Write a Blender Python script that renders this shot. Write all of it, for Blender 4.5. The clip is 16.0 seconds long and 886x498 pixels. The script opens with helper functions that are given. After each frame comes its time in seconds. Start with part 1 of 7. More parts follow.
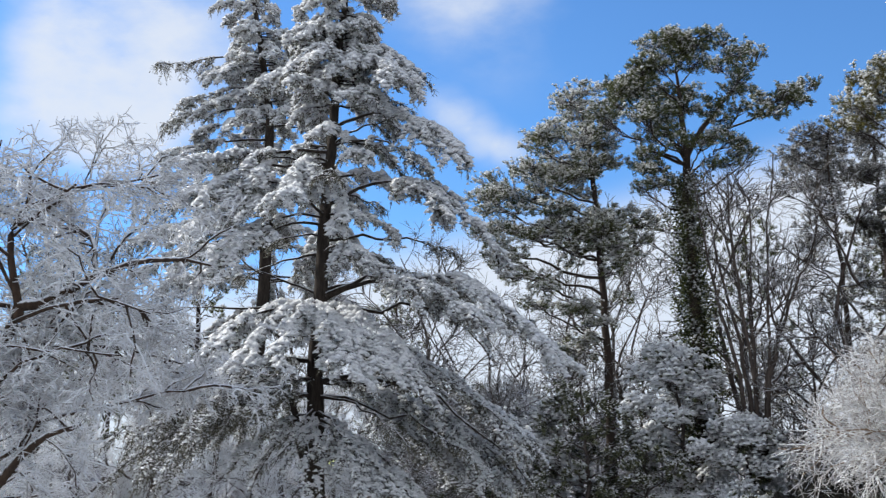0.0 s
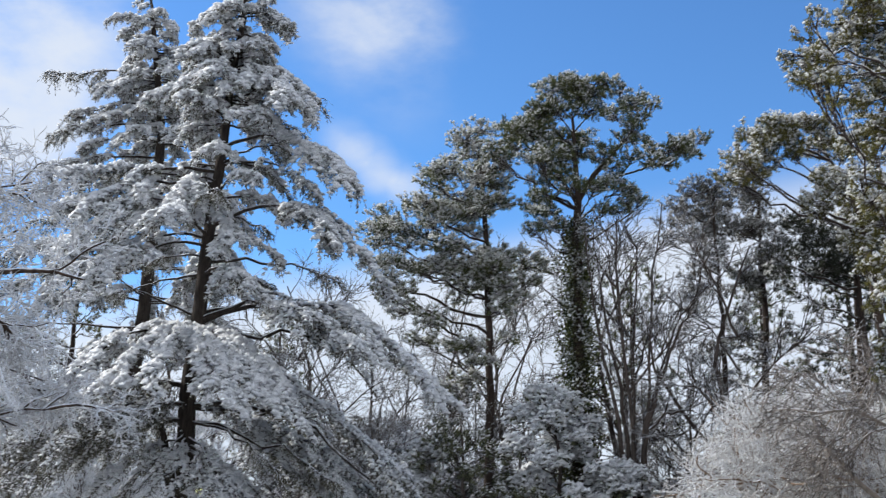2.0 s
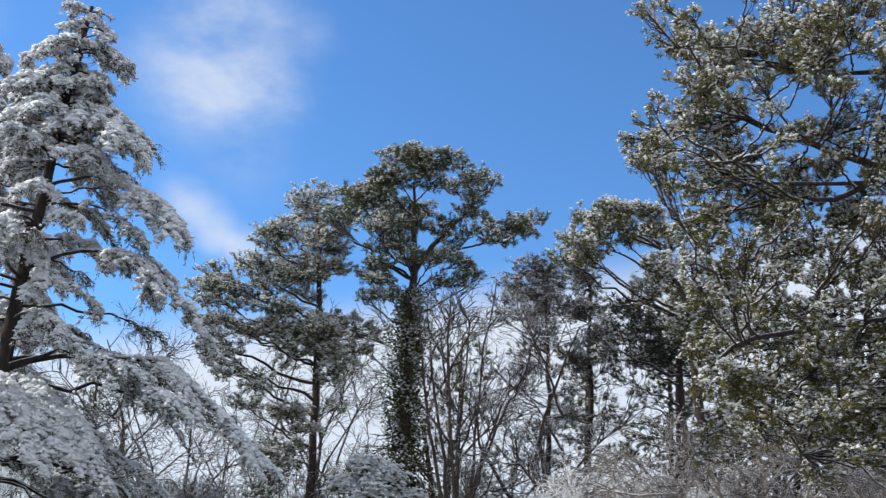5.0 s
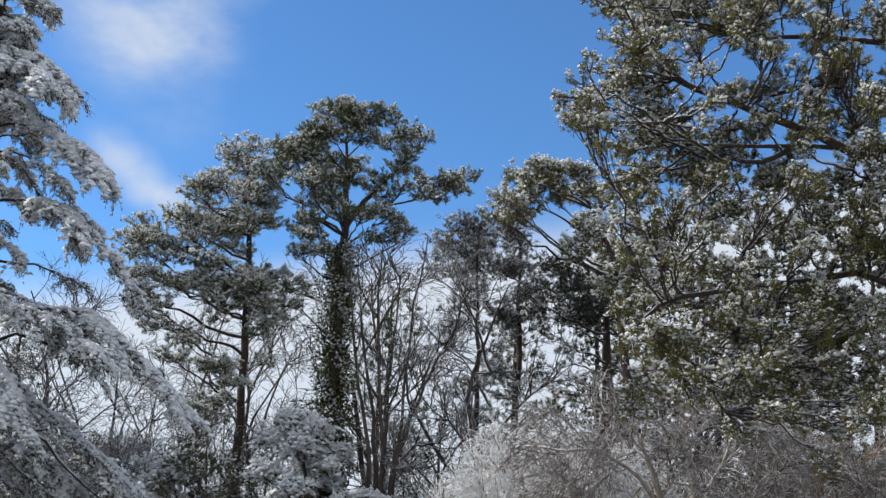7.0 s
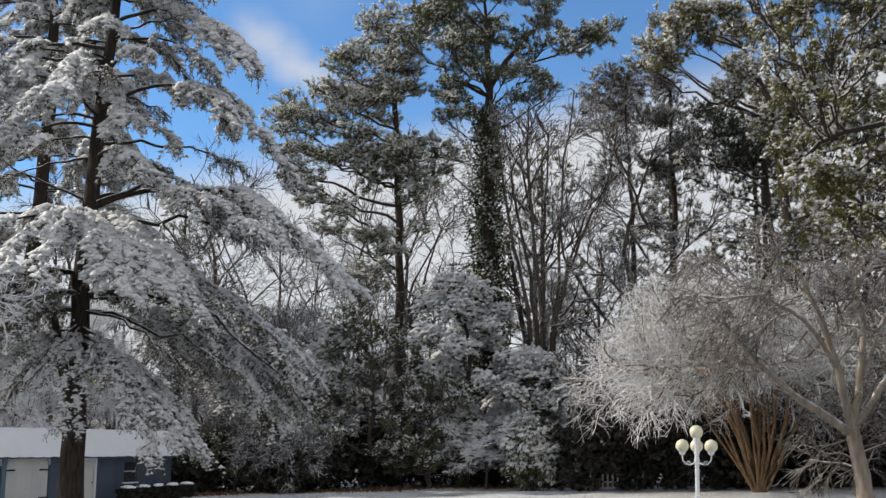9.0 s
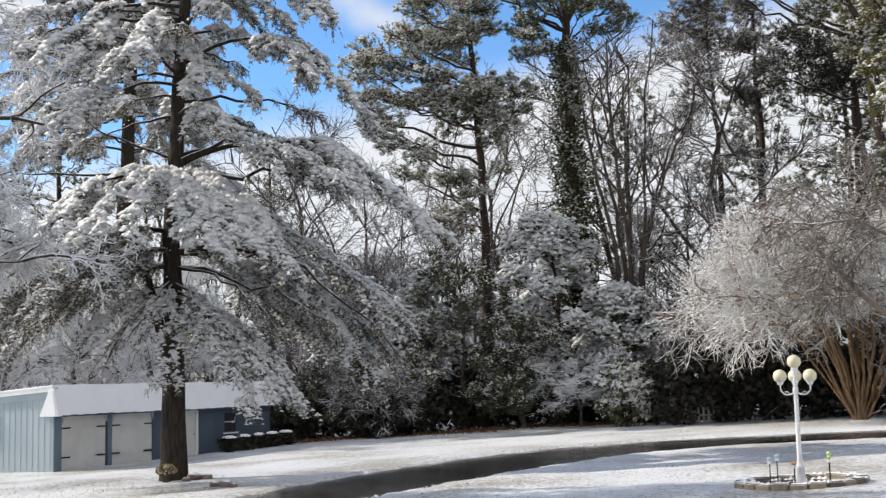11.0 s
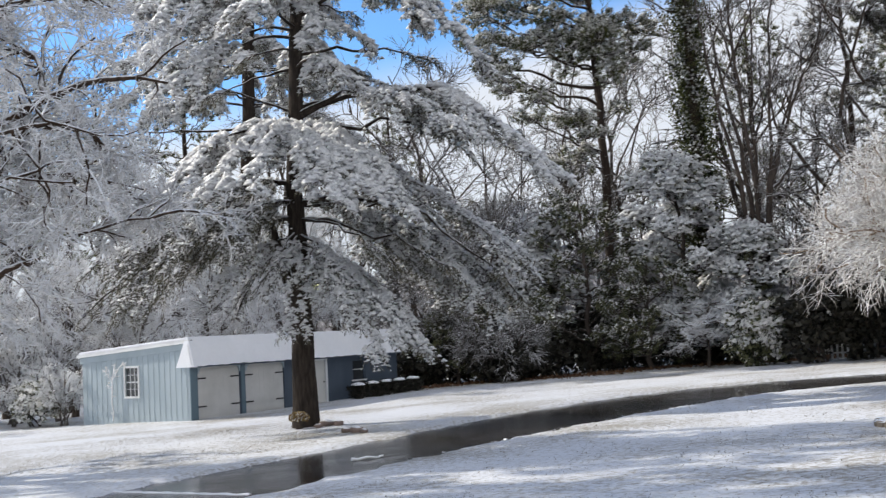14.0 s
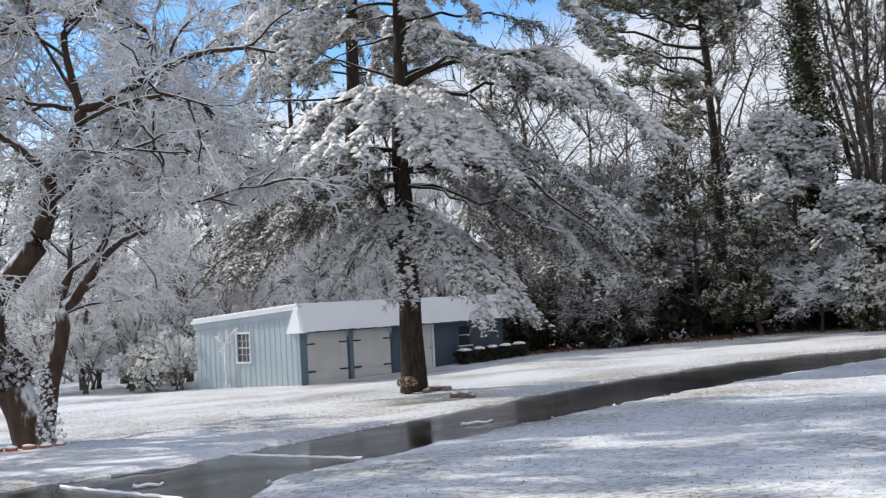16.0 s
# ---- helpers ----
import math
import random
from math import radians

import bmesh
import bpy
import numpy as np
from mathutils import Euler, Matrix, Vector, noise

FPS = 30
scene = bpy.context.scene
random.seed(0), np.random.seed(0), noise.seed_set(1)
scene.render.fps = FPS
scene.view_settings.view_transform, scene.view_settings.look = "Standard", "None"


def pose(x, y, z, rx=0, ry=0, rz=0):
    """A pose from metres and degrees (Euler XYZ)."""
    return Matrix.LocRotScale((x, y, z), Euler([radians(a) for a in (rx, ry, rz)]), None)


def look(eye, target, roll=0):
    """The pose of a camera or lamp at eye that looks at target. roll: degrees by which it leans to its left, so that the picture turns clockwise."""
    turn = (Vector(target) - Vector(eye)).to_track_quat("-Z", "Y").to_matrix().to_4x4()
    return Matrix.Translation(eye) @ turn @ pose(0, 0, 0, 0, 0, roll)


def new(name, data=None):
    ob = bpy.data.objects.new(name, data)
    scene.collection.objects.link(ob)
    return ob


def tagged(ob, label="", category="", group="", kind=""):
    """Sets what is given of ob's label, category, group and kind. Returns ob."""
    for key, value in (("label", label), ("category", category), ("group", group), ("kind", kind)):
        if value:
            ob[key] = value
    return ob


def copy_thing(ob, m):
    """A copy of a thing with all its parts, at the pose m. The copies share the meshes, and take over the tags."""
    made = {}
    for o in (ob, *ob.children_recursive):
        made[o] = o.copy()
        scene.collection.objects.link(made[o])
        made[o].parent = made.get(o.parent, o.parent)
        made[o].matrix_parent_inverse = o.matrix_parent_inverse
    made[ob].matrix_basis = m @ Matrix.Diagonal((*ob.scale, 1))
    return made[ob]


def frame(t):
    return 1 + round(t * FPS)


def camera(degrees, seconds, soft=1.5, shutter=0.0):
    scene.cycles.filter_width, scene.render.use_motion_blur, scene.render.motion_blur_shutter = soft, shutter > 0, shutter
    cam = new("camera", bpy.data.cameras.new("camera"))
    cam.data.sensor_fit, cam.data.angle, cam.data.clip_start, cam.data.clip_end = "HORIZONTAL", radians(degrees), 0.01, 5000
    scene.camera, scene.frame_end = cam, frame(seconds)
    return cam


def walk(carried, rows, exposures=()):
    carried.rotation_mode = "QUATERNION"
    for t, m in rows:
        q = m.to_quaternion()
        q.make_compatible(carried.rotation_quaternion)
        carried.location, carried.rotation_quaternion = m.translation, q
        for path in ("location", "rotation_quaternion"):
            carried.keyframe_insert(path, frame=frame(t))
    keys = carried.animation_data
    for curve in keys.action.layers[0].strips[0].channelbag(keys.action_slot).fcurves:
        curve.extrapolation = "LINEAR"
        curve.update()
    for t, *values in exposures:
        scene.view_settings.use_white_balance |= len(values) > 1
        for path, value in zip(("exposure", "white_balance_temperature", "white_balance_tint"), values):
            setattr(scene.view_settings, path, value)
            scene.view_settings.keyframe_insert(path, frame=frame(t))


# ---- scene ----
cam = camera(41.64, 16.0, soft=1.25, shutter=0.5)
PATH = [
    (0.0, pose(-0.000, -0.250, 3.000, 102.799, 0.393, 0.062)),
    (0.5, pose(0.093, -0.208, 2.980, 102.793, 0.150, -1.013)),
    (1.0, pose(0.139, -0.116, 2.984, 102.879, -0.479, -2.442)),
    (1.5, pose(0.174, 0.043, 2.976, 103.504, -1.136, -4.045)),
    (2.0, pose(0.195, 0.235, 2.983, 104.611, -1.513, -5.845)),
    (2.5, pose(0.213, 0.439, 2.989, 105.228, -2.132, -7.122)),
    (3.0, pose(0.286, 0.675, 3.007, 105.770, -2.237, -8.613)),
    (3.5, pose(0.332, 0.841, 3.015, 106.509, -2.146, -10.401)),
    (4.0, pose(0.376, 0.945, 3.019, 107.730, -2.493, -12.297)),
    (4.5, pose(0.406, 0.997, 3.019, 108.401, -2.818, -13.487)),
    (7.0, pose(0.416, 1.030, 2.992, 106.469, -2.839, -18.140)),
    (7.5, pose(0.473, 1.205, 2.981, 104.344, -2.254, -15.963)),
    (8.0, pose(0.511, 1.253, 2.976, 102.433, -1.651, -12.153)),
    (8.5, pose(0.542, 1.240, 2.973, 100.692, -1.292, -10.808)),
    (9.0, pose(0.534, 1.248, 2.979, 99.413, -0.696, -10.020)),
    (9.5, pose(0.547, 1.286, 2.977, 98.156, 0.203, -8.998)),
    (12.0, pose(0.570, 1.458, 3.000, 96.460, 1.833, -3.418)),
    (12.5, pose(0.582, 1.496, 2.996, 96.257, 2.136, -2.532)),
    (13.0, pose(0.580, 1.497, 2.990, 95.584, 2.677, -1.506)),
    (13.5, pose(0.558, 1.490, 2.985, 94.888, 3.152, -0.578)),
    (14.0, pose(0.531, 1.500, 2.983, 94.146, 2.837, 0.552)),
    (14.5, pose(0.518, 1.525, 2.974, 93.742, 2.945, 2.119)),
    (15.0, pose(0.506, 1.538, 2.966, 93.283, 3.317, 3.468)),
    (15.5, pose(0.480, 1.539, 2.964, 92.836, 3.237, 4.563)),
    (16.0, pose(0.446, 1.539, 2.972, 92.749, 3.072, 5.650)),
]
# light and sky
SKY_STRENGTH, SUN_STRENGTH = 0.11, 5.0
SKY_TINT = (0.91, 1.31, 1.70, 1)
CLOUD_COLOR = (7.2, 7.4, 7.9, 1)
CLOUD_FILL = 1.0
CLOUDS = [((-0.47, 0.86, 0.21), 0.16, 0.95), ((-0.236, 0.888, 0.394), 0.12, 1.15), ((-0.30, 0.885, 0.40), 0.08, 0.7), ((-0.32, 0.893, 0.316), 0.08, 0.95), ((-0.257, 0.913, 0.317), 0.07, 0.9), ((0.035, 0.903, 0.425), 0.12, 0.72), ((0.005, 0.88, 0.46), 0.11, 0.5), ((0.0, 0.943, 0.334), 0.03, 0.5), ((0.023, 0.947, 0.32), 0.03, 0.55), ((0.046, 0.951, 0.306), 0.03, 0.55), ((0.068, 0.952, 0.298), 0.028, 0.5)]
walk(cam, PATH, [(0, 0.03, 6200, 8), (4, 0.04, 6150, 8), (6, 0.02, 6200, 7), (8.0, -0.12, 6450, 7), (9.0, -0.16, 6800, 8), (9.7, 0.06, 6900, 8), (12, 0.16, 6800, 9), (13.5, 0.1, 6650, 9), (16, 0.07, 6550, 9)])

# ---- sky, sun ----
SUN_AZ, SUN_EL = 156.0, 33.5            # direction towards the sun: degrees from +x, and height
world = bpy.data.worlds.new("world")
scene.world = world
world.use_nodes = True
wn, wl = world.node_tree.nodes, world.node_tree.links
wn.clear()


def wnode(kind, **kw):
    n = wn.new(kind)
    for k, v in kw.items():
        n.inputs[k].default_value = v
    return n


sky = wn.new("ShaderNodeTexSky")
sky.sky_type = "NISHITA"
sky.sun_disc = False
sky.sun_elevation = radians(SUN_EL)
sky.sun_rotation = radians(90 - SUN_AZ)
sky.altitude = 200
sky.air_density, sky.dust_density, sky.ozone_density = 1.0, 0.1, 2.5
tc = wn.new("ShaderNodeTexCoord")


def wmath(op, a, b=None):
    n = wn.new("ShaderNodeMath")
    n.operation = op
    for i, v in enumerate((a, b)):
        if v is None:
            continue
        if isinstance(v, (int, float)):
            n.inputs[i].default_value = v
        else:
            wl.new(v, n.inputs[i])
    return n.outputs[0]


def wisp(direction, width, gain):
    """A soft cloud about one direction of the sky."""
    n = wn.new("ShaderNodeVectorMath")
    n.operation = "DISTANCE"
    wl.new(tc.outputs["Generated"], n.inputs[0])
    n.inputs[1].default_value = Vector(direction).normalized()
    return wmath("MULTIPLY", wmath("MAXIMUM", wmath("SUBTRACT", 1.0, wmath("DIVIDE", n.outputs["Value"], width)), 0.0), gain)


streak = wn.new("ShaderNodeMapping")
wl.new(tc.outputs["Generated"], streak.inputs["Vector"])
streak.inputs["Rotation"].default_value = (0.2, 0.5, 0.3)
streak.inputs["Scale"].default_value = (4.0, 4.0, 7.5)
fluff = wnode("ShaderNodeTexNoise", Scale=1.3, Detail=7.0, Roughness=0.55)
wl.new(streak.outputs[0], fluff.inputs["Vector"])
total = None
for direction, width, gain in CLOUDS:
    w = wisp(direction, width, gain)
    total = w if total is None else wmath("ADD", total, w)
ragged = wn.new("ShaderNodeMapRange")
for k, v in (("From Min", 0.36), ("From Max", 0.68), ("To Min", 0.38), ("To Max", 1.1)):
    ragged.inputs[k].default_value = v
wl.new(fluff.outputs["Fac"], ragged.inputs["Value"])
total = wmath("MULTIPLY", wmath("MINIMUM", total, 1.0), ragged.outputs[0])
# a bank of cloud near the horizon all round
sep = wn.new("ShaderNodeSeparateXYZ")
wl.new(tc.outputs["Generated"], sep.inputs[0])
bank = wn.new("ShaderNodeMapRange")
bank.interpolation_type = "SMOOTHSTEP"
for k, v in (("From Min", 0.27), ("From Max", 0.165), ("To Min", 0.0), ("To Max", 1.15)):
    bank.inputs[k].default_value = v
wl.new(wmath("SUBTRACT", sep.outputs["Z"], wmath("MULTIPLY", sep.outputs["X"], 0.2)), bank.inputs["Value"])
total = wmath("ADD", total, bank.outputs[0])
# unseen cloud added away from the view, as white fill light
back = wn.new("ShaderNodeMapRange")
for k, v in (("From Min", 0.6), ("From Max", -0.3), ("To Min", 0.0), ("To Max", CLOUD_FILL)):
    back.inputs[k].default_value = v
wl.new(sep.outputs["Y"], back.inputs["Value"])
total = wmath("ADD", total, back.outputs[0])
cover = wmath("ADD", total, wmath("MULTIPLY", wmath("SUBTRACT", fluff.outputs["Fac"], 0.5), 0.35))
soft = wn.new("ShaderNodeMapRange")
soft.interpolation_type = "SMOOTHSTEP"
for k, v in (("From Min", 0.06), ("From Max", 0.95), ("To Min", 0.0), ("To Max", 0.92)):
    soft.inputs[k].default_value = v
wl.new(cover, soft.inputs["Value"])
tint = wn.new("ShaderNodeMix")
tint.data_type, tint.blend_type = "RGBA", "MULTIPLY"
tint.inputs["Factor"].default_value = 1.0
wl.new(sky.outputs[0], tint.inputs["A"])
tint.inputs["B"].default_value = SKY_TINT
mixc = wn.new("ShaderNodeMix")
mixc.data_type = "RGBA"
wl.new(soft.outputs[0], mixc.inputs["Factor"])
wl.new(tint.outputs["Result"], mixc.inputs["A"])
mixc.inputs["B"].default_value = CLOUD_COLOR
bg = wn.new("ShaderNodeBackground")
bg.inputs["Strength"].default_value = SKY_STRENGTH
wl.new(mixc.outputs["Result"], bg.inputs["Color"])
wl.new(bg.outputs[0], wn.new("ShaderNodeOutputWorld").inputs["Surface"])

sun_dir = Vector((math.cos(radians(SUN_AZ)) * math.cos(radians(SUN_EL)), math.sin(radians(SUN_AZ)) * math.cos(radians(SUN_EL)), math.sin(radians(SUN_EL))))
sun = new("sun", bpy.data.lights.new("sun", "SUN"))
sun.data.energy, sun.data.angle, sun.data.color = SUN_STRENGTH, radians(0.55), (1.0, 0.94, 0.85)
sun.matrix_world = look(sun_dir * 100, (0, 0, 0))


# ---- materials ----
SNOW = (0.86, 0.88, 0.92)


def material(name, a, b, scale=6.0, rough=0.8, bump=0.3, island=0.0, fine=60.0, snow=None, metal=0.0, stretch=(1, 1, 1), spec=0.3, big=0.7, objvar=0.0, bumpdist=0.02, roughvar=0.0, through_light=0.0):
    """Two colours mixed by noise at two scales, with relief; snow: (from, to) of the upward normal on which snow lies."""
    m = bpy.data.materials.new(name)
    m.use_nodes = True
    nt = m.node_tree
    N, L = nt.nodes, nt.links
    p = N["Principled BSDF"]
    p.inputs["Metallic"].default_value = metal
    p.inputs["Specular IOR Level"].default_value = spec
    coord = N.new("ShaderNodeTexCoord")
    mp = N.new("ShaderNodeMapping")
    mp.inputs["Scale"].default_value = stretch
    L.new(coord.outputs["Object"], mp.inputs["Vector"])
    n1, n2 = N.new("ShaderNodeTexNoise"), N.new("ShaderNodeTexNoise")
    n1.inputs["Scale"].default_value, n2.inputs["Scale"].default_value = scale, fine
    n1.inputs["Detail"].default_value, n2.inputs["Detail"].default_value = 5.0, 3.0
    L.new(mp.outputs[0], n1.inputs["Vector"])
    L.new(mp.outputs[0], n2.inputs["Vector"])

    def calc(op, x, y):
        n = N.new("ShaderNodeMath")
        n.operation = op
        for i, v in enumerate((x, y)):
            if isinstance(v, (int, float)):
                n.inputs[i].default_value = v
            else:
                L.new(v, n.inputs[i])
        return n.outputs[0]

    f = calc("ADD", calc("MULTIPLY", n1.outputs["Fac"], big), calc("MULTIPLY", n2.outputs["Fac"], 1 - big))
    if island:
        g = N.new("ShaderNodeNewGeometry")
        f = calc("ADD", f, calc("MULTIPLY", calc("SUBTRACT", g.outputs["Random Per Island"], 0.5), island))
    if objvar:
        o = N.new("ShaderNodeObjectInfo")
        f = calc("ADD", f, calc("MULTIPLY", calc("SUBTRACT", o.outputs["Random"], 0.5), objvar))
    ramp = N.new("ShaderNodeMapRange")
    ramp.inputs["From Min"].default_value, ramp.inputs["From Max"].default_value = 0.3, 0.7
    L.new(f, ramp.inputs["Value"])
    mix = N.new("ShaderNodeMix")
    mix.data_type = "RGBA"
    mix.inputs["A"].default_value, mix.inputs["B"].default_value = (*a, 1), (*b, 1)
    L.new(ramp.outputs[0], mix.inputs["Factor"])
    out = mix.outputs["Result"]
    if snow:
        g = N.new("ShaderNodeNewGeometry")
        s = N.new("ShaderNodeSeparateXYZ")
        L.new(g.outputs["Normal"], s.inputs[0])
        lie = N.new("ShaderNodeMapRange")
        lie.interpolation_type = "SMOOTHSTEP"
        lie.inputs["From Min"].default_value, lie.inputs["From Max"].default_value = snow
        L.new(calc("ADD", s.outputs["Z"], calc("MULTIPLY", calc("SUBTRACT", n1.outputs["Fac"], 0.5), 0.9)), lie.inputs["Value"])
        white = N.new("ShaderNodeMix")
        white.data_type = "RGBA"
        L.new(lie.outputs[0], white.inputs["Factor"])
        L.new(out, white.inputs["A"])
        white.inputs["B"].default_value = (*SNOW, 1)
        out = white.outputs["Result"]
    L.new(out, p.inputs["Base Color"])
    p.inputs["Roughness"].default_value = rough
    if roughvar:
        L.new(calc("ADD", calc("MULTIPLY", calc("SUBTRACT", n1.outputs["Fac"], 0.5), roughvar), rough), p.inputs["Roughness"])
    if bump:
        bp = N.new("ShaderNodeBump")
        bp.inputs["Strength"].default_value = bump
        bp.inputs["Distance"].default_value = bumpdist
        L.new(f, bp.inputs["Height"])
        L.new(bp.outputs[0], p.inputs["Normal"])
    if through_light:           # thin leaves and snow let some light through
        tr, ms = N.new("ShaderNodeBsdfTranslucent"), N.new("ShaderNodeMixShader")
        L.new(out, tr.inputs["Color"])
        ms.inputs[0].default_value = through_light
        L.new(p.outputs[0], ms.inputs[1])
        L.new(tr.outputs[0], ms.inputs[2])
        L.new(ms.outputs[0], N["Material Output"].inputs["Surface"])
    return m


M_BARK = material("cedar_bark", (0.016, 0.013, 0.011), (0.075, 0.06, 0.05), 5, 0.95, 0.8, stretch=(3, 3, 0.6), snow=(0.3, 0.8), bumpdist=0.05, spec=0.1)
M_PINEBARK = material("pine_bark", (0.018, 0.013, 0.010), (0.075, 0.052, 0.04), 5, 0.9, 0.8, stretch=(3, 3, 0.7), snow=(0.35, 0.85), bumpdist=0.05)
M_TWIG = material("iced_twig", (0.66, 0.64, 0.615), (0.88, 0.87, 0.88), 3, 0.5, 0.0, island=0.8, snow=(-0.35, 0.35), spec=0.5)
M_OLDTWIG = material("rimed_twig", (0.48, 0.46, 0.445), (0.9, 0.89, 0.89), 3, 0.5, 0.0, island=0.8, snow=(-0.25, 0.35), spec=0.4)
M_LIMB = material("snowy_limb", (0.055, 0.045, 0.04), (0.17, 0.15, 0.13), 4, 0.8, 0.4, snow=(0.3, 0.75))
M_DOMETWIG = material("myrtle_twig", (0.26, 0.225, 0.195), (0.76, 0.73, 0.69), 1.2, 0.5, 0.0, island=0.7, snow=(-0.15, 0.6), spec=0.4)
M_BROWNTWIG = material("brown_myrtle_twig", (0.07, 0.056, 0.046), (0.29, 0.25, 0.22), 1.2, 0.6, 0.0, island=0.7, snow=(0.45, 1.2))
M_PALEBARK = material("pale_myrtle_bark", (0.16, 0.125, 0.10), (0.40, 0.34, 0.28), 3, 0.7, 0.3, stretch=(2, 2, 0.5), snow=(0.4, 0.9))
M_ORANGEBARK = material("cinnamon_bark", (0.10, 0.06, 0.035), (0.32, 0.21, 0.12), 3, 0.6, 0.3, stretch=(3, 3, 0.4))
M_BGTWIG = material("far_twig", (0.05, 0.043, 0.038), (0.27, 0.255, 0.25), 2, 0.7, 0.0, island=0.8, snow=(0.3, 1.0))
M_BGBARK = material("far_bark", (0.03, 0.023, 0.02), (0.12, 0.095, 0.08), 3, 0.9, 0.4, stretch=(2, 2, 0.5), snow=(0.5, 0.95))
M_OLDBARK = material("old_brown_bark", (0.018, 0.013, 0.010), (0.10, 0.062, 0.04), 4, 0.85, 0.8, stretch=(2, 2, 0.6), snow=(0.2, 0.55), bumpdist=0.05)
M_CEDAR = material("cedar_needles", (0.06, 0.056, 0.039), (0.215, 0.20, 0.148), 1.5, 0.7, 0.0, island=0.9, through_light=0.2)
M_PINE = material("pine_needles", (0.045, 0.055, 0.022), (0.20, 0.21, 0.085), 1.0, 0.6, 0.0, island=0.6, through_light=0.3)
# lighter, yellower copy of the pine needles, with warm sunlight in the colour
M_PINELIT = material("sunlit_yellow_pine_needles", (0.05, 0.05, 0.014), (0.25, 0.22, 0.06), 0.8, 0.6, 0.0, island=0.6, through_light=0.3)
M_GREYPINE = material("grey_pine_needles", (0.06, 0.056, 0.045), (0.20, 0.185, 0.155), 1.0, 0.6, 0.0, island=0.6, through_light=0.2)
# near-black pine needles: the wood's shade is put into their colour
M_SHADEPINE = material("shaded_pine_needles", (0.016, 0.019, 0.012), (0.06, 0.066, 0.04), 1.0, 0.6, 0.0, island=0.6, through_light=0.1)
M_IVY = material("ivy_leaves", (0.02, 0.026, 0.010), (0.13, 0.14, 0.045), 1.5, 0.4, 0.0, island=0.9)
M_LEAF = material("evergreen_leaves", (0.022, 0.026, 0.014), (0.20, 0.205, 0.11), 1.2, 0.4, 0.0, island=0.9, through_light=0.25)
# leaf colour taken nearly to black, with the deep shade painted in
M_SHADELEAF = material("shade_dark_leaves", (0.012, 0.012, 0.009), (0.06, 0.055, 0.042), 1.2, 0.5, 0.0, island=0.8)
M_SNOW = material("tree_snow", (0.82, 0.825, 0.84), (0.93, 0.93, 0.94), 4, 0.6, 0.0, island=0.4, through_light=0.22)
M_CLOT = material("thin_snow", (0.82, 0.81, 0.80), (0.93, 0.92, 0.90), 4, 0.6, 0.0, island=0.4, through_light=0.3)


# ---- mesh tools ----
rng = np.random.default_rng(7)


def unit(v):
    return v / np.maximum(np.linalg.norm(v, axis=-1, keepdims=True), 1e-9)


class Buf:
    """Gathers quads."""

    def __init__(self):
        self.v, self.f, self.t, self.n = [], [], [], 0

    def spikes(self, p, d, side, length, width):
        """single pointed needles from p along d"""
        if not len(p):
            return
        length, width = np.broadcast_to(length, len(p))[:, None], np.broadcast_to(width, len(p))[:, None]
        self.v.append(np.stack([p - side * width / 2, p + side * width / 2, p + d * length], 1).reshape(-1, 3))
        self.t.append(np.arange(len(p) * 3).reshape(-1, 3) + self.n)
        self.n += len(p) * 3

    def quads(self, q):
        """q: n x 4 x 3"""
        if len(q):
            self.v.append(q.reshape(-1, 3))
            self.f.append(np.arange(len(q) * 4).reshape(-1, 4) + self.n)
            self.n += len(q) * 4

    def tubes(self, pts, rad, sides=4):
        """pts: n x k x 3 lines, rad: n x k; rings are shared along each line"""
        n, k, _ = pts.shape
        if not n:
            return
        t = unit(np.gradient(pts, axis=1))
        ref = np.where(np.abs(t[..., 2:3]) > 0.9, np.array([1.0, 0, 0]), np.array([0, 0, 1.0]))
        a = unit(np.cross(t, ref))
        b = np.cross(a, t)
        w = np.arange(sides) * 2 * np.pi / sides
        ring = pts[:, :, None] + rad[:, :, None, None] * (a[:, :, None] * np.cos(w)[:, None] + b[:, :, None] * np.sin(w)[:, None])
        self.v.append(ring.reshape(-1, 3))
        base = (np.arange(n)[:, None, None] * k + np.arange(k - 1)[None, :, None]) * sides
        s, s2 = np.arange(sides), (np.arange(sides) + 1) % sides
        f = np.stack([base + s, base + s2, base + s2 + sides, base + s + sides], -1)
        self.f.append(f.reshape(-1, 4) + self.n)
        self.n += n * k * sides

    def leaves(self, p, d, side, length, width):
        """rhombic leaves from p along d"""
        length, width = np.broadcast_to(length, len(p))[:, None], np.broadcast_to(width, len(p))[:, None]
        m = p + d * length * 0.45
        self.quads(np.stack([p, m + side * width / 2, p + d * length, m - side * width / 2], 1))

    def mesh(self, name, mat, smooth=False):
        me = bpy.data.meshes.new(name)
        if self.n:
            v = np.concatenate(self.v)
            f = np.concatenate(self.f) if self.f else np.zeros((0, 4), int)
            tri = np.concatenate(self.t) if self.t else np.zeros((0, 3), int)
            me.vertices.add(len(v))
            me.vertices.foreach_set("co", v.astype(np.float32).ravel())
            loops = np.concatenate([f.ravel(), tri.ravel()])
            me.loops.add(len(loops))
            me.loops.foreach_set("vertex_index", loops.astype(np.int32))
            me.polygons.add(len(f) + len(tri))
            me.polygons.foreach_set("loop_start", np.concatenate([np.arange(len(f)) * 4, f.size + np.arange(len(tri)) * 3]).astype(np.int32))
            if smooth:
                me.polygons.foreach_set("use_smooth", np.ones(len(f) + len(tri), bool))
            me.update(calc_edges=True)
        me.materials.append(mat)
        return me


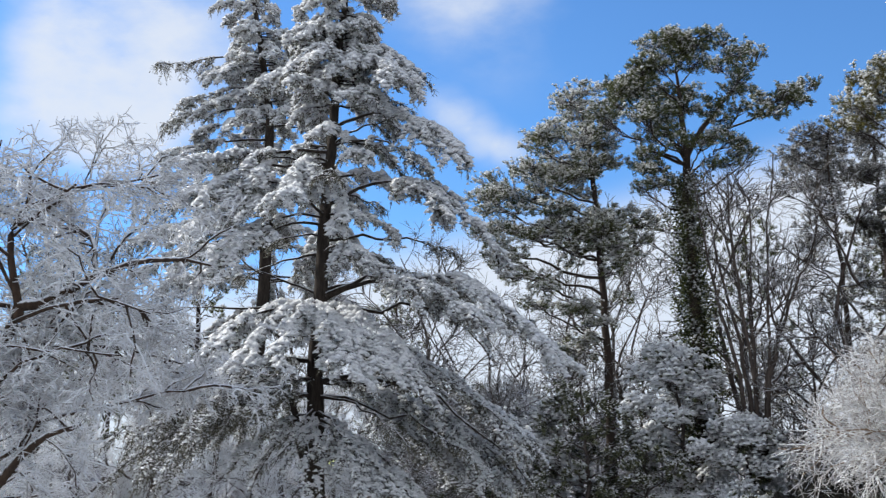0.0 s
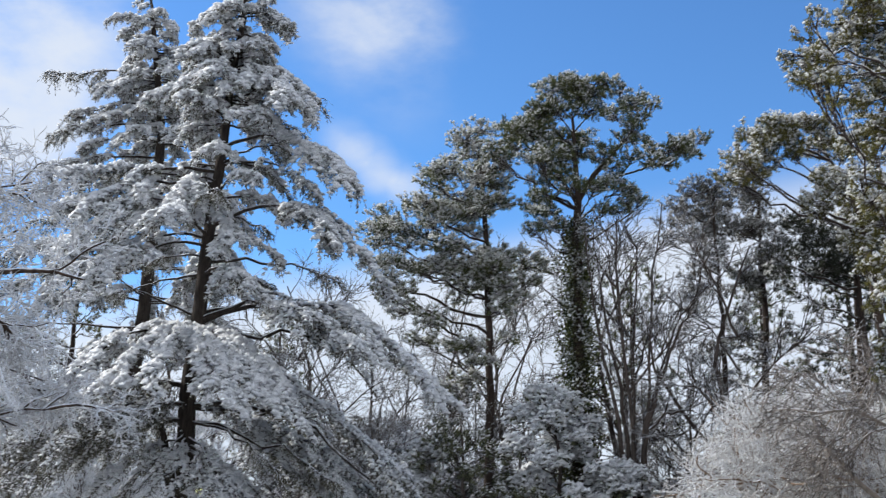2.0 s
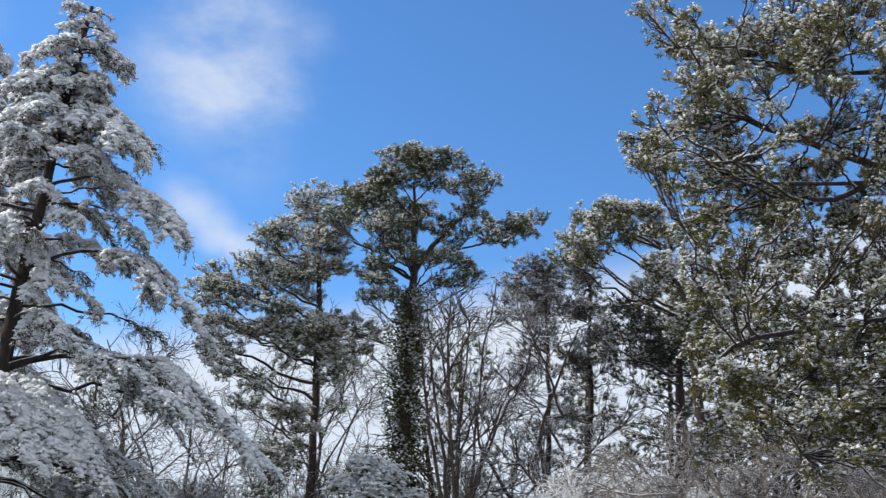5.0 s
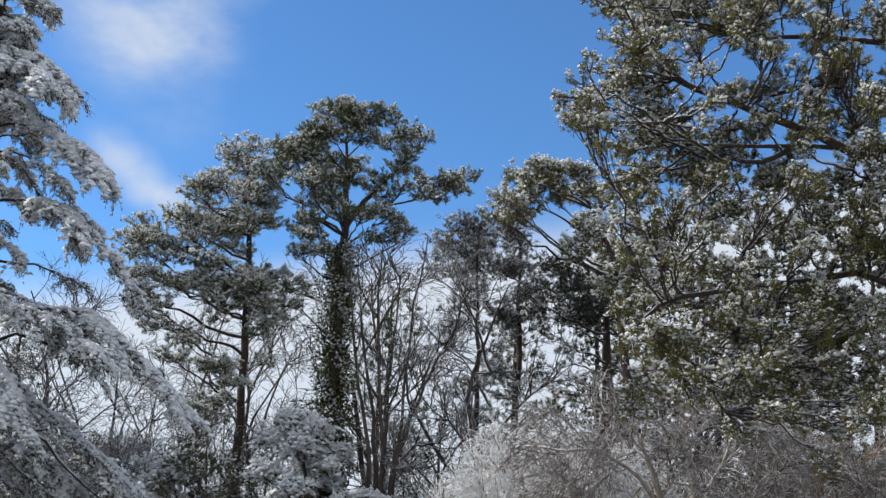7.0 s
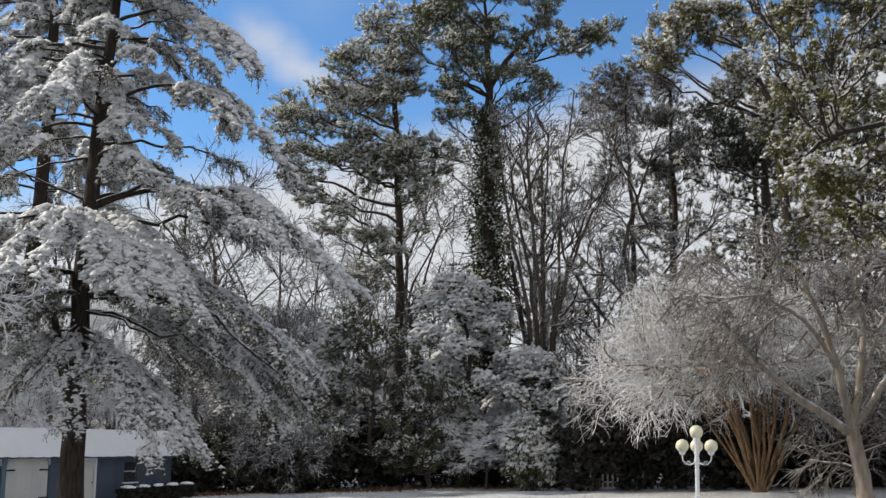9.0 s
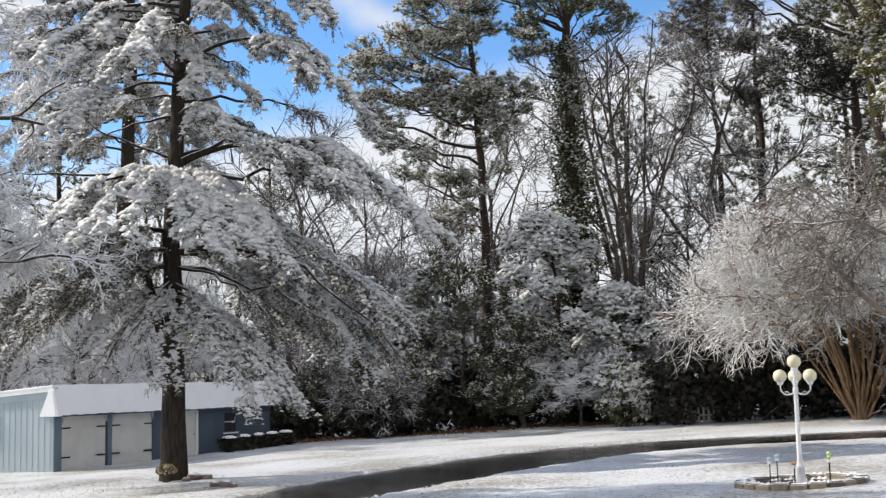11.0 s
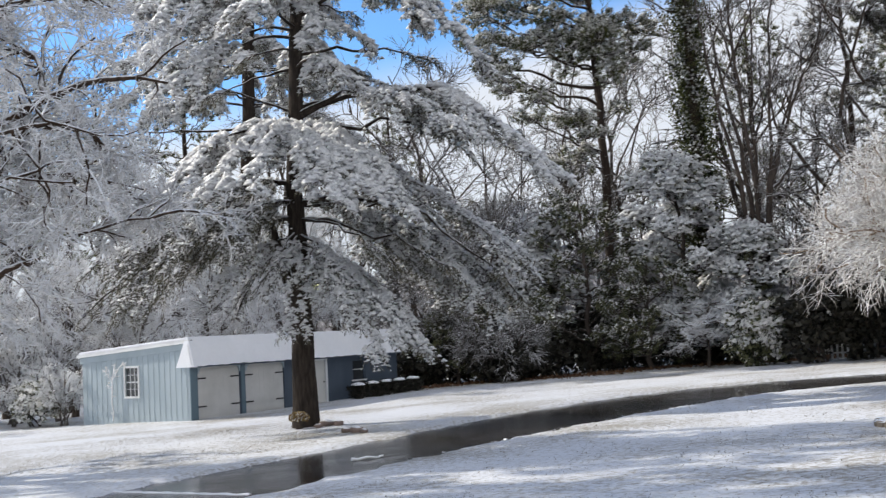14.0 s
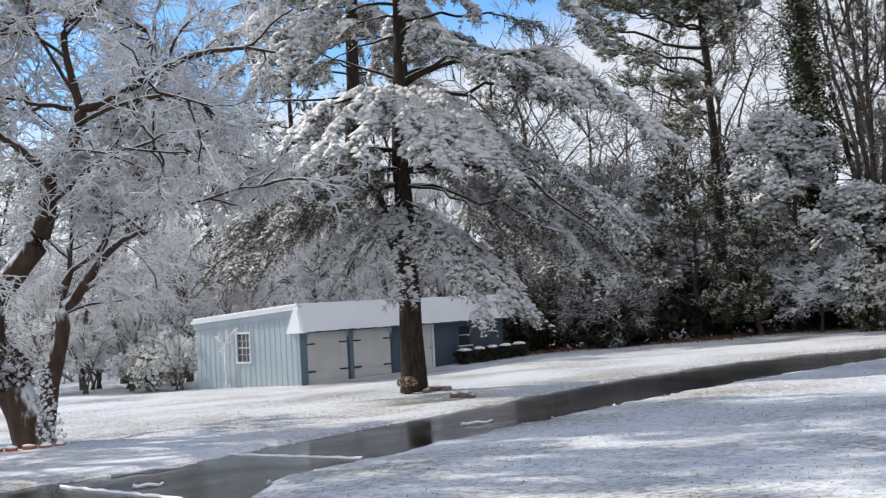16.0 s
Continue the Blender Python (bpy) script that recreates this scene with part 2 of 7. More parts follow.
def part(name, data, mat, parent, label="", smooth=False):
    """Links a Buf, bmesh or mesh as one part under parent."""
    if isinstance(data, Buf):
        if not data.n:
            return None
        data = data.mesh(name, mat, smooth)
    elif isinstance(data, bmesh.types.BMesh):
        me = bpy.data.meshes.new(name)
        data.to_mesh(me)
        data.free()
        me.materials.append(mat)
        if smooth:
            me.polygons.foreach_set("use_smooth", np.ones(len(me.polygons), bool))
        data = me
    ob = new(name, data)
    if parent is not None:
        ob.parent = parent
    return tagged(ob, label)


def snow_stuff(ob):
    if ob is not None:
        tagged(ob, kind="stuff")


def thing(name, m, label, category, group="", kind=""):
    ob = new(name)
    ob.matrix_world = m
    ob.empty_display_size = 0.3
    return tagged(ob, label, category, group, kind)


def rand_dirs(n):
    return unit(rng.normal(size=(n, 3)))


def sideways(d):
    return unit(np.cross(d, rand_dirs(len(d))))


def sample(pts, which, s):
    """points and tangents at fraction s of lines pts[which]"""
    k = pts.shape[1] - 1
    x = np.clip(s * k, 0, k - 1e-6)
    i = x.astype(int)
    fr = (x - i)[:, None]
    a, b = pts[which, i], pts[which, i + 1]
    return a + (b - a) * fr, unit(b - a)


def arcs(p, heading, length, rise, sag, k=7, wob=0.03):
    """lines from p along the level heading, rising first and sagging towards the tip"""
    s = np.linspace(0, 1, k)[None, :]
    h = np.stack([np.cos(heading), np.sin(heading), np.zeros_like(heading)], -1)
    pts = p[:, None] + h[:, None] * (length[:, None] * s)[..., None]
    pts[..., 2] += (length * rise)[:, None] * s - (length * sag)[:, None] * s ** 2.1
    pts += rng.normal(size=pts.shape) * (length[:, None, None] * wob) * (s * (1.2 - s) * 2)[..., None]
    return pts


def grow(p, d, length, k=4, wob=0.25, lift=0.0):
    """wandering lines from p along d; lift bends them up or down"""
    pts = [p]
    d = unit(d)
    for _ in range(k - 1):
        d = unit(d + rng.normal(size=d.shape) * wob + np.array([0, 0, 1.0]) * (lift if np.ndim(lift) == 0 else lift[:, None]))
        pts.append(pts[-1] + d * (length / (k - 1))[:, None])
    return np.stack(pts, 1)


def taper(r0, r1, k):
    return r0[:, None] + (r1 - r0)[:, None] * np.linspace(0, 1, k)[None, :]


def fork(pts, count, lo, hi, angle, flat=0.0, lean=0.0):
    """starts and directions of side shoots along lines; lean turns them to +y"""
    which = np.repeat(np.arange(len(pts)), count)
    s = rng.uniform(lo, hi, len(which))
    p, t = sample(pts, which, s)
    out = sideways(t)
    out[:, 2] *= 1 - flat
    out[:, 1] += lean
    a = np.radians(rng.normal(angle, 12, len(which)))[:, None]
    return p, unit(t * np.cos(a) + unit(out) * np.sin(a)), which, s


def line(points, r0, r1, k=14, wob=0.0, flare=0.0):
    """one smooth line through a few points, with radii"""
    q = np.array(points, float)
    s = np.linspace(0, len(q) - 1, k)
    i = np.minimum(s.astype(int), len(q) - 2)
    f = (s - i)[:, None]
    f = f * f * (3 - 2 * f) * 0.35 + f * 0.65
    pts = q[i] + (q[i + 1] - q[i]) * f
    pts[1:-1] += rng.normal(size=(k - 2, 3)) * wob
    x = np.linspace(0, 1, k)
    return pts[None], ((r0 + (r1 - r0) * x) * (1 + flare * np.exp(-x * 18)))[None]


# ---- conifers ----
LUMP = np.array([(1, 0, -0.4), (-0.5, 0.87, -0.4), (-0.5, -0.87, -0.4), (0, 0, 0.9)], float)
LUMP_F = np.array([(0, 1, 3), (1, 2, 3), (2, 0, 3), (2, 1, 0)])
UP = np.array([0, 0, 1.0])


def clots(snow, c, size, flat=0.75):
    """small uneven lumps of snow"""
    n = len(c)
    if not n:
        return
    turn = rng.uniform(0, 2 * np.pi, n)
    o = np.broadcast_to(LUMP, (n, 4, 3)) * rng.uniform(0.75, 1.45, (n, 4, 1))
    x = o[..., 0] * np.cos(turn)[:, None] - o[..., 1] * np.sin(turn)[:, None]
    y = o[..., 0] * np.sin(turn)[:, None] + o[..., 1] * np.cos(turn)[:, None]
    v = np.stack([x, y, o[..., 2] * flat], -1) * np.broadcast_to(size, n)[:, None, None] + c[:, None]
    snow.v.append(v.reshape(-1, 3))
    snow.t.append((np.arange(n)[:, None, None] * 4 + LUMP_F).reshape(-1, 3) + snow.n)
    snow.n += n * 4


def cedar(name, base, spine, radius, limbs, label, leaf=1.0, density=12.0):
    """A cedar with drooping pads of foliage under snow.
    limbs: (height, heading, length, rise, sag, load of snow, where the pad begins, half width of the pad)"""
    root = thing(name, Matrix.Translation(base), label, "tree", "cedars")
    bark, boughs, needles, snow = Buf(), Buf(), Buf(), Buf()
    pts, rad = line(spine, radius, 0.06, 20, 0.03, 0.22)
    bark.tubes(pts, rad, 12)
    zs = pts[0, :, 2]
    z, az, ln, rise, sag, load, pad, wide = np.array(limbs, float).T
    start = np.stack([np.interp(z, zs, pts[0, :, i]) for i in range(3)], -1)
    lp = arcs(start, np.radians(az), ln, rise, sag, 11, 0.02)
    boughs.tubes(lp, taper(0.022 + 0.0095 * ln, np.full(len(ln), 0.012), 11), 6)
    # side limbs within each pad
    ns_ = np.where(ln * (1 - pad) > 0.9, np.clip((ln * (1 - pad) * 2.6).astype(int), 3, 9), 0)
    ws = np.repeat(np.arange(len(ln)), ns_)
    ss = pad[ws] + (0.93 - pad[ws]) * rng.uniform(0, 1, len(ws)) ** 0.9
    sp, st = sample(lp, ws, ss)
    turn = rng.choice([-1, 1], len(ws)) * np.radians(rng.uniform(22, 60, len(ws)))
    sl = wide[ws] * 1.25 * rng.uniform(0.6, 1.25, len(ws)) * np.interp(ss, [0, 0.5, 1], [0.9, 1.0, 0.6])
    side = arcs(sp, np.arctan2(st[:, 1], st[:, 0]) + turn, sl, st[:, 2] * 0.8 + rng.uniform(-0.05, 0.15, len(ws)), rng.uniform(0.3, 0.7, len(ws)), 11, 0.03)
    boughs.tubes(side[:, ::2], taper(np.full(len(ws), 0.02), np.full(len(ws), 0.008), 6), 4)
    lp = np.concatenate([lp, side])
    ln, pad, wide, load = np.concatenate([ln, sl]), np.concatenate([pad, np.full(len(ws), 0.12)]), np.concatenate([wide * 0.5, wide[ws] * 0.46]), np.concatenate([load, load[ws] * rng.uniform(0.85, 1.1, len(ws))])
    # flat fans of fingers along the outer part of each limb
    cnt = np.maximum((ln * (1 - pad) * density * np.where(load > 0.95, 1.15, np.where(load < 0.7, 0.75, 1.0))).astype(int), 6)
    w = np.repeat(np.arange(len(ln)), cnt)
    s = pad[w] + (1 - pad[w]) * rng.uniform(0.0, 1.0, len(w))
    s[np.cumsum(cnt) - 1] = 0.99
    p, t = sample(lp, w, np.clip(s, 0.05, 0.995))
    sgn = rng.choice([-1, 1], len(w))
    head = np.arctan2(t[:, 1], t[:, 0]) + sgn * np.radians(rng.uniform(12, 78, len(w)) * (1.15 - 0.6 * s))
    along = (s - pad[w]) / (1 - pad[w])
    fl = wide[w] * np.interp(along, [0, 0.15, 0.6, 0.9, 1.0], [0.45, 0.9, 1.1, 0.8, 0.5]) * rng.uniform(0.5, 1.35, len(w))
    fp = arcs(p, head, fl, rng.uniform(-0.1, 0.25, len(w)) + t[:, 2] * 0.7, rng.uniform(0.3, 1.1, len(w)), 6, 0.05)
    boughs.tubes(fp, taper(np.full(len(fl), 0.013), np.full(len(fl), 0.006), 6), 3)
    ld = load[w]
    # twiglets to both sides of each finger, drooping; needles along them
    nt_w = np.maximum((fl * 21 / leaf).astype(int), 4)
    w2 = np.repeat(np.arange(len(fl)), nt_w)
    q, tq = sample(fp, w2, rng.uniform(0.05, 1.0, len(w2)))
    lat = unit(np.cross(tq, UP) + 1e-6) * rng.choice([-1, 1], (len(w2), 1))
    light = ld[w2] < 0.5
    hang = np.where(rng.uniform(size=len(w2)) < np.where(light, 0.55, 0.3), rng.uniform(0.8, 2.2, len(w2)), rng.uniform(0.1, 0.5, len(w2)))
    d = unit(tq * rng.uniform(0.4, 1.1, (len(w2), 1)) + lat * rng.uniform(0.3, 1.0, (len(w2), 1)) - UP * hang[:, None] + rng.normal(size=q.shape) * 0.15)
    tl = rng.uniform(0.09, 0.24, len(w2)) * leaf * np.where(light, 1.4, 1.0)
    needles.spikes(q, d, sideways(d), tl * 1.05, 0.016 * leaf)
    w3 = np.repeat(np.arange(len(w2)), 3)
    f3 = rng.uniform(0.05, 0.95, len(w3))[:, None]
    d3 = unit(d[w3] * 0.7 + rng.normal(size=(len(w3), 3)) * 0.6 - UP * np.interp(ld[w2][w3], [0.4, 1.0], [0.2, 1.1])[:, None])
    needles.spikes(q[w3] + d[w3] * tl[w3][:, None] * f3, d3, sideways(d3), rng.uniform(0.06, 0.14, len(w3)) * leaf, rng.uniform(0.016, 0.03, len(w3)) * leaf)
    # snow: lumps along the fingers and the twiglets
    lumpy = 0.8 + 0.45 * np.sin(fp[:, 0, 0] * 3.1 + fp[:, 0, 2] * 2.3) * np.sin(fp[:, 0, 1] * 2.7 + 1.0)
    cs = (fl * 30 / leaf ** 1.3 * np.interp(ld, [0.15, 0.5, 1.0, 1.3], [0.12, 0.6, 1.3, 1.6]) * lumpy).astype(int) + (ld > 0.5)
    ws = np.repeat(np.arange(len(fl)), cs)
    q2, t2 = sample(fp, ws, rng.uniform(0.0, 1.0, len(ws)) ** 0.9)
    l2 = unit(np.cross(t2, UP) + 1e-6)
    size = rng.uniform(0.03, 0.085, len(ws)) * leaf ** 0.85 * np.interp(ld[ws], [0.2, 0.6, 1.0, 1.3], [0.6, 1.0, 1.5, 1.8])
    clots(snow, q2 + l2 * rng.normal(size=(len(ws), 1)) * 0.065 * leaf + UP * (size * 0.6 + 0.02 * leaf)[:, None], size, 0.6)
    keep = np.flatnonzero(rng.uniform(size=len(w2)) < np.interp(ld[w2], [0.15, 0.5, 1.0], [0.10, 0.36, 0.9]))
    clots(snow, q[keep] + d[keep] * tl[keep][:, None] * rng.uniform(0.15, 1.0, (len(keep), 1)) + UP * 0.02, rng.uniform(0.024, 0.06, len(keep)) * leaf ** 0.85 * np.interp(ld[w2][keep], [0.5, 1.0], [0.8, 1.2]), 0.8)
    rimed = np.flatnonzero(rng.uniform(size=len(w2)) < np.interp(ld[w2], [0.15, 0.5, 1.0], [0.25, 0.5, 0.35]))
    snow.spikes(q[rimed] + UP * 0.01, d[rimed], sideways(d[rimed]), tl[rimed], 0.018 * leaf)
    part("trunk", bark, M_BARK, root, smooth=True)
    part("limb_framework", boughs, M_BARK, root, smooth=True)
    part("foliage", needles, M_CEDAR, root, "grey-green drooping needles")
    snow_stuff(part("snow_cover", snow, M_SNOW, root, "white snow on the sprays", smooth=True))
    return root


def pads(rows, load=0.8):
    """adds load, start and width of the pad to plain limbs"""
    out = []
    for i, (z, az, ln, rise, sag) in enumerate(rows):
        v = (i * 0.618) % 1
        out.append((z, az, ln, rise, sag, load * (0.6 + 0.7 * v), 0.42 if ln > 3 else 0.25, 0.35 + 0.13 * min(ln, 4.5)))
    return out


def brushes(needles, snow, p, d, shoot, needle, width, per, snowy, clot, rime=0.2, knobs=3):
    """bottle-brush shoots of needles from p along d, with knobs of snow on their upper ends"""
    n = len(p)
    w = np.repeat(np.arange(n), per)
    f = rng.uniform(0.1, 1.0, len(w))
    sh = shoot * rng.uniform(0.6, 1.3, n)
    dd = unit(d[w] * rng.uniform(0.35, 1.0, (len(w), 1)) + rand_dirs(len(w)) * 0.75)
    q = p[w] + d[w] * (sh[w] * f)[:, None]
    le = needle * rng.uniform(0.6, 1.15, len(w))
    white = rng.uniform(size=len(w)) < rime * np.clip(snowy, 0, 1)[w] * (dd[:, 2] > -0.2)
    sd = sideways(dd)
    needles.spikes(q[~white], dd[~white], sd[~white], le[~white], width)
    snow.spikes(q[white], dd[white], sd[white], le[white] * 0.9, width)
    k = np.flatnonzero(rng.uniform(size=n) < snowy)
    wk = np.repeat(k, knobs)
    sz = clot * rng.uniform(0.5, 1.2, len(wk))
    c = p[wk] + d[wk] * (sh[wk] * rng.uniform(0.5, 1.15, len(wk)))[:, None] + rng.normal(size=(len(wk), 3)) * clot * 0.8 + UP * needle * 0.3
    clots(snow, c, sz, 0.65)


def lobed_tree(name, base, spine, radius, lobes, label, needle_mat=None, tip=0.04, shoots=150, shoot=0.20, needle=0.13, width=0.026, per=12, snowy=0.5, clot=0.07, squash=0.6, spread=0.4,
               drop=0.42, bark_mat=None, leafy=False, ivy=0.0, category="tree", group="pines", limb_r=0.012, forks=(), rime=0.2, extra=0, inward=0, fat=0.95, knobs=3, streaks=0.0):
    """An evergreen whose limbs end in rounded lobes of foliage. lobes: (x, y, height, radius) from the foot"""
    root = thing(name, Matrix.Translation(base), label, category, group)
    bark, boughs, needles, snow = Buf(), Buf(), Buf(), Buf()
    pts, rad = line(spine, radius, tip, 18, 0.05, 0.35)
    bark.tubes(pts, rad, 10)
    for points, r0, r1 in forks:
        bark.tubes(*line(points, r0, r1, 12, 0.04), 8)
    zs = pts[0, :, 2]
    L = np.array(lobes, float)
    first, more = len(L), [L]
    if extra:       # smaller lobes between the large ones
        near = np.argsort(np.linalg.norm(L[:, None, :3] - L[None, :, :3], axis=2), 1)
        i = np.arange(extra) % len(L)
        other = L[near[i, 1 + rng.integers(0, min(4, len(L) - 1), extra)]]
        more.append((L[i] + other) / 2 + np.concatenate([rng.normal(size=(extra, 3)) * 0.15, np.zeros((extra, 1))], 1))
    if inward:      # and along the limbs towards the trunk
        i = rng.integers(0, len(L), inward)
        f = rng.uniform(0.35, 0.85, (inward, 1))
        more.append(L[i] * np.concatenate([f, f, np.ones((inward, 2))], 1) + np.concatenate([rng.normal(size=(inward, 3)) * 0.5, np.zeros((inward, 1))], 1))
    L = np.concatenate(more) * np.array([1, 1, 1, fat])
    c, r = L[:, :3], L[:, 3]
    wood = np.concatenate([pts[0, 2:]] + [sample(line(points, r0, r1, 12)[0], np.zeros(30, int), np.linspace(0.15, 1, 30))[0] for points, r0, r1 in forks])
    wood = np.concatenate([wood, (wood[:-1] + wood[1:]) / 2])
    gap = c[:first, None] - wood[None]
    reach = np.hypot(gap[..., 0], gap[..., 1])
    cost = reach + np.abs(gap[..., 2] - drop * reach - 0.3) * 1.5
    best = np.argmin(cost * rng.uniform(0.9, 1.1, cost.shape), 1)

    def limb_lines(p0, c):
        span = np.linalg.norm(c - p0, axis=1)
        mid = p0 + (c - p0) * np.array([0.6, 0.6, 0.32]) + rng.normal(size=c.shape) * 0.06 * span[:, None]
        u = np.linspace(0, 1, 10)[None, :, None]
        out = p0[:, None] * (1 - u) ** 2 + mid[:, None] * 2 * u * (1 - u) + c[:, None] * u ** 2
        out[:, 1:-1] += rng.normal(size=out[:, 1:-1].shape) * 0.018 * span[:, None, None]
        boughs.tubes(out, taper(0.022 + limb_r * span, np.full(len(c), 0.02), 10), 6)
        return out

    lp = limb_lines(wood[best], c[:first])
    if len(c) > first:
        start = np.concatenate([wood, lp[:, 4:8].reshape(-1, 3)])
        gap = c[first:, None] - start[None]
        q0 = start[np.argmin(np.linalg.norm(gap, axis=2) + np.maximum(-gap[..., 2], 0) * 1.5 + rng.uniform(0, 0.3, gap.shape[:2]), 1)]
        lp = np.concatenate([lp, limb_lines(q0, c[first:])])
    # branchlets that fan out into each lobe
    nb = np.maximum((shoots * 0.2 * (r / r.mean()) ** 1.6).astype(int), 8)
    w = np.repeat(np.arange(len(c)), nb)
    q, _ = sample(lp, w, 1 - spread * rng.uniform(0.0, 1.0, len(w)) ** 1.3)
    o = rand_dirs(len(w))
    o[:, 2] = o[:, 2] * squash + 0.05
    bump = 1 + 0.28 * np.sin(o[:, 0] * 5 + w * 1.7) * np.sin(o[:, 1] * 5 + w * 2.3)
    e = c[w] + o * (r[w] * bump * rng.uniform(0.35, 1.0, len(w)) ** 0.5)[:, None]
    bp = np.stack([q, q + (e - q) * np.array([0.55, 0.55, 0.4]) + rng.normal(size=e.shape) * 0.05, e], 1)
    boughs.tubes(bp, taper(np.full(len(w), 0.018), np.full(len(w), 0.007), 3), 3)
    ns = 6
    w2 = np.repeat(np.arange(len(w)), ns)
    g, tg = sample(bp, w2, rng.uniform(0.72, 1.0, len(w2)))
    d = unit(tg * 0.7 + rand_dirs(len(w2)) * 0.7 + UP * 0.45)
    h = (g[:, 2] - c[w][w2][:, 2]) / r[w][w2]
    sn = np.clip(snowy * (0.7 + 1.5 * h) + 0.25 * np.sin(g[:, 0] * 2.1 + g[:, 2] * 1.7) * np.sin(g[:, 1] * 1.9), 0, 1) if snowy > 0.02 else np.zeros(len(g))
    if leafy:
        ww = np.repeat(np.arange(len(g)), per)
        dd = unit(d[ww] * 0.5 + rand_dirs(len(ww)) * 0.8)
        needles.leaves(g[ww] + d[ww] * (shoot * rng.uniform(0, 1, len(ww)))[:, None], dd, sideways(dd), needle * rng.uniform(0.6, 1.2, len(ww)), needle * rng.uniform(0.3, 0.55, len(ww)))
        k = np.repeat(np.flatnonzero(rng.uniform(size=len(g)) < sn), 5)
        clots(snow, g[k] + d[k] * (shoot * rng.uniform(0.2, 1.0, len(k)))[:, None] + rng.normal(size=(len(k), 3)) * clot * 1.1 + UP * needle * 0.4, clot * rng.uniform(0.4, 1.3, len(k)), 0.6)
    else:
        brushes(needles, snow, g, d, shoot, needle, width, per, sn, clot, rime, knobs)
    if streaks:
        top = np.flatnonzero((o[:, 2] > -0.05) & (rng.uniform(size=len(w)) < streaks))
        ks = np.repeat(top, 9)
        sp, st = sample(bp, ks, rng.uniform(0.5, 1.0, len(ks)))
        across = unit(np.cross(st, UP) + 1e-6) * rng.normal(size=(len(ks), 1)) * clot * 0.9
        clots(snow, sp + across + UP * (needle * 0.55 + rng.uniform(0, 0.05, (len(ks), 1))), clot * rng.uniform(0.7, 1.7, len(ks)), 0.5)
        kl = np.repeat(np.arange(len(lp)), 22)
        sp, st = sample(lp, kl, rng.uniform(0.02, 0.95, len(kl)))
        clots(snow, sp + UP * 0.05, clot * rng.uniform(0.5, 1.0, len(kl)), 0.6)
    part("trunk", bark, bark_mat or M_PINEBARK, root, smooth=True)
    part("limb_framework", boughs, bark_mat or M_PINEBARK, root, smooth=True)
    part("foliage", needles, needle_mat or M_PINE, root, "dark evergreen foliage")
    snow_stuff(part("snow_cover", snow, M_SNOW if leafy else M_CLOT, root, "patchy white snow on the foliage", smooth=True))
    if ivy:
        leaves = Buf()
        n = 16000
        zz = rng.uniform(1.0, ivy, n)
        a = rng.uniform(0, 2 * np.pi, n)
        r_ = np.interp(zz, zs, rad[0]) + np.abs(rng.normal(size=n)) * (0.22 + 0.26 * np.sin(zz * 1.3) ** 2 + 0.16 * np.sin(zz * 3.7 + a) ** 2)
        cc = np.stack([np.interp(zz, zs, pts[0, :, 0]) + np.cos(a) * r_, np.interp(zz, zs, pts[0, :, 1]) + np.sin(a) * r_, zz], -1)
        dd = unit(np.stack([np.cos(a), np.sin(a), rng.normal(size=n) * 0.5 - 0.3], -1))
        leaves.leaves(cc, dd, sideways(dd), rng.uniform(0.10, 0.20, n), rng.uniform(0.08, 0.15, n))
        caked = np.flatnonzero(rng.uniform(size=n) < 0.16 + 0.2 * np.sin(zz * 2.1 + a * 2))
        leaves_snow = Buf()
        clots(leaves_snow, cc[caked] + UP * 0.06, rng.uniform(0.04, 0.11, len(caked)), 0.6)
        part("ivy", leaves, M_IVY, root, "olive-green ivy climbing the trunk")
        snow_stuff(part("ivy_snow", leaves_snow, M_SNOW, root, "snow caught on the ivy", smooth=True))
    return root


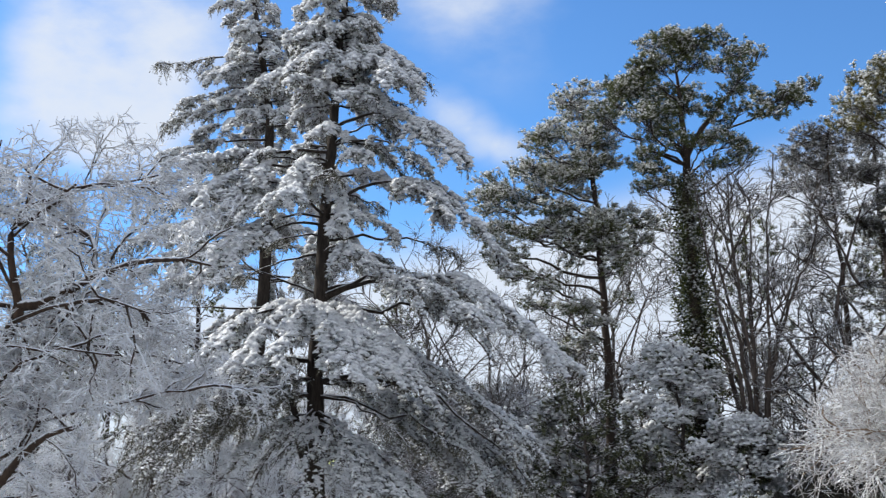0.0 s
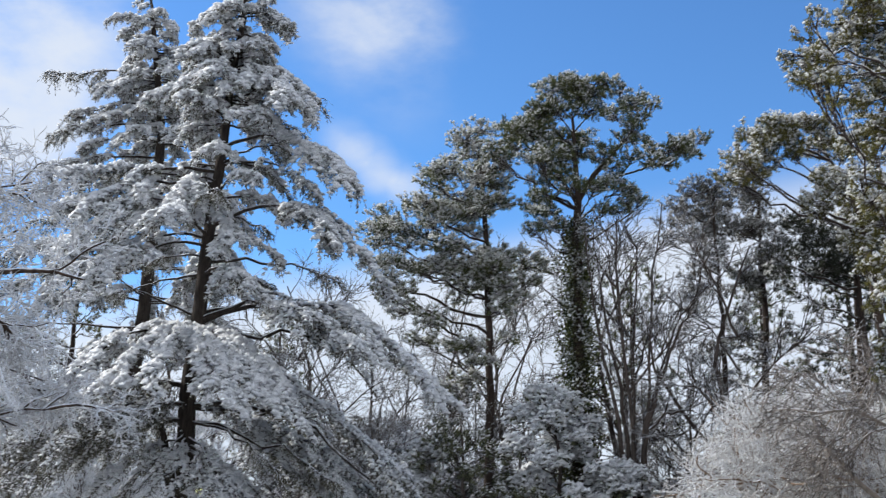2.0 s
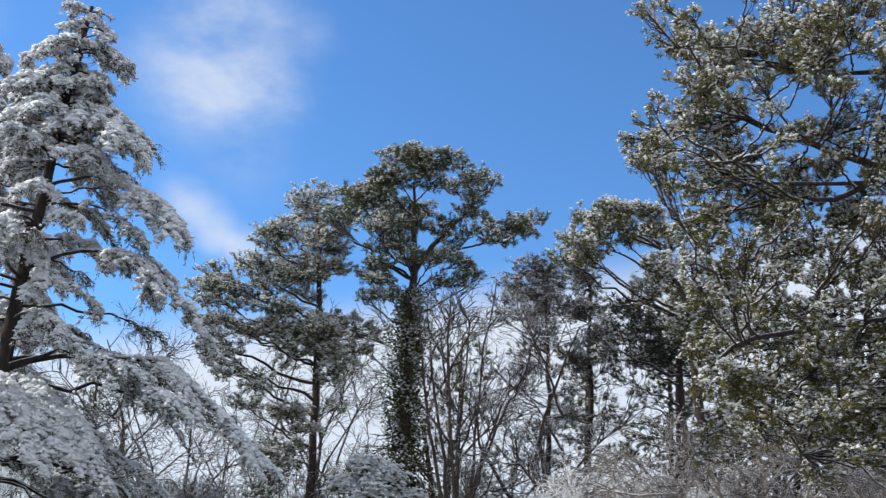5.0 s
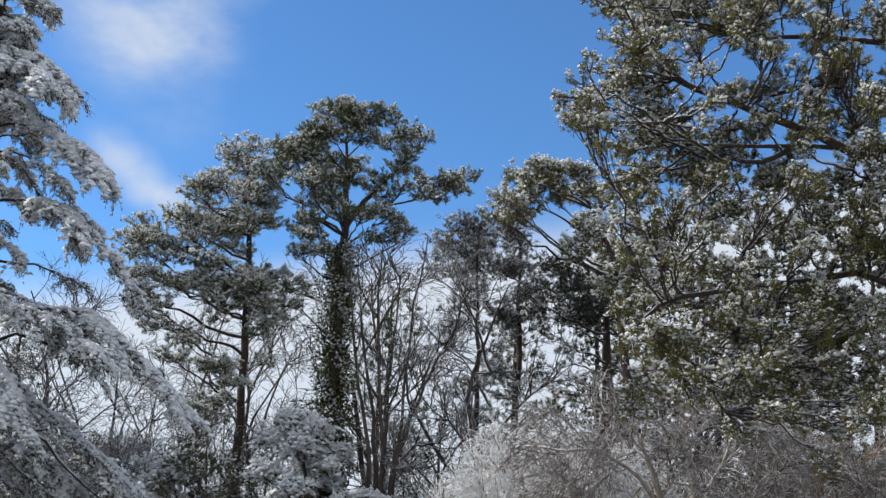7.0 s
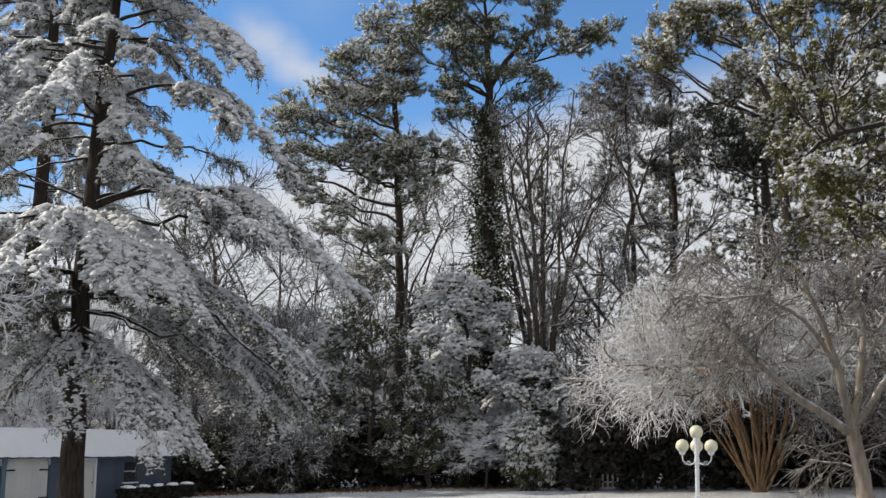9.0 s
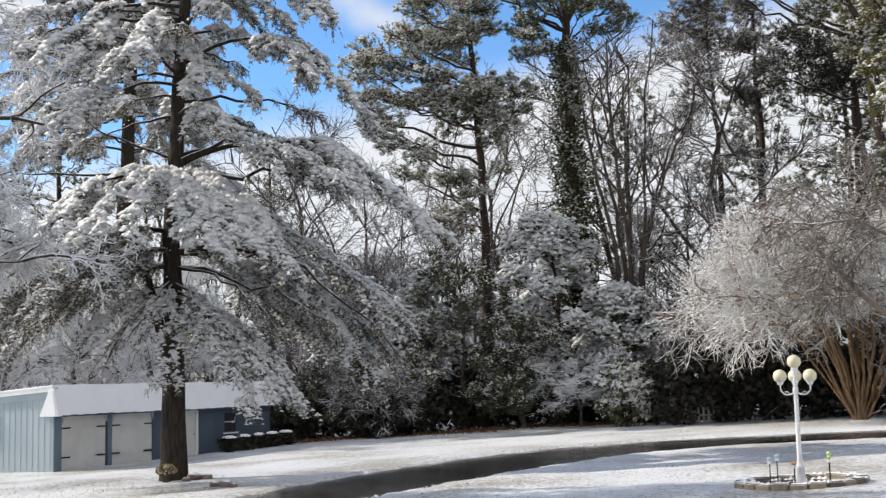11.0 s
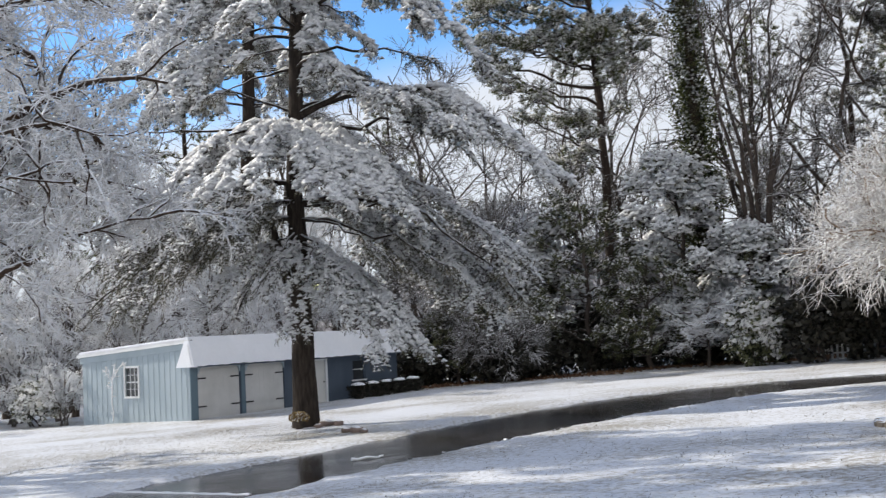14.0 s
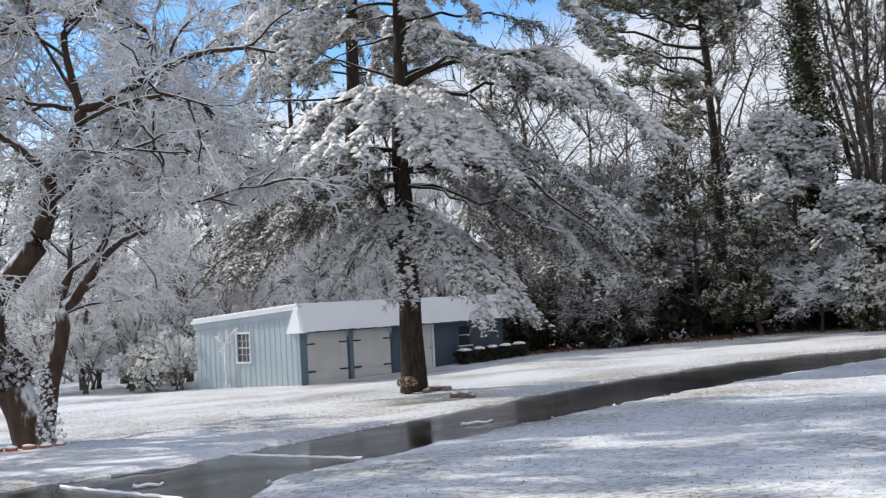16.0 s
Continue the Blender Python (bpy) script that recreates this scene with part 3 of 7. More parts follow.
def tufts(needles, snow, c, size, n, up=0.35, snowy=0.5, slim=0.22, frost=False, rime=0.8):
    """round tufts of needles or leaves with snow on their tops"""
    w = np.repeat(np.arange(len(c)), n)
    d = rand_dirs(len(w))
    d[:, 2] = d[:, 2] * 0.7 + up
    d = unit(d)
    sz = np.broadcast_to(size, len(c))[w]
    le = sz * rng.uniform(0.55, 1.1, len(w))
    p = c[w] + d * (sz * 0.15)[:, None]
    if frost:
        needles.spikes(p, d, sideways(d), le, le * slim * rng.uniform(0.7, 1.5, len(w)))
    else:
        needles.leaves(p, d, sideways(d), le, le * slim * rng.uniform(0.7, 1.5, len(w)))
    if snowy > 0:
        ns = max(int(n * (rime if snowy < 0.85 or frost else 1.3)), 3)
        lump = 0.5 + 0.5 * np.sin(c[:, 0] * 2.3 + 1.1 * np.sin(c[:, 2] * 1.9)) * np.sin(c[:, 1] * 2.1 + c[:, 2] * 1.3)
        ok = np.flatnonzero(0.55 * rng.uniform(size=len(c)) + 0.45 * lump < snowy)
        w = np.repeat(ok, ns)
        d = rand_dirs(len(w))
        d[:, 2] = d[:, 2] * 0.6
        d = unit(d)
        sz = np.broadcast_to(size, len(c))[w]
        p = c[w] + np.array([0, 0, 1.0]) * (sz * rng.uniform(0.15, 0.55, len(w)))[:, None] + d * (sz * 0.1)[:, None]
        if frost:       # rimed needle ends rather than lumps
            d = unit(d + np.array([0, 0, 0.35]))
            le = sz * rng.uniform(0.4, 0.85, len(w))
            snow.spikes(c[w] + d * (sz * 0.35)[:, None], d, sideways(d), le, le * rng.uniform(0.08, 0.17, len(w)))
        else:
            o = np.concatenate([c[w][:, :2], np.zeros((len(w), 1))], 1)
            o = unit(o + rng.normal(size=o.shape) * 0.25)
            e1 = unit(np.cross(o, np.array([0, 0, 1.0])) + rng.normal(size=o.shape) * 0.3)
            e2 = unit(o - np.array([0, 0, 0.9]) + rng.normal(size=o.shape) * 0.3)
            p = c[w] + o * (sz * 0.30)[:, None] + np.array([0, 0, 1.0]) * (sz * rng.uniform(0.1, 0.45, len(w)))[:, None] + e1 * (sz * rng.uniform(-0.4, 0.4, len(w)))[:, None] - e2 * (sz * 0.2)[:, None]
            snow.leaves(p, e2, e1, sz * rng.uniform(0.4, 0.8, len(w)), sz * rng.uniform(0.3, 0.6, len(w)))


def heaps(snow, centres, small, large):
    """rounded heaps of snow made of overlapping clots"""
    w = np.repeat(np.arange(len(centres)), 24)
    o = rand_dirs(len(w))
    o[:, 2] = np.abs(o[:, 2])
    big = rng.uniform(small, large, len(centres))[w][:, None]
    q = centres[w] + o * np.array([1.0, 1.0, 0.5]) * big - np.array([0, 0, 0.35]) * big * (1 - o[:, 2:3])
    e1 = unit(np.cross(o, np.array([0, 0, 1.0])) + rng.normal(size=o.shape) * 0.2)
    e2 = unit(np.cross(e1, o) + rng.normal(size=o.shape) * 0.2)
    h = big * rng.uniform(0.22, 0.42, (len(w), 1))
    snow.quads(np.stack([q - e1 * h, q - e2 * h * 0.8, q + e1 * h, q + e2 * h * 0.8], 1))


def whorls(z0, z1, n, length, rise, sag, seed, spread=0.25, tier=0.0):
    """random limbs between two heights; length(f) gives their reach"""
    r = np.random.default_rng(seed)
    out = []
    for i in range(n):
        f = (i + r.uniform(0, 1)) / n
        ln = length(f) * r.uniform(1 - spread, 1 + spread)
        z = z0 + (z1 - z0) * f
        if tier:
            z = z0 + round((z - z0) / tier) * tier + r.uniform(-0.2, 0.2)
        out.append((z, (i * 137.5 + r.uniform(-25, 25)) % 360, ln, rise + r.uniform(-0.1, 0.1), sag * r.uniform(0.7, 1.3)))
    return out


# ---- bare trees ----
def bare(name, m, lines, counts, lengths, radii, angles, label, mats, group="bare trees", lift=(0.05, 0.02, -0.02, -0.05), wob=0.2, sides=(8, 4, 3, 3), flat=0.0, lo=0.3, main_start=0.35, tip_k=3, floor=None, dome=None, lean=0.0):
    """A leafless tree: main lines with radii, then levels of finer and finer shoots."""
    root = thing(name, m, label, "tree", group)
    bark, twigs = Buf(), Buf()
    for pts, rad in lines:
        bark.tubes(pts, rad, sides[0])
    level = np.concatenate([np.stack([np.interp(np.linspace(0, 1, 12), np.linspace(0, 1, p.shape[1]), p[0, :, i]) for i in range(3)], -1)[None] for p, _ in lines])
    for i, (c, ln, r, a) in enumerate(zip(counts, lengths, radii, angles)):
        p, d, which, s = fork(level, c, main_start if i == 0 else lo, 1.0, a, flat, lean if i == 0 else 0.0)
        l = ln * rng.uniform(0.6, 1.3, len(p)) * (1.25 - 0.5 * s)
        k = 6 if i == 0 else 4 if i < len(counts) - 1 else tip_k
        level = grow(p, d, l, k, wob, lift[i])
        if floor is not None and i:
            level = level[level[..., 2].min(1) > floor]
        if dome is not None and i:      # (radius, height) of the rounded crown
            tips = level[:, -1]
            level = level[(np.hypot(tips[:, 0], tips[:, 1]) / dome[0]) ** 2 + (tips[:, 2] / dome[1]) ** 2 < rng.uniform(0.85, 1.1, len(level))]
        if floor is not None or dome is not None:
            p = level[:, 0]
        rr = r * rng.uniform(0.7, 1.3, len(level))
        (bark if i == 0 and len(counts) > 2 else twigs).tubes(level, taper(rr, rr * (0.55 if i < len(counts) - 1 else 0.35), k), sides[min(i + 1, 3)])
    part("trunk", bark, mats[0], root, smooth=True)
    part("crown", twigs, mats[1], root, "fine bare twigs coated with ice and snow")
    return root


def shrub(name, pos, size, n, leaf, mat, snowy, label, group="shrubs", stems=7, per=12, slim=0.5, lumpy=0.35, snow_from=0.45, heap=0.3):
    """A leafy evergreen shrub: stems and leaf clusters over an uneven mound."""
    root = thing(name, Matrix.Translation(pos), label, "shrub", group)
    wood, leaves, snow = Buf(), Buf(), Buf()
    size = np.array(size, float)
    d = rand_dirs(n)
    d[:, 2] = d[:, 2] * 0.75 + 0.25
    ph = rng.uniform(0, 6, 6)
    bump = 1 + lumpy * (np.sin(d[:, 0] * 4 + ph[0]) * np.sin(d[:, 1] * 5 + ph[1]) + 0.6 * np.sin(d[:, 2] * 9 + ph[2] + d[:, 0] * 6))
    c = unit(d) * size * (bump * rng.uniform(0.6, 1.0, n) ** 0.5)[:, None] * 0.5
    c[:, 2] += size[2] * 0.48
    c = c[c[:, 2] > 0.08]
    top = c[:, 2] + 0.25 * size[2] * np.sin(c[:, 0] * 3 + ph[3]) * np.sin(c[:, 1] * 3 + ph[4]) > size[2] * (snow_from if snowy > 0.9 else 0.0)
    tufts(leaves, snow, c[top], leaf * rng.uniform(0.7, 1.3, top.sum()), per, 0.15, snowy, slim)
    tufts(leaves, snow, c[~top], leaf * rng.uniform(0.7, 1.3, (~top).sum()), per, 0.15, snowy * 0.25, slim)
    if snowy > 0.9:
        up_ = c[c[:, 2] > size[2] * (snow_from + 0.05)]
        heaps(snow, up_[rng.uniform(size=len(up_)) < heap], 0.14, 0.30)
    p0 = np.stack([rng.normal(size=stems) * size[0] * 0.07, rng.normal(size=stems) * size[1] * 0.07, np.full(stems, -0.1)], -1)
    dd = unit(np.stack([rng.normal(size=stems) * 0.45, rng.normal(size=stems) * 0.45, np.ones(stems)], -1))
    st = grow(p0, dd, np.full(stems, size[2] * 0.75), 6, 0.15, 0.02)
    wood.tubes(st, taper(np.full(stems, 0.02 + size[2] * 0.012), np.full(stems, 0.012), 6), 5)
    part("woody_base", wood, M_BGBARK, root, smooth=True)
    part("foliage", leaves, mat, root)
    snow_stuff(part("snow_cover", snow, M_CLOT, root, "white snow on the leaves"))
    return root


# ---- ground and drive ----
def ground_z(x, y):
    """The lie of the land: highest by the house, falling to the garage."""
    x = 40 * np.tanh(np.asarray(x, float) / 40)
    y = np.asarray(y, float)
    y = np.maximum(np.where(y > 40, 40 + 30 * np.tanh((y - 40) / 30), y), -5)
    return 1.418 + 0.04221 * x - 0.030146 * y - 0.00020835 * x * y + 0.00022219 * y * y


def gz(x, y):
    return float(ground_z(x, y))


DRIVE = np.array([(-26, -3), (-12, 10), (-7.4, 14.4), (-5.1, 17.6), (-3.1, 21), (-0.45, 26), (2.9, 31.5), (6.5, 35.8), (10.7, 37.6), (15.5, 36.4), (24, 32.4), (42, 24)], float)
SPUR = np.array([(-5.9, 17.4), (-4.9, 14.6), (-4.4, 11), (-4.2, 2), (-4.2, -6)], float)


def off_line(x, y, line_pts):
    best = np.full(x.shape, 1e9)
    for (ax, ay), (bx, by) in zip(line_pts[:-1], line_pts[1:]):
        dx, dy = bx - ax, by - ay
        t = np.clip(((x - ax) * dx + (y - ay) * dy) / (dx * dx + dy * dy), 0, 1)
        best = np.minimum(best, np.hypot(x - ax - t * dx, y - ay - t * dy))
    return best


def smooth_line(q, k):
    s = np.linspace(0, len(q) - 1, k)
    out = np.stack([np.interp(s, np.arange(len(q)), q[:, i]) for i in (0, 1)], -1)
    for _ in range(6):
        out[1:-1] = (out[:-2] + out[1:-1] * 2 + out[2:]) / 4
    return out


drive_line = smooth_line(DRIVE, 60)


def lawn_noise(x, y):
    n = np.zeros(x.shape)
    for i, (f, a) in enumerate(((0.25, 0.03), (0.7, 0.012), (1.9, 0.008), (4.3, 0.006))):
        n += a * np.sin(f * x * 1.1 + 1.7 * i + 1.3 * np.sin(f * y * 0.8 + i)) * np.sin(f * y * 1.3 + 2.1 * i + np.sin(f * x + 2 * i))
    return n


def grid_mesh(xs, ys, zfun):
    X, Y = np.meshgrid(xs, ys)
    v = np.stack([X, Y, zfun(X, Y)], -1).reshape(-1, 3)
    nx, ny = len(xs), len(ys)
    i = (np.arange(ny - 1)[:, None] * nx + np.arange(nx - 1)[None]).ravel()
    b = Buf()
    b.v, b.f, b.n = [v], [np.stack([i, i + 1, i + 1 + nx, i + nx], -1)], len(v)
    return b


def snow_surface(X, Y):
    edge = 0.16 * np.sin(X * 2.3 + np.sin(Y * 3.1)) * np.sin(Y * 1.9 + 1) + 0.08 * np.sin(X * 6.1 + Y * 4.7)
    d = np.minimum(off_line(X, Y, drive_line) - (1.9 + 1.3 * np.clip((X + 1) / 9, 0, 1)), off_line(X, Y, SPUR) - 1.9) + edge
    dip = np.clip(0.5 - d / 0.5, 0, 1)
    return ground_z(X, Y) + lawn_noise(X, Y) * np.clip(d / 2, 0.15, 1) - 0.16 * dip * dip * (3 - 2 * dip)


far = np.geomspace(3, 2500, 16)
xs = np.concatenate([-34 - far[::-1], np.arange(-34, -14, 0.8), np.arange(-14, 26, 0.27), np.arange(26, 46, 0.8), 46 + far])
ys = np.concatenate([-6 - far[::-1], np.arange(-6, 8, 0.8), np.arange(8, 46, 0.27), np.arange(46, 90, 0.9), 90 + far])
M_LAWN = material("snowy_lawn", (0.58, 0.60, 0.64), (0.70, 0.715, 0.75), 0.6, 0.55, 0.75, fine=11, big=0.3, bumpdist=0.06)


def lawn_grass(m):
    """Grass blades and bare soil that show through thin snow, in patches."""
    nt = m.node_tree
    N, L = nt.nodes, nt.links
    p = N["Principled BSDF"]
    src = p.inputs["Base Color"].links[0].from_socket
    co = N.new("ShaderNodeTexCoord")
    fine, patch = N.new("ShaderNodeTexNoise"), N.new("ShaderNodeTexNoise")
    fine.inputs["Scale"].default_value, fine.inputs["Detail"].default_value, fine.inputs["Roughness"].default_value = 9.0, 6, 0.75
    patch.inputs["Scale"].default_value, patch.inputs["Detail"].default_value = 0.22, 3
    for n in (fine, patch):
        L.new(co.outputs["Object"], n.inputs["Vector"])
    add = N.new("ShaderNodeMath")
    add.operation = "MULTIPLY_ADD"
    L.new(patch.outputs["Fac"], add.inputs[0])
    add.inputs[1].default_value = 0.55
    L.new(fine.outputs["Fac"], add.inputs[2])
    show = N.new("ShaderNodeMapRange")
    show.interpolation_type = "SMOOTHSTEP"
    for k, v in (("From Min", 0.70), ("From Max", 0.94), ("To Max", 0.85)):
        show.inputs[k].default_value = v
    L.new(add.outputs[0], show.inputs["Value"])
    mix = N.new("ShaderNodeMix")
    mix.data_type = "RGBA"
    L.new(show.outputs[0], mix.inputs["Factor"])
    L.new(src, mix.inputs["A"])
    mix.inputs["B"].default_value = (0.20, 0.17, 0.11, 1)
    L.new(mix.outputs["Result"], p.inputs["Base Color"])


lawn_grass(M_LAWN)
tagged(part("ground", grid_mesh(xs, ys, snow_surface), M_LAWN, None, smooth=True), "lawn under thin snow with grass showing through", "lawn", kind="structure")

M_ASPHALT = material("wet_asphalt", (0.011, 0.0095, 0.0085), (0.034, 0.029, 0.026), 0.7, 0.17, 0.12, fine=120, big=0.75, spec=0.1, bumpdist=0.003, roughvar=0.45)


def strip(path, half, lift, name, mat, label):
    b = Buf()
    t = unit(np.gradient(path, axis=0))
    n = np.stack([t[:, 1], -t[:, 0]], -1)
    offs = np.linspace(-half, half, 9)
    P = path[:, None] + n[:, None] * offs[None, :, None]
    Z = ground_z(P[..., 0], P[..., 1]) + lift
    V = np.concatenate([P, Z[..., None]], -1)
    q = np.stack([V[:-1, :-1], V[:-1, 1:], V[1:, 1:], V[1:, :-1]], 2).reshape(-1, 4, 3)
    b.quads(q)
    return tagged(part(name, b, mat, None, smooth=True), label, "driveway", kind="structure")


strip(smooth_line(DRIVE, 140), 3.9, -0.075, "road", M_ASPHALT, "wet black asphalt driveway curving through the snow")
strip(smooth_line(SPUR, 40), 2.5, -0.080, "road", M_ASPHALT, "wet black asphalt spur of the driveway")


# ---- garage ----
GA = radians(56)
U, V_ = Vector((math.cos(GA), math.sin(GA), 0)), Vector((-math.sin(GA), math.cos(GA), 0))
G0 = Vector((-9.5, 45.5, gz(-9.5, 45.5) - 0.02))
GM = Matrix(((U.x, V_.x, 0, G0.x), (U.y, V_.y, 0, G0.y), (0, 0, 1, G0.z), (0, 0, 0, 1)))   # x along the doors, y into the building
GL, GW, EAVE, TOP, BACK = 13.0, 6.2, 2.05, 3.02, 2.62

M_SIDING = material("pale_blue_siding", (0.33, 0.40, 0.445), (0.43, 0.50, 0.545), 1.5, 0.6, 0.2, stretch=(1, 1, 0.3))
# front blues far darker than the siding: shade under the eave is painted in
M_DARKBLUE = material("shaded_blue_boards", (0.055, 0.075, 0.105), (0.085, 0.11, 0.145), 1.5, 0.6, 0.2, stretch=(1, 1, 0.3))
M_POSTBLUE = material("shaded_blue_posts", (0.10, 0.155, 0.195), (0.15, 0.21, 0.25), 1.5, 0.6, 0.2, stretch=(1, 1, 0.3))
M_DOORWHITE = material("weathered_white_door", (0.52, 0.52, 0.50), (0.68, 0.67, 0.65), 1.2, 0.6, 0.15)
M_TRIM = material("white_trim", (0.66, 0.67, 0.68), (0.80, 0.81, 0.82), 2, 0.5, 0.1)
M_IRON = material("black_iron", (0.01, 0.01, 0.01), (0.03, 0.03, 0.03), 4, 0.5, 0.1, metal=0.5)
M_ROOFSNOW = material("roof_snow", (0.80, 0.82, 0.86), (0.88, 0.89, 0.93), 1.0, 0.6, 0.4, fine=8, bumpdist=0.03)
M_GLASS = material("window_glass", (0.02, 0.025, 0.03), (0.05, 0.055, 0.06), 1, 0.05, 0.0, spec=0.8)


def box(bm, x0, y0, z0, x1, y1, z1, bevel=0.0):
    vs = [bm.verts.new((x, y, z)) for z in (z0, z1) for y in (y0, y1) for x in (x0, x1)]
    fs = [bm.faces.new([vs[i] for i in f]) for f in ((0, 2, 3, 1), (4, 5, 7, 6), (0, 1, 5, 4), (2, 6, 7, 3), (0, 4, 6, 2), (1, 3, 7, 5))]
    if bevel:
        bmesh.ops.bevel(bm, geom=list({e for f in fs for e in f.edges}), offset=bevel, segments=2, affect="EDGES")
    return bm


def slab(name, mat, parent, x0, y0, z0, x1, y1, z1, bevel=0.01, label=""):
    return part(name, box(bmesh.new(), x0, y0, z0, x1, y1, z1, bevel), mat, parent, label)


def prism(bm, outline, a, b, axis):
    """an outline pushed between a and b along x or y"""
    def put(u, v, w):
        return (w, u, v) if axis == "x" else (u, w, v)
    A = [bm.verts.new(put(u, v, a)) for u, v in outline]
    B = [bm.verts.new(put(u, v, b)) for u, v in outline]
    bm.faces.new(A)
    bm.faces.new(B[::-1])
    n = len(A)
    for i in range(n):
        bm.faces.new((A[i], B[i], B[(i + 1) % n], A[(i + 1) % n]))
    bmesh.ops.recalc_face_normals(bm, faces=bm.faces[:])
    return bm


garage = thing("garage", GM, "low blue board garage with two white doors and snow-covered roof", "garage")
# gable wall facing the lawn, with a window opening
WX0, WX1, WZ0, WZ1 = 2.86, 3.60, 0.95, 2.05
bm = bmesh.new()
prism(bm, [(0, -0.3), (WX0, -0.3), (WX0, TOP - (TOP - BACK) * WX0 / GW - 0.1), (0, TOP - 0.1)], 0, 0.16, "x")
prism(bm, [(WX1, -0.3), (GW, -0.3), (GW, BACK - 0.1), (WX1, TOP - (TOP - BACK) * WX1 / GW - 0.1)], 0, 0.16, "x")
prism(bm, [(WX0, -0.3), (WX1, -0.3), (WX1, WZ0), (WX0, WZ0)], 0, 0.16, "x")
prism(bm, [(WX0, WZ1), (WX1, WZ1), (WX1, TOP - (TOP - BACK) * WX1 / GW - 0.1), (WX0, TOP - (TOP - BACK) * WX0 / GW - 0.1)], 0, 0.16, "x")
gable = part("gable_wall", bm, M_SIDING, garage, "pale blue board-and-batten gable wall")
me_batten = bpy.data.meshes.new("batten")
bm = box(bmesh.new(), -0.009, -0.02, -0.25, 0, 0.02, 1.0, 0.003)
bm.to_mesh(me_batten)
bm.free()
me_batten.materials.append(M_SIDING)
for i in range(20):
    y = 0.16 + i * 0.305
    if y > GW - 0.05:
        break
    h = TOP - (TOP - BACK) * y / GW - 0.32
    spans = [(-0.25, h)] if not WX0 - 0.1 < y < WX1 + 0.1 else [(-0.25, WZ0 - 0.09), (WZ1 + 0.09, h)]
    for z0, z1 in spans:
        ob = new("batten", me_batten)
        ob.parent = gable
        ob.matrix_basis = Matrix.Translation((-0.002, y, z0 + 0.25 * (z1 - z0) / 1.25)) @ Matrix.Diagonal((1, 1, (z1 - z0) / 1.25, 1))
bm = prism(bmesh.new(), [(-0.05, TOP - 0.34), (GW + 0.1, BACK - 0.34), (GW + 0.1, BACK - 0.1), (-0.05, TOP - 0.1)], -0.05, -0.004, "x")
part("fascia", bm, M_SIDING, garage, "pale blue fascia board")
# window of the gable
window = new("window")
window.parent = garage
tagged(window, "white six-over-six sash window")
for y0, y1, z0, z1 in ((WX0 - 0.08, WX0, WZ0 - 0.08, WZ1 + 0.08), (WX1, WX1 + 0.08, WZ0 - 0.08, WZ1 + 0.08), (WX0, WX1, WZ1, WZ1 + 0.08), (WX0, WX1, WZ0 - 0.08, WZ0)):
    slab("frame", M_TRIM, window, -0.045, y0, z0, 0.05, y1, z1, 0.006)
slab("pane", M_GLASS, window, 0.05, WX0, WZ0, 0.06, WX1, WZ1, 0)
mid = (WZ0 + WZ1) / 2
slab("muntin", M_TRIM, window, 0.012, WX0, mid - 0.022, 0.049, WX1, mid + 0.022, 0.003)
for i in (1, 2):
    y = WX0 + (WX1 - WX0) * i / 3
    slab("muntin", M_TRIM, window, 0.02, y - 0.011, WZ0, 0.047, y + 0.011, mid - 0.024, 0)
    slab("muntin", M_TRIM, window, 0.02, y - 0.011, mid + 0.024, 0.047, y + 0.011, WZ1, 0)
for z in (WZ0 + (mid - WZ0) / 2, mid + (WZ1 - mid) / 2):
    for i in range(3):
        y0, y1 = WX0 + (WX1 - WX0) * i / 3 + 0.012, WX0 + (WX1 - WX0) * (i + 1) / 3 - 0.012
        slab("muntin", M_TRIM, window, 0.02, y0, z - 0.01, 0.047, y1, z + 0.01, 0)

# door front: openings between the posts
D1, D2, D3 = (0.38, 2.66), (2.94, 5.22), (6.95, 7.95)
FW = (9.7, 10.6, 0.95, 1.85)
solid = [(0.17, D1[0]), (D1[1], D2[0]), (D2[1], D3[0]), (D3[1], FW[0]), (FW[1], GL)]
for x0, x1 in solid:
    slab("front_wall", M_DARKBLUE, garage, x0, 0.0, -0.3, x1, 0.15, TOP - 0.3, 0.004, "blue front boards with shade put into their colour")
for (x0, x1), z in ((D1, 2.0), (D2, 2.0), (D3, 2.0)):
    slab("lintel", M_DARKBLUE, garage, x0, 0.004, z, x1, 0.146, TOP - 0.3, 0)
slab("front_wall", M_DARKBLUE, garage, FW[0], 0.004, -0.3, FW[1], 0.146, FW[2], 0)
slab("lintel", M_DARKBLUE, garage, FW[0], 0.004, FW[3], FW[1], 0.146, TOP - 0.3, 0)
slab("end_wall", M_DARKBLUE, garage, GL - 0.15, 0.16, -0.3, GL, GW, BACK - 0.1, 0.004)
slab("back_wall", M_SIDING, garage, 0.17, GW - 0.15, -0.3, GL - 0.16, GW, BACK - 0.1, 0.004)
slab("corner_post", M_POSTBLUE, garage, 0.0, -0.05, -0.3, 0.36, -0.003, EAVE + 0.05, 0.006, "blue corner board with shade put into its colour")
slab("post", M_POSTBLUE, garage, D1[1] + 0.03, -0.05, -0.3, D2[0] - 0.03, -0.003, EAVE + 0.05, 0.006)


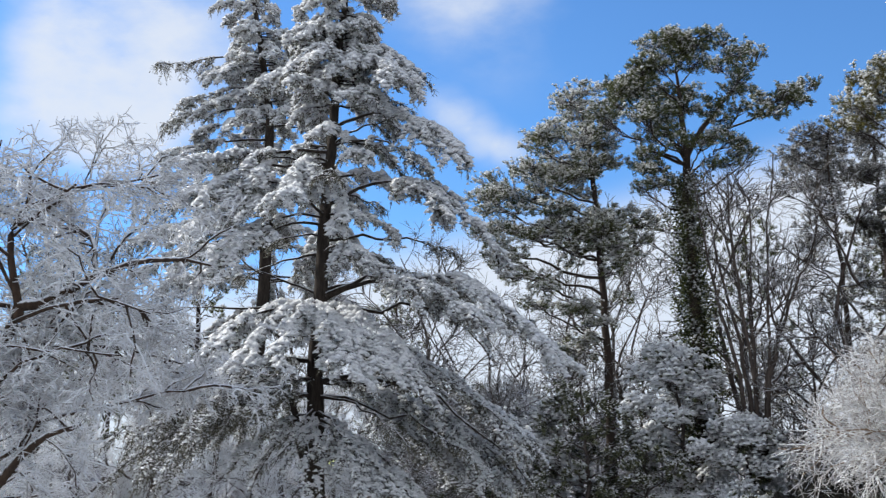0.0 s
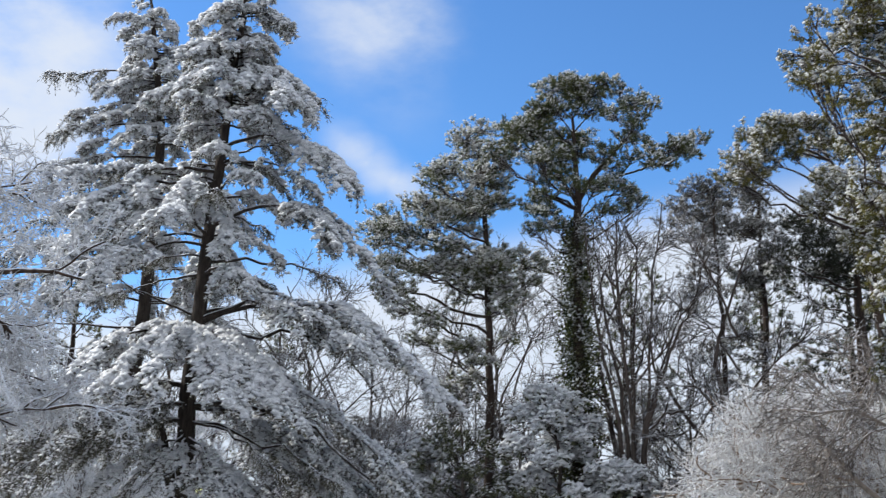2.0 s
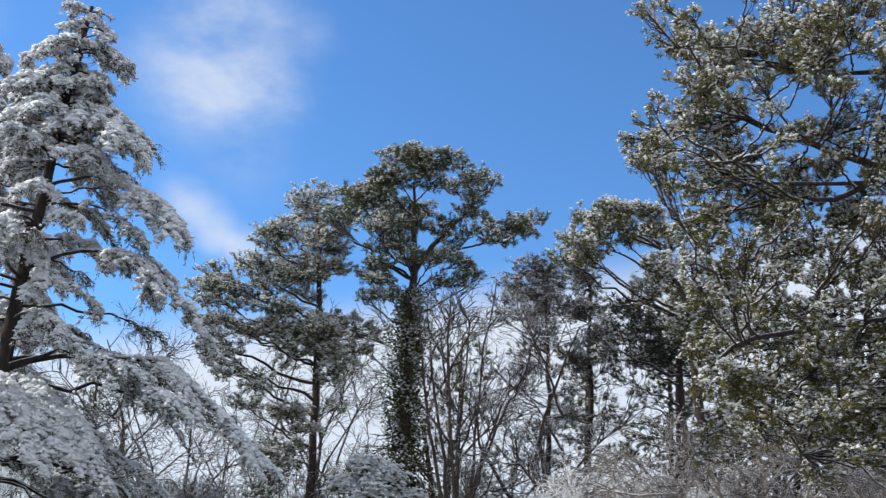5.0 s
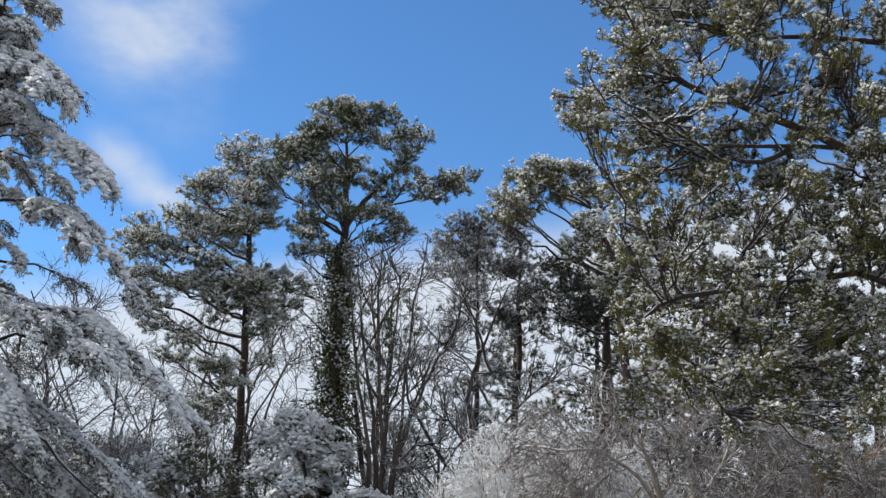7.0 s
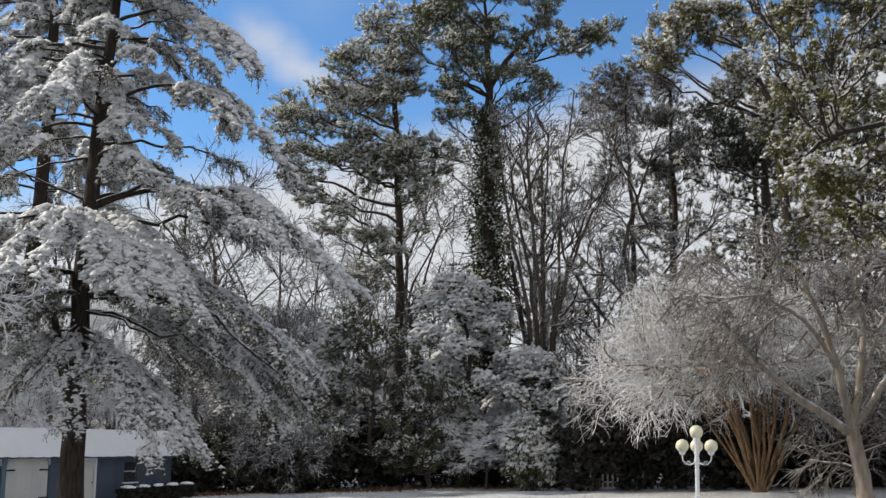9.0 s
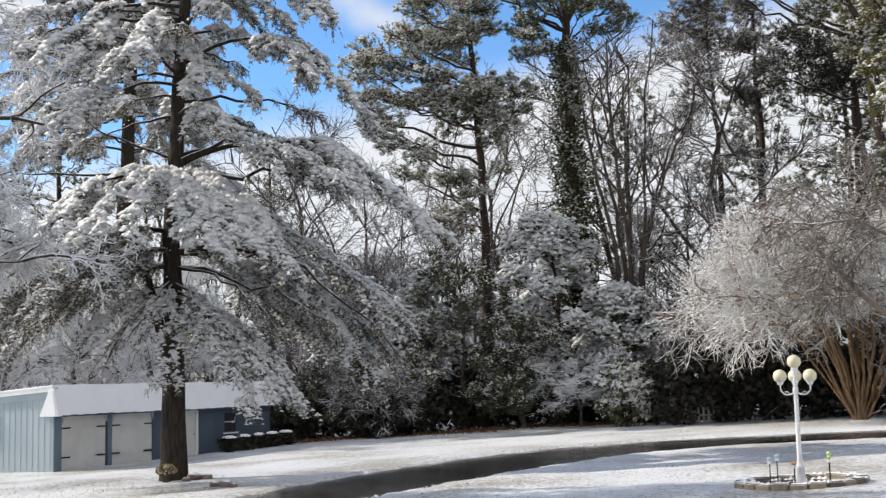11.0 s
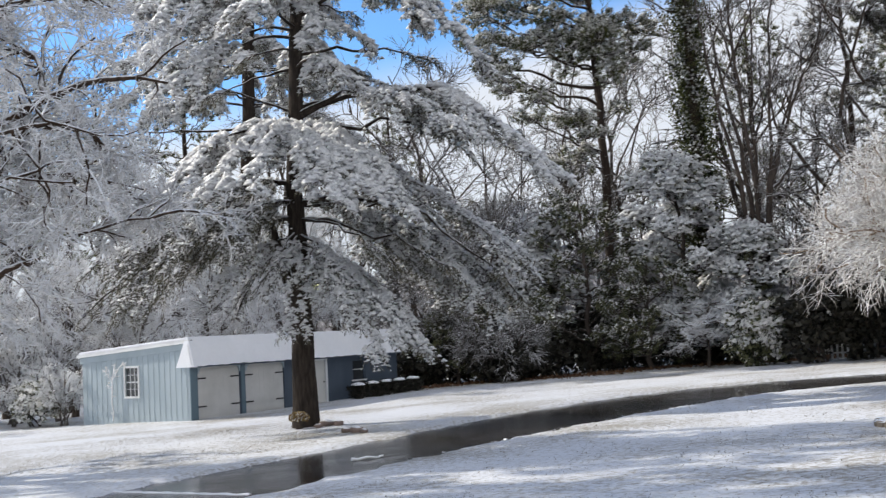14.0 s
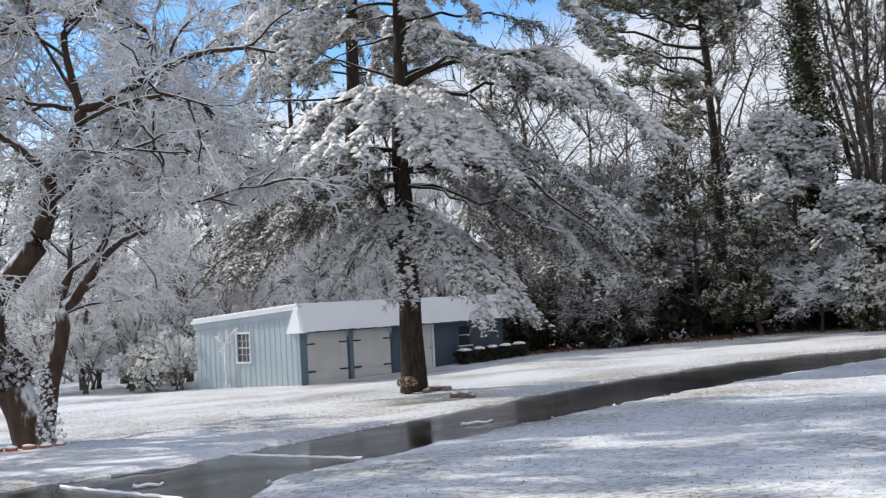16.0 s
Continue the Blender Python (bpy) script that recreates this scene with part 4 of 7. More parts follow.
def garage_door(x0, x1):
    door = new("garage_door")
    door.parent = garage
    tagged(door, "white swing door with black strap hinges")
    n = 8
    w = (x1 - x0) / n
    for i in range(n):
        slab("plank", M_DOORWHITE, door, x0 + i * w + 0.0004, 0.06, 0.02, x0 + (i + 1) * w - 0.0004, 0.10, 1.99, 0.002)
    for z in (0.12, 1.72):
        slab("rail", M_DOORWHITE, door, x0 + 0.02, 0.035, z, x1 - 0.02, 0.058, z + 0.16, 0.004)
    for z in (0.45, 1.52):
        slab("strap_hinge", M_IRON, door, x0 + 0.03, 0.012, z, x0 + 0.46, 0.03, z + 0.055, 0.004, "black iron strap hinge")
        slab("strap_hinge", M_IRON, door, x1 - 0.50, 0.012, z, x1 - 0.05, 0.03, z + 0.055, 0.004, "black iron strap hinge")
    for sx, s in ((x0, 1), (x1, -1)):   # curved corner brackets under the eave
        bm = bmesh.new()
        prof = [(0, 0), (0, -0.30), (0.05, -0.30)] + [(0.05 + 0.25 * (1 - math.cos(a)), -0.30 + 0.25 * math.sin(a)) for a in (0.4, 0.8, 1.2, 1.57)] + [(0.30, 0)]
        prism(bm, [(sx + s * px, 2.02 + pz) for px, pz in prof], -0.04, 0.0, "y")
        part("bracket", bm, M_SIDING, door)


garage_door(*D1)
garage_door(*D2)
side_door = new("side_door")
side_door.parent = garage
tagged(side_door, "plain white side door in a white frame")
slab("leaf", M_DOORWHITE, side_door, D3[0] + 0.09, 0.06, 0.0, D3[1] - 0.09, 0.10, 1.90, 0.006)
slab("frame", M_TRIM, side_door, D3[0] - 0.02, -0.03, -0.02, D3[0] + 0.085, 0.09, 1.99, 0.006)
slab("frame", M_TRIM, side_door, D3[1] - 0.085, -0.03, -0.02, D3[1] + 0.02, 0.09, 1.99, 0.006)
slab("frame", M_TRIM, side_door, D3[0] + 0.09, -0.03, 1.905, D3[1] - 0.09, 0.09, 1.99, 0.006)
slab("knob", M_IRON, side_door, D3[1] - 0.2, 0.0, 0.95, D3[1] - 0.14, 0.058, 1.01, 0.012)
window = new("window")
window.parent = garage
tagged(window, "small dark window with a pale frame")
slab("pane", M_GLASS, window, FW[0], 0.07, FW[2], FW[1], 0.08, FW[3], 0)
for x0, x1, z0, z1 in ((FW[0], FW[0] + 0.07, FW[2], FW[3]), (FW[1] - 0.07, FW[1], FW[2], FW[3]), (FW[0] + 0.07, FW[1] - 0.07, FW[3] - 0.07, FW[3])):
    slab("frame", M_DARKBLUE, window, x0, 0.03, z0, x1, 0.069, z1, 0.004)
slab("sill", M_TRIM, window, FW[0] - 0.06, -0.06, FW[2] - 0.07, FW[1] + 0.06, 0.06, FW[2] - 0.003, 0.006)
slab("muntin", M_DOORWHITE, window, FW[0] + 0.07, 0.04, (FW[2] + FW[3]) / 2 - 0.02, FW[1] - 0.07, 0.068, (FW[2] + FW[3]) / 2 + 0.02, 0)

# roof: a flat-pitched top and a steep snow-covered apron over the doors
bm = prism(bmesh.new(), [(-0.12, TOP - 0.1), (GW + 0.15, BACK - 0.1), (GW + 0.15, BACK + 0.02), (-0.12, TOP + 0.02)], -0.14, GL + 0.1, "x")
part("roof", bm, M_TRIM, garage, "white edged roof deck")
bm = prism(bmesh.new(), [(-0.10, TOP + 0.024), (GW + 0.12, BACK + 0.024), (GW + 0.10, BACK + 0.13), (-0.06, TOP + 0.13)], -0.12, GL + 0.08, "x")
bmesh.ops.bevel(bm, geom=bm.edges[:], offset=0.04, segments=2, affect="EDGES")
part("snow_cover", bm, M_ROOFSNOW, garage, "white snow lying on the roof", smooth=False)
bm = prism(bmesh.new(), [(-0.03, TOP - 0.12), (-0.10, TOP + 0.02), (-0.14, TOP + 0.02), (-0.36, EAVE), (-0.34, EAVE - 0.07), (-0.03, EAVE - 0.07)], 0.0, GL, "x")
part("apron_roof", bm, M_DARKBLUE, garage, "steep apron roof over the doors")
# snow blanket on the apron, gently uneven
sx = np.linspace(0.02, GL + 0.02, 90)
sv = np.linspace(0, 1, 14)
X, T = np.meshgrid(sx, sv)
Yy = -0.16 - 0.25 * T
Zz = TOP + 0.06 - (TOP + 0.05 - EAVE) * T + 0.012 * np.sin(X * 3.1 + T * 4) * np.sin(X * 1.3 + 2) - 0.03 * (T > 0.99) * np.abs(np.sin(X * 5))
Vv = np.stack([X, Yy, Zz], -1)
b = Buf()
b.quads(np.stack([Vv[:-1, :-1], Vv[1:, :-1], Vv[1:, 1:], Vv[:-1, 1:]], 2).reshape(-1, 4, 3))
part("apron_snow", b, M_ROOFSNOW, garage, "smooth snow on the steep apron", smooth=True)
# shingled side cheek of the apron
bm = prism(bmesh.new(), [(-0.42, EAVE - 0.05), (0.55, EAVE - 0.05), (0.06, TOP - 0.02), (-0.18, TOP - 0.02)], -0.16, 0.03, "x")
cheek = part("cheek", bm, M_ROOFSNOW, garage, "snow-dusted shingle cheek at the corner")
me_sh = bpy.data.meshes.new("shingle")
bm = box(bmesh.new(), -0.03, -0.09, -0.055, 0.03, 0.09, 0.055, 0.015)
bm.to_mesh(me_sh)
bm.free()
me_sh.materials.append(M_ROOFSNOW)
for i in range(10):
    ob = new("shingle", me_sh)
    ob.parent = cheek
    f = (i + 0.3) / 10
    ob.matrix_basis = Matrix.Translation((-0.16, -0.24 + 0.18 * f, EAVE + (TOP - EAVE - 0.1) * f)) @ Matrix.Rotation(radians(-15), 4, "X")


# ---- the two cedars ----
def at_ground(x, y, dz=0.0):
    return Vector((x, y, gz(x, y) + dz))


c1 = at_ground(-3.85, 35.2, -0.05)
upper_limbs = [
    (16.8, -25, 2.8, 0.54, 0.81, 1.25, 0.2, 0.85), (16.6, -46, 3.0, 0.20, 0.55, 1.3, 0.3, 0.8), (17.7, -140, 1.6, 0.43, 0.73, 1.2, 0.2, 0.6), (16.9, -138, 1.8, 0.30, 0.76, 1.2, 0.25, 0.6),
    (16.2, 23, 2.5, 0.10, 0.36, 0.4, 0.3, 0.6), (14.6, -21, 4.2, 0.41, 0.69, 1.15, 0.36, 1.05), (14.0, -13, 2.4, 0.35, 0.86, 0.4, 0.3, 0.6), (12.0, -17, 5.1, 0.62, 0.86, 1.1, 0.42, 1.1),
    (10.9, 13, 4.3, 0.20, 0.26, 0.3, 0.6, 0.6), (12.7, -72, 2.3, 0.25, 1.18, 1.3, 0.3, 0.8), (13.4, -117, 2.4, 0.30, 0.95, 1.3, 0.3, 0.8),
]
left_limbs = [
    (13.8, -170, 4.7, 0.0, 0.12, 1.1, 0.35, 0.7), (13.4, -165, 4.5, 0.0, 0.30, 1.2, 0.35, 0.95), (12.4, -158, 4.4, 0.05, 0.42, 1.15, 0.4, 1.0), (9.2, 169, 3.3, 0.35, -0.16, 0.5, 0.75, 0.5), (10.5, 169, 2.7, -0.09, 0.16, 0.3, 0.6, 0.5),
    (11.4, -150, 3.4, 0.05, 0.5, 1.1, 0.45, 0.9), (8.8, 180, 4.8, -0.01, 0.0, 0.3, 0.85, 0.35),
]
arm_limbs = [
    (9.0, -13, 7.9, 0.45, 0.76, 1.15, 0.22, 0.95), (8.7, -4, 6.5, 0.02, 0.09, 0.3, 0.45, 0.7), (9.3, 17, 5.1, 0.39, 0.33, 0.7, 0.25, 0.9), (9.1, -24, 5.6, 0.38, 0.60, 0.9, 0.3, 0.9),
]
umbrella_limbs = [
    (8.8, -147, 4.1, 0.10, 0.66, 1.2, 0.16, 0.75), (8.8, -124, 3.6, 0.06, 0.72, 1.3, 0.15, 0.6), (8.8, -103, 3.5, 0.02, 0.68, 1.3, 0.12, 0.5), (8.8, -69, 3.9, -0.14, 0.54, 1.35, 0.12, 0.75),
    (8.8, -51, 4.2, -0.12, 0.56, 1.35, 0.10, 0.85), (8.9, -38, 4.3, -0.16, 0.56, 1.3, 0.12, 0.85), (8.7, -160, 3.4, 0.10, 0.70, 0.9, 0.25, 0.7), (8.8, -84, 2.0, 0.0, 0.5, 1.3, 0.2, 0.6),
]
low_left_limbs = [
    (6.10, -170, 6.0, 0.0, 0.44, 0.28, 0.16, 1.1), (6.55, -160, 5.3, 0.06, 0.41, 0.48, 0.06, 1.15), (6.10, 168, 5.6, 0.04, 0.19, 0.57, 0.09, 1.0), (6.55, -145, 4.2, 0.05, 0.45, 0.48, 0.06, 1.0), (6.55, -120, 3.0, 0.05, 0.4, 0.48, 0.06, 0.9),
    (7.10, 178, 4.4, 0.05, 0.3, 0.57, 0.09, 1.0), (6.55, -175, 6.2, 0.05, 0.38, 0.40, 0.06, 1.2), (6.10, -152, 5.0, 0.0, 0.42, 0.40, 0.09, 1.2), (7.10, -168, 5.0, 0.10, 0.42, 0.57, 0.06, 1.1), (6.10, 155, 4.6, 0.05, 0.4, 0.57, 0.09, 1.2),
]
low_right_limbs = [
    (6.05, -20, 4.8, -0.14, 0.22, 0.27, 0.55, 0.7), (6.05, -36, 3.8, -0.04, 0.45, 0.27, 0.60, 0.6), (6.50, 6, 5.1, -0.12, -0.12, 0.34, 0.82, 0.4), (6.50, -10, 7.2, 0.20, 0.75, 0.34, 0.78, 0.35), (6.50, 7, 6.2, 0.06, 0.56, 0.78, 0.14, 1.2),
    (6.50, 22, 4.8, 0.06, 0.66, 0.81, 0.14, 1.2), (7.55, -8, 6.0, 0.15, 0.60, 0.6, 0.3, 0.9), (7.55, 30, 5.0, 0.12, 0.55, 0.68, 0.14, 1.1), (7.55, -3, 6.8, 0.16, 0.66, 0.74, 0.09, 1.3), (6.50, 14, 5.8, 0.08, 0.62, 0.81, 0.09, 1.3), (6.05, 2, 5.0, 0.0, 0.62, 0.5, 0.3, 1.0),
]
skirt_limbs = [
    (5.3, -34, 4.4, -0.40, 0.34, 0.85, 0.15, 0.75), (5.2, -47, 3.6, -0.13, 0.77, 0.85, 0.15, 0.75), (5.5, -79, 2.2, -0.30, 1.01, 0.8, 0.3, 0.45), (5.5, -157, 2.5, 0.01, 0.66, 0.85, 0.2, 0.7), (5.2, 166, 2.0, 0.23, 1.15, 0.7, 0.3, 0.6),
    (5.6, -58, 3.0, -0.10, 0.80, 0.9, 0.2, 0.7), (5.4, -40, 3.9, -0.26, 0.56, 0.9, 0.15, 0.8), (5.4, -28, 4.0, -0.3, 0.44, 0.8, 0.2, 0.8), (5.6, -90, 2.4, -0.2, 1.0, 0.8, 0.25, 0.6), (5.7, -110, 2.0, -0.2, 0.8, 0.6, 0.3, 0.6),
]
dead_limbs = [(10.3 + 0.75 * i, (i * 137) % 360, 2.0 + (i * 0.7) % 1.5, 0.15 + 0.1 * (i % 3), 0.2, 0.25, 0.5, 0.5) for i in range(10)]
c1_fill = pads(whorls(10.4, 20.4, 42, lambda f: 1.0 + 2.2 * (1 - f) ** 0.85, 0.22, 0.42, 3, 0.3, 1.25) + whorls(16.0, 20.6, 40, lambda f: 2.0 - 1.45 * f, 0.28, 0.5, 4, 0.2), 1.2)
front_cedar = cedar("cedar_tree", c1, [(0, 0, -0.2), (0.02, 0, 2.0), (-0.02, 0, 4), (-0.04, 0, 6.0), (0.05, 0, 9.0), (0.15, 0, 10.9), (0.36, 0, 14.1), (0.48, 0, 16.3), (0.75, 0, 19), (0.85, 0, 20.7)], 0.355,
                    upper_limbs + left_limbs + arm_limbs + umbrella_limbs + low_left_limbs + low_right_limbs + skirt_limbs + dead_limbs + c1_fill,
                    "tall deodar cedar with drooping snow-laden boughs by the garage")
b = Buf()
b.tubes(*line([(-0.15, -0.1, 3.5), (-0.38, -0.15, 4.3), (-0.62, -0.2, 5.5), (-0.9, -0.1, 6.6)], 0.17, 0.06, 10, 0.02), 8)
part("second_stem", b, M_BARK, front_cedar, smooth=True)

c2 = at_ground(-9.6, 59.2, -0.05)
zb = c2.z
c2_limbs = pads([
    (27.0 - zb, 184, 5.6, 0.10, 0.22), (25.4 - zb, 178, 4.6, 0.05, 0.25), (24.2 - zb, 186, 5.6, 0.0, 0.2), (22.4 - zb, 188, 5.6, 0.0, 0.2), (21.2 - zb, 182, 6.0, 0.05, 0.25),
    (19.6 - zb, 192, 7.0, 0.0, 0.25), (18.2 - zb, 200, 7.4, 0.0, 0.3), (17.0 - zb, 185, 7.0, 0.0, 0.35),
    (24.0 - zb, 5, 3.4, 0.1, 0.4), (21.5 - zb, 0, 4.0, 0.1, 0.4), (19.0 - zb, 250, 5.0, 0.05, 0.4), (16.5 - zb, 230, 6.0, 0.05, 0.4),
], 0.85)
rear_cedar = cedar("cedar_tree", c2, [(0, 0, -0.2), (0.05, 0, 8), (0.5, 0, 18), (0.4, 0, 24), (-0.4, 0, 29), (-0.8, 0, 31.3)], 0.45,
      c2_limbs + pads(whorls(13, 31, 60, lambda f: 1.0 + 4.0 * (1 - f) ** 0.8, 0.14, 0.4, 11, 0.35, 1.7) + whorls(23.0, 31.0, 34, lambda f: 2.6 - 1.9 * f, 0.25, 0.5, 12, 0.2), 1.2), "tall deodar cedar under snow behind the garage", 1.4, 10.0)
rear_cedar.matrix_world = Matrix.Translation(at_ground(-10.6, 65.05, -0.15)) @ Matrix.Scale(1.1, 4)

# ---- pines ----
pA = at_ground(9.05, 64.2, -0.1)
a_top = [(-1.2, 1.4, 25.9, 1.3), (-2.8, -2.2, 23.4, 1.1), (-0.3, 0.6, 24.2, 1.3), (-3.7, -2.0, 22.4, 1.1), (-4.8, -1.6, 21.4, 0.9), (-5.9, 1.0, 21.2, 1.3), (-6.8, -0.8, 19.8, 1.0), (-5.1, 0.8, 20.1, 1.3), (-2.4, 1.0, 22.0, 1.2), (-3.9, -2.2, 20.2, 1.1),
         (-0.7, -1.0, 21.9, 1.1), (-1.7, 0.8, 20.8, 1.1), (-5.6, -0.4, 18.1, 1.2), (-4.1, -1.0, 17.6, 1.1), (-2.0, 0.4, 18.2, 1.1), (0.6, 0.2, 24.8, 1.0), (1.1, 0.6, 22.3, 0.9), (-0.3, -2.2, 17.7, 1.0)]
a_low = [(-2.2, -0.8, 18.0, 1.2), (-4.3, 1.6, 18.3, 1.1), (0.1, -1.8, 17.8, 1.1), (2.9, 1.6, 18.8, 1.3), (-6.9, -1.0, 17.8, 1.0), (-1.6, -1.8, 13.2, 1.1), (-4.0, -2.2, 13.5, 1.0), (-5.2, -2.2, 15.4, 1.0), (1.1, -1.0, 16.4, 0.9), (1.1, -0.2, 14.1, 0.8), (-6.3, -1.6, 16.3, 0.9), (-2.1, 0.2, 11.4, 0.9)]
lobed_tree("pine_tree", pA, [(0.1, 0, 0), (0.1, 0, 8), (0, 0, 14), (-0.3, 0, 21), (-0.6, 0, 24.0), (-0.9, 0.4, 25.6)], 0.30, a_top + a_low, "tall pine with snow-dusted tufts at the edge of the wood", snowy=0.55, squash=0.36, drop=0.30, shoots=150, extra=34, inward=40, clot=0.075, fat=1.1, streaks=0.45)
pB = at_ground(13.6, 61.6, -0.1)
b_top = [(-0.5, 0.0, 28.5, 1.0), (-1.9, -0.8, 27.7, 1.1), (0.5, -1.8, 27.8, 0.9), (1.9, -1.5, 27.7, 0.8), (-2.8, -0.8, 26.5, 0.9), (-1.4, -0.8, 26.5, 1.2), (0.4, -1.2, 26.5, 1.2), (2.2, 0.8, 27.1, 1.0), (-3.5, 1.6, 26.4, 0.9), (-2.7, -0.6, 25.1, 1.1),
         (-3.8, 0.2, 24.5, 1.2), (-4.9, -0.8, 23.9, 1.0), (-0.7, 1.0, 25.6, 1.0), (4.5, 0.8, 28.0, 0.8), (3.1, -1.4, 26.1, 0.8), (2.3, -1.6, 24.9, 0.7), (-2.9, -2.2, 23.2, 1.1), (0.7, 1.2, 25.6, 0.9), (0.0, 0.4, 24.4, 1.2), (-1.2, -0.8, 23.7, 1.1), (1.3, -0.4, 24.0, 1.0), (-2.0, 0.6, 22.8, 1.0)]
b_low = [(4.7, 1.6, 25.4, 0.9), (5.1, -2.0, 24.5, 0.9), (7.4, 0.8, 26.0, 0.8), (2.7, -1.4, 23.8, 0.8), (5.0, -0.8, 23.7, 0.8), (6.7, 0.2, 24.7, 0.7), (-0.9, -2.0, 21.7, 1.0), (-1.9, -1.0, 21.4, 0.9), (-2.4, 1.0, 21.3, 0.9), (0.4, -2.0, 21.7, 0.9),
         (2.2, -1.0, 22.2, 0.8), (1.3, -1.0, 20.8, 0.8), (-2.5, 0.0, 19.7, 0.8), (-1.5, -1.0, 19.8, 0.7), (3.2, -1.0, 21.4, 0.6)]
lobed_tree("pine_tree", pB, [(0.1, 0, 0), (0.0, 0, 6), (0.0, 0, 12), (-0.1, 0, 18.5), (0.0, 0, 22), (-0.2, 0, 24.5), (-0.4, 0, 26.8)], 0.46, b_top + b_low, "tall ivy-clad pine with a broad dark crown", snowy=0.25, ivy=20.5, tip=0.06, shoots=190, squash=0.5, drop=0.55, extra=44, rime=0.05, limb_r=0.015, streaks=0.16,
           forks=[([(0.0, 0, 21.6), (1.0, -0.3, 23.2), (2.0, -0.4, 24.4), (3.4, 0.0, 26.2)], 0.2, 0.06), ([(0.0, 0, 21.2), (-1.0, 0, 22.8), (-2.4, -0.2, 24.2)], 0.15, 0.05), ([(0.5, -0.1, 22.4), (3.0, 0.2, 23.4), (6.4, 0.6, 25.0)], 0.09, 0.03)])
# thin snowy pines further back
p1 = at_ground(22.5, 64.0, -0.1)
lobed_tree("pine_tree", p1, [(0, 0, 0), (0.1, 0, 10), (-0.1, 0, 17), (-0.4, 0, 23)], 0.24, [(-2.0, -1.8, 22.9, 1.0), (-0.7, -1.4, 23.0, 1.0), (-2.6, 0.2, 22.2, 0.9), (-0.5, 1.6, 22.1, 1.1), (0.8, 0.4, 22.7, 1.1), (0.4, 1.0, 20.8, 0.9), (-1.6, 1.0, 20.5, 0.9), (0.0, 1.4, 19.0, 1.0), (-1.7, 0.4, 18.1, 0.9), (-3.5, -1.8, 19.5, 0.8), (-0.5, -1.0, 16.7, 0.9), (-1.8, -0.4, 15.7, 0.7), (1.2, -0.6, 14.6, 0.9), (-1.6, -1.0, 13.0, 0.9), (0.9, 0.5, 12.0, 0.8)],
           "slender pine with grey snowy tufts", snowy=0.4, needle_mat=M_GREYPINE, squash=0.5, drop=0.2, per=10, rime=0.4, clot=0.055, extra=24, fat=1.1)
p2 = at_ground(25.3, 65.0, -0.1)
lobed_tree("pine_tree", p2, [(0, 0, 0), (0, 0, 12), (0.1, 0, 20), (-0.2, 0, 24)], 0.28, [(-1.4, -1.6, 23.3, 0.9), (0.0, 0.4, 23.0, 1.0), (-0.7, 1.4, 21.2, 1.1), (0.5, 0.6, 21.8, 1.0), (0.8, -1.4, 20.6, 0.9), (-1.6, -0.8, 18.4, 0.9), (-0.2, -2.2, 18.9, 0.9), (-0.4, 0.2, 17.1, 0.9), (-2.3, -1.0, 21.1, 0.9), (0.7, -0.6, 17.7, 0.7), (-1.8, 0.4, 15.4, 0.9), (1.6, -0.4, 15.0, 0.8), (-1.2, -1.0, 13.2, 0.8), (1.3, 0.8, 12.4, 0.8)],
           "slender pine with grey snowy tufts", snowy=0.35, needle_mat=M_GREYPINE, squash=0.5, drop=0.2, per=10, rime=0.4, clot=0.055, extra=24, fat=1.1)
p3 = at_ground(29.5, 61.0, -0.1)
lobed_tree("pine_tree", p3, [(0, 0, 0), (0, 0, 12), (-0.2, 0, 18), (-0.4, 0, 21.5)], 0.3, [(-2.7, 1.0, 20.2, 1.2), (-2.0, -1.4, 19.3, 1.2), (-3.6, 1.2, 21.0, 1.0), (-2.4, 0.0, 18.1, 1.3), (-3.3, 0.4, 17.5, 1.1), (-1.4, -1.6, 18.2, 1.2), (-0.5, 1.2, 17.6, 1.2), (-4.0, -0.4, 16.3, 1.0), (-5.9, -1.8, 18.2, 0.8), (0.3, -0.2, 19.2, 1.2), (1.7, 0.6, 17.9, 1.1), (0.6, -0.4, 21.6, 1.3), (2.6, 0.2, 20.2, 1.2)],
           "pine with shade put into its dark needle colour", snowy=0.05, needle_mat=M_SHADEPINE, drop=0.25, shoots=170, extra=26)
p4 = at_ground(25.8, 51.5, -0.1)
lobed_tree("pine_tree", p4, [(0, 0, 0), (0, 0, 12), (-0.6, 0, 18), (-2.6, -0.4, 21.4)], 0.34,
           [(-6.2, -0.2, 21.8, 0.8), (-5.6, -1.2, 21.9, 0.7), (-4.6, -1.2, 21.6, 0.8), (-7.1, -1.8, 19.8, 0.8), (-5.6, -0.8, 20.7, 0.8), (-7.0, 0.9, 20.0, 0.7), (-3.9, -1.1, 22.1, 0.6), (-3.0, -1.2, 21.9, 0.6), (-4.3, -0.8, 20.7, 0.7), (-2.0, 1.4, 21.7, 0.9), (-5.8, 0.2, 19.7, 0.7), (-2.7, -2.2, 18.8, 1.0), (-0.3, 1.2, 19.0, 1.1), (-3.1, -0.4, 18.0, 0.9), (-1.7, -0.6, 20.8, 0.8), (0.0, 0.6, 17.6, 1.0), (1.8, 0.0, 20.0, 1.1), (2.4, -0.4, 18.0, 1.1), (1.0, -1.0, 16.0, 1.1), (-1.6, -1.2, 16.4, 1.0)],
           "pine with sunlit yellow-green needles and patches of snow", needle_mat=M_PINELIT, snowy=0.42, drop=0.3, clot=0.085, needle=0.15, extra=26)
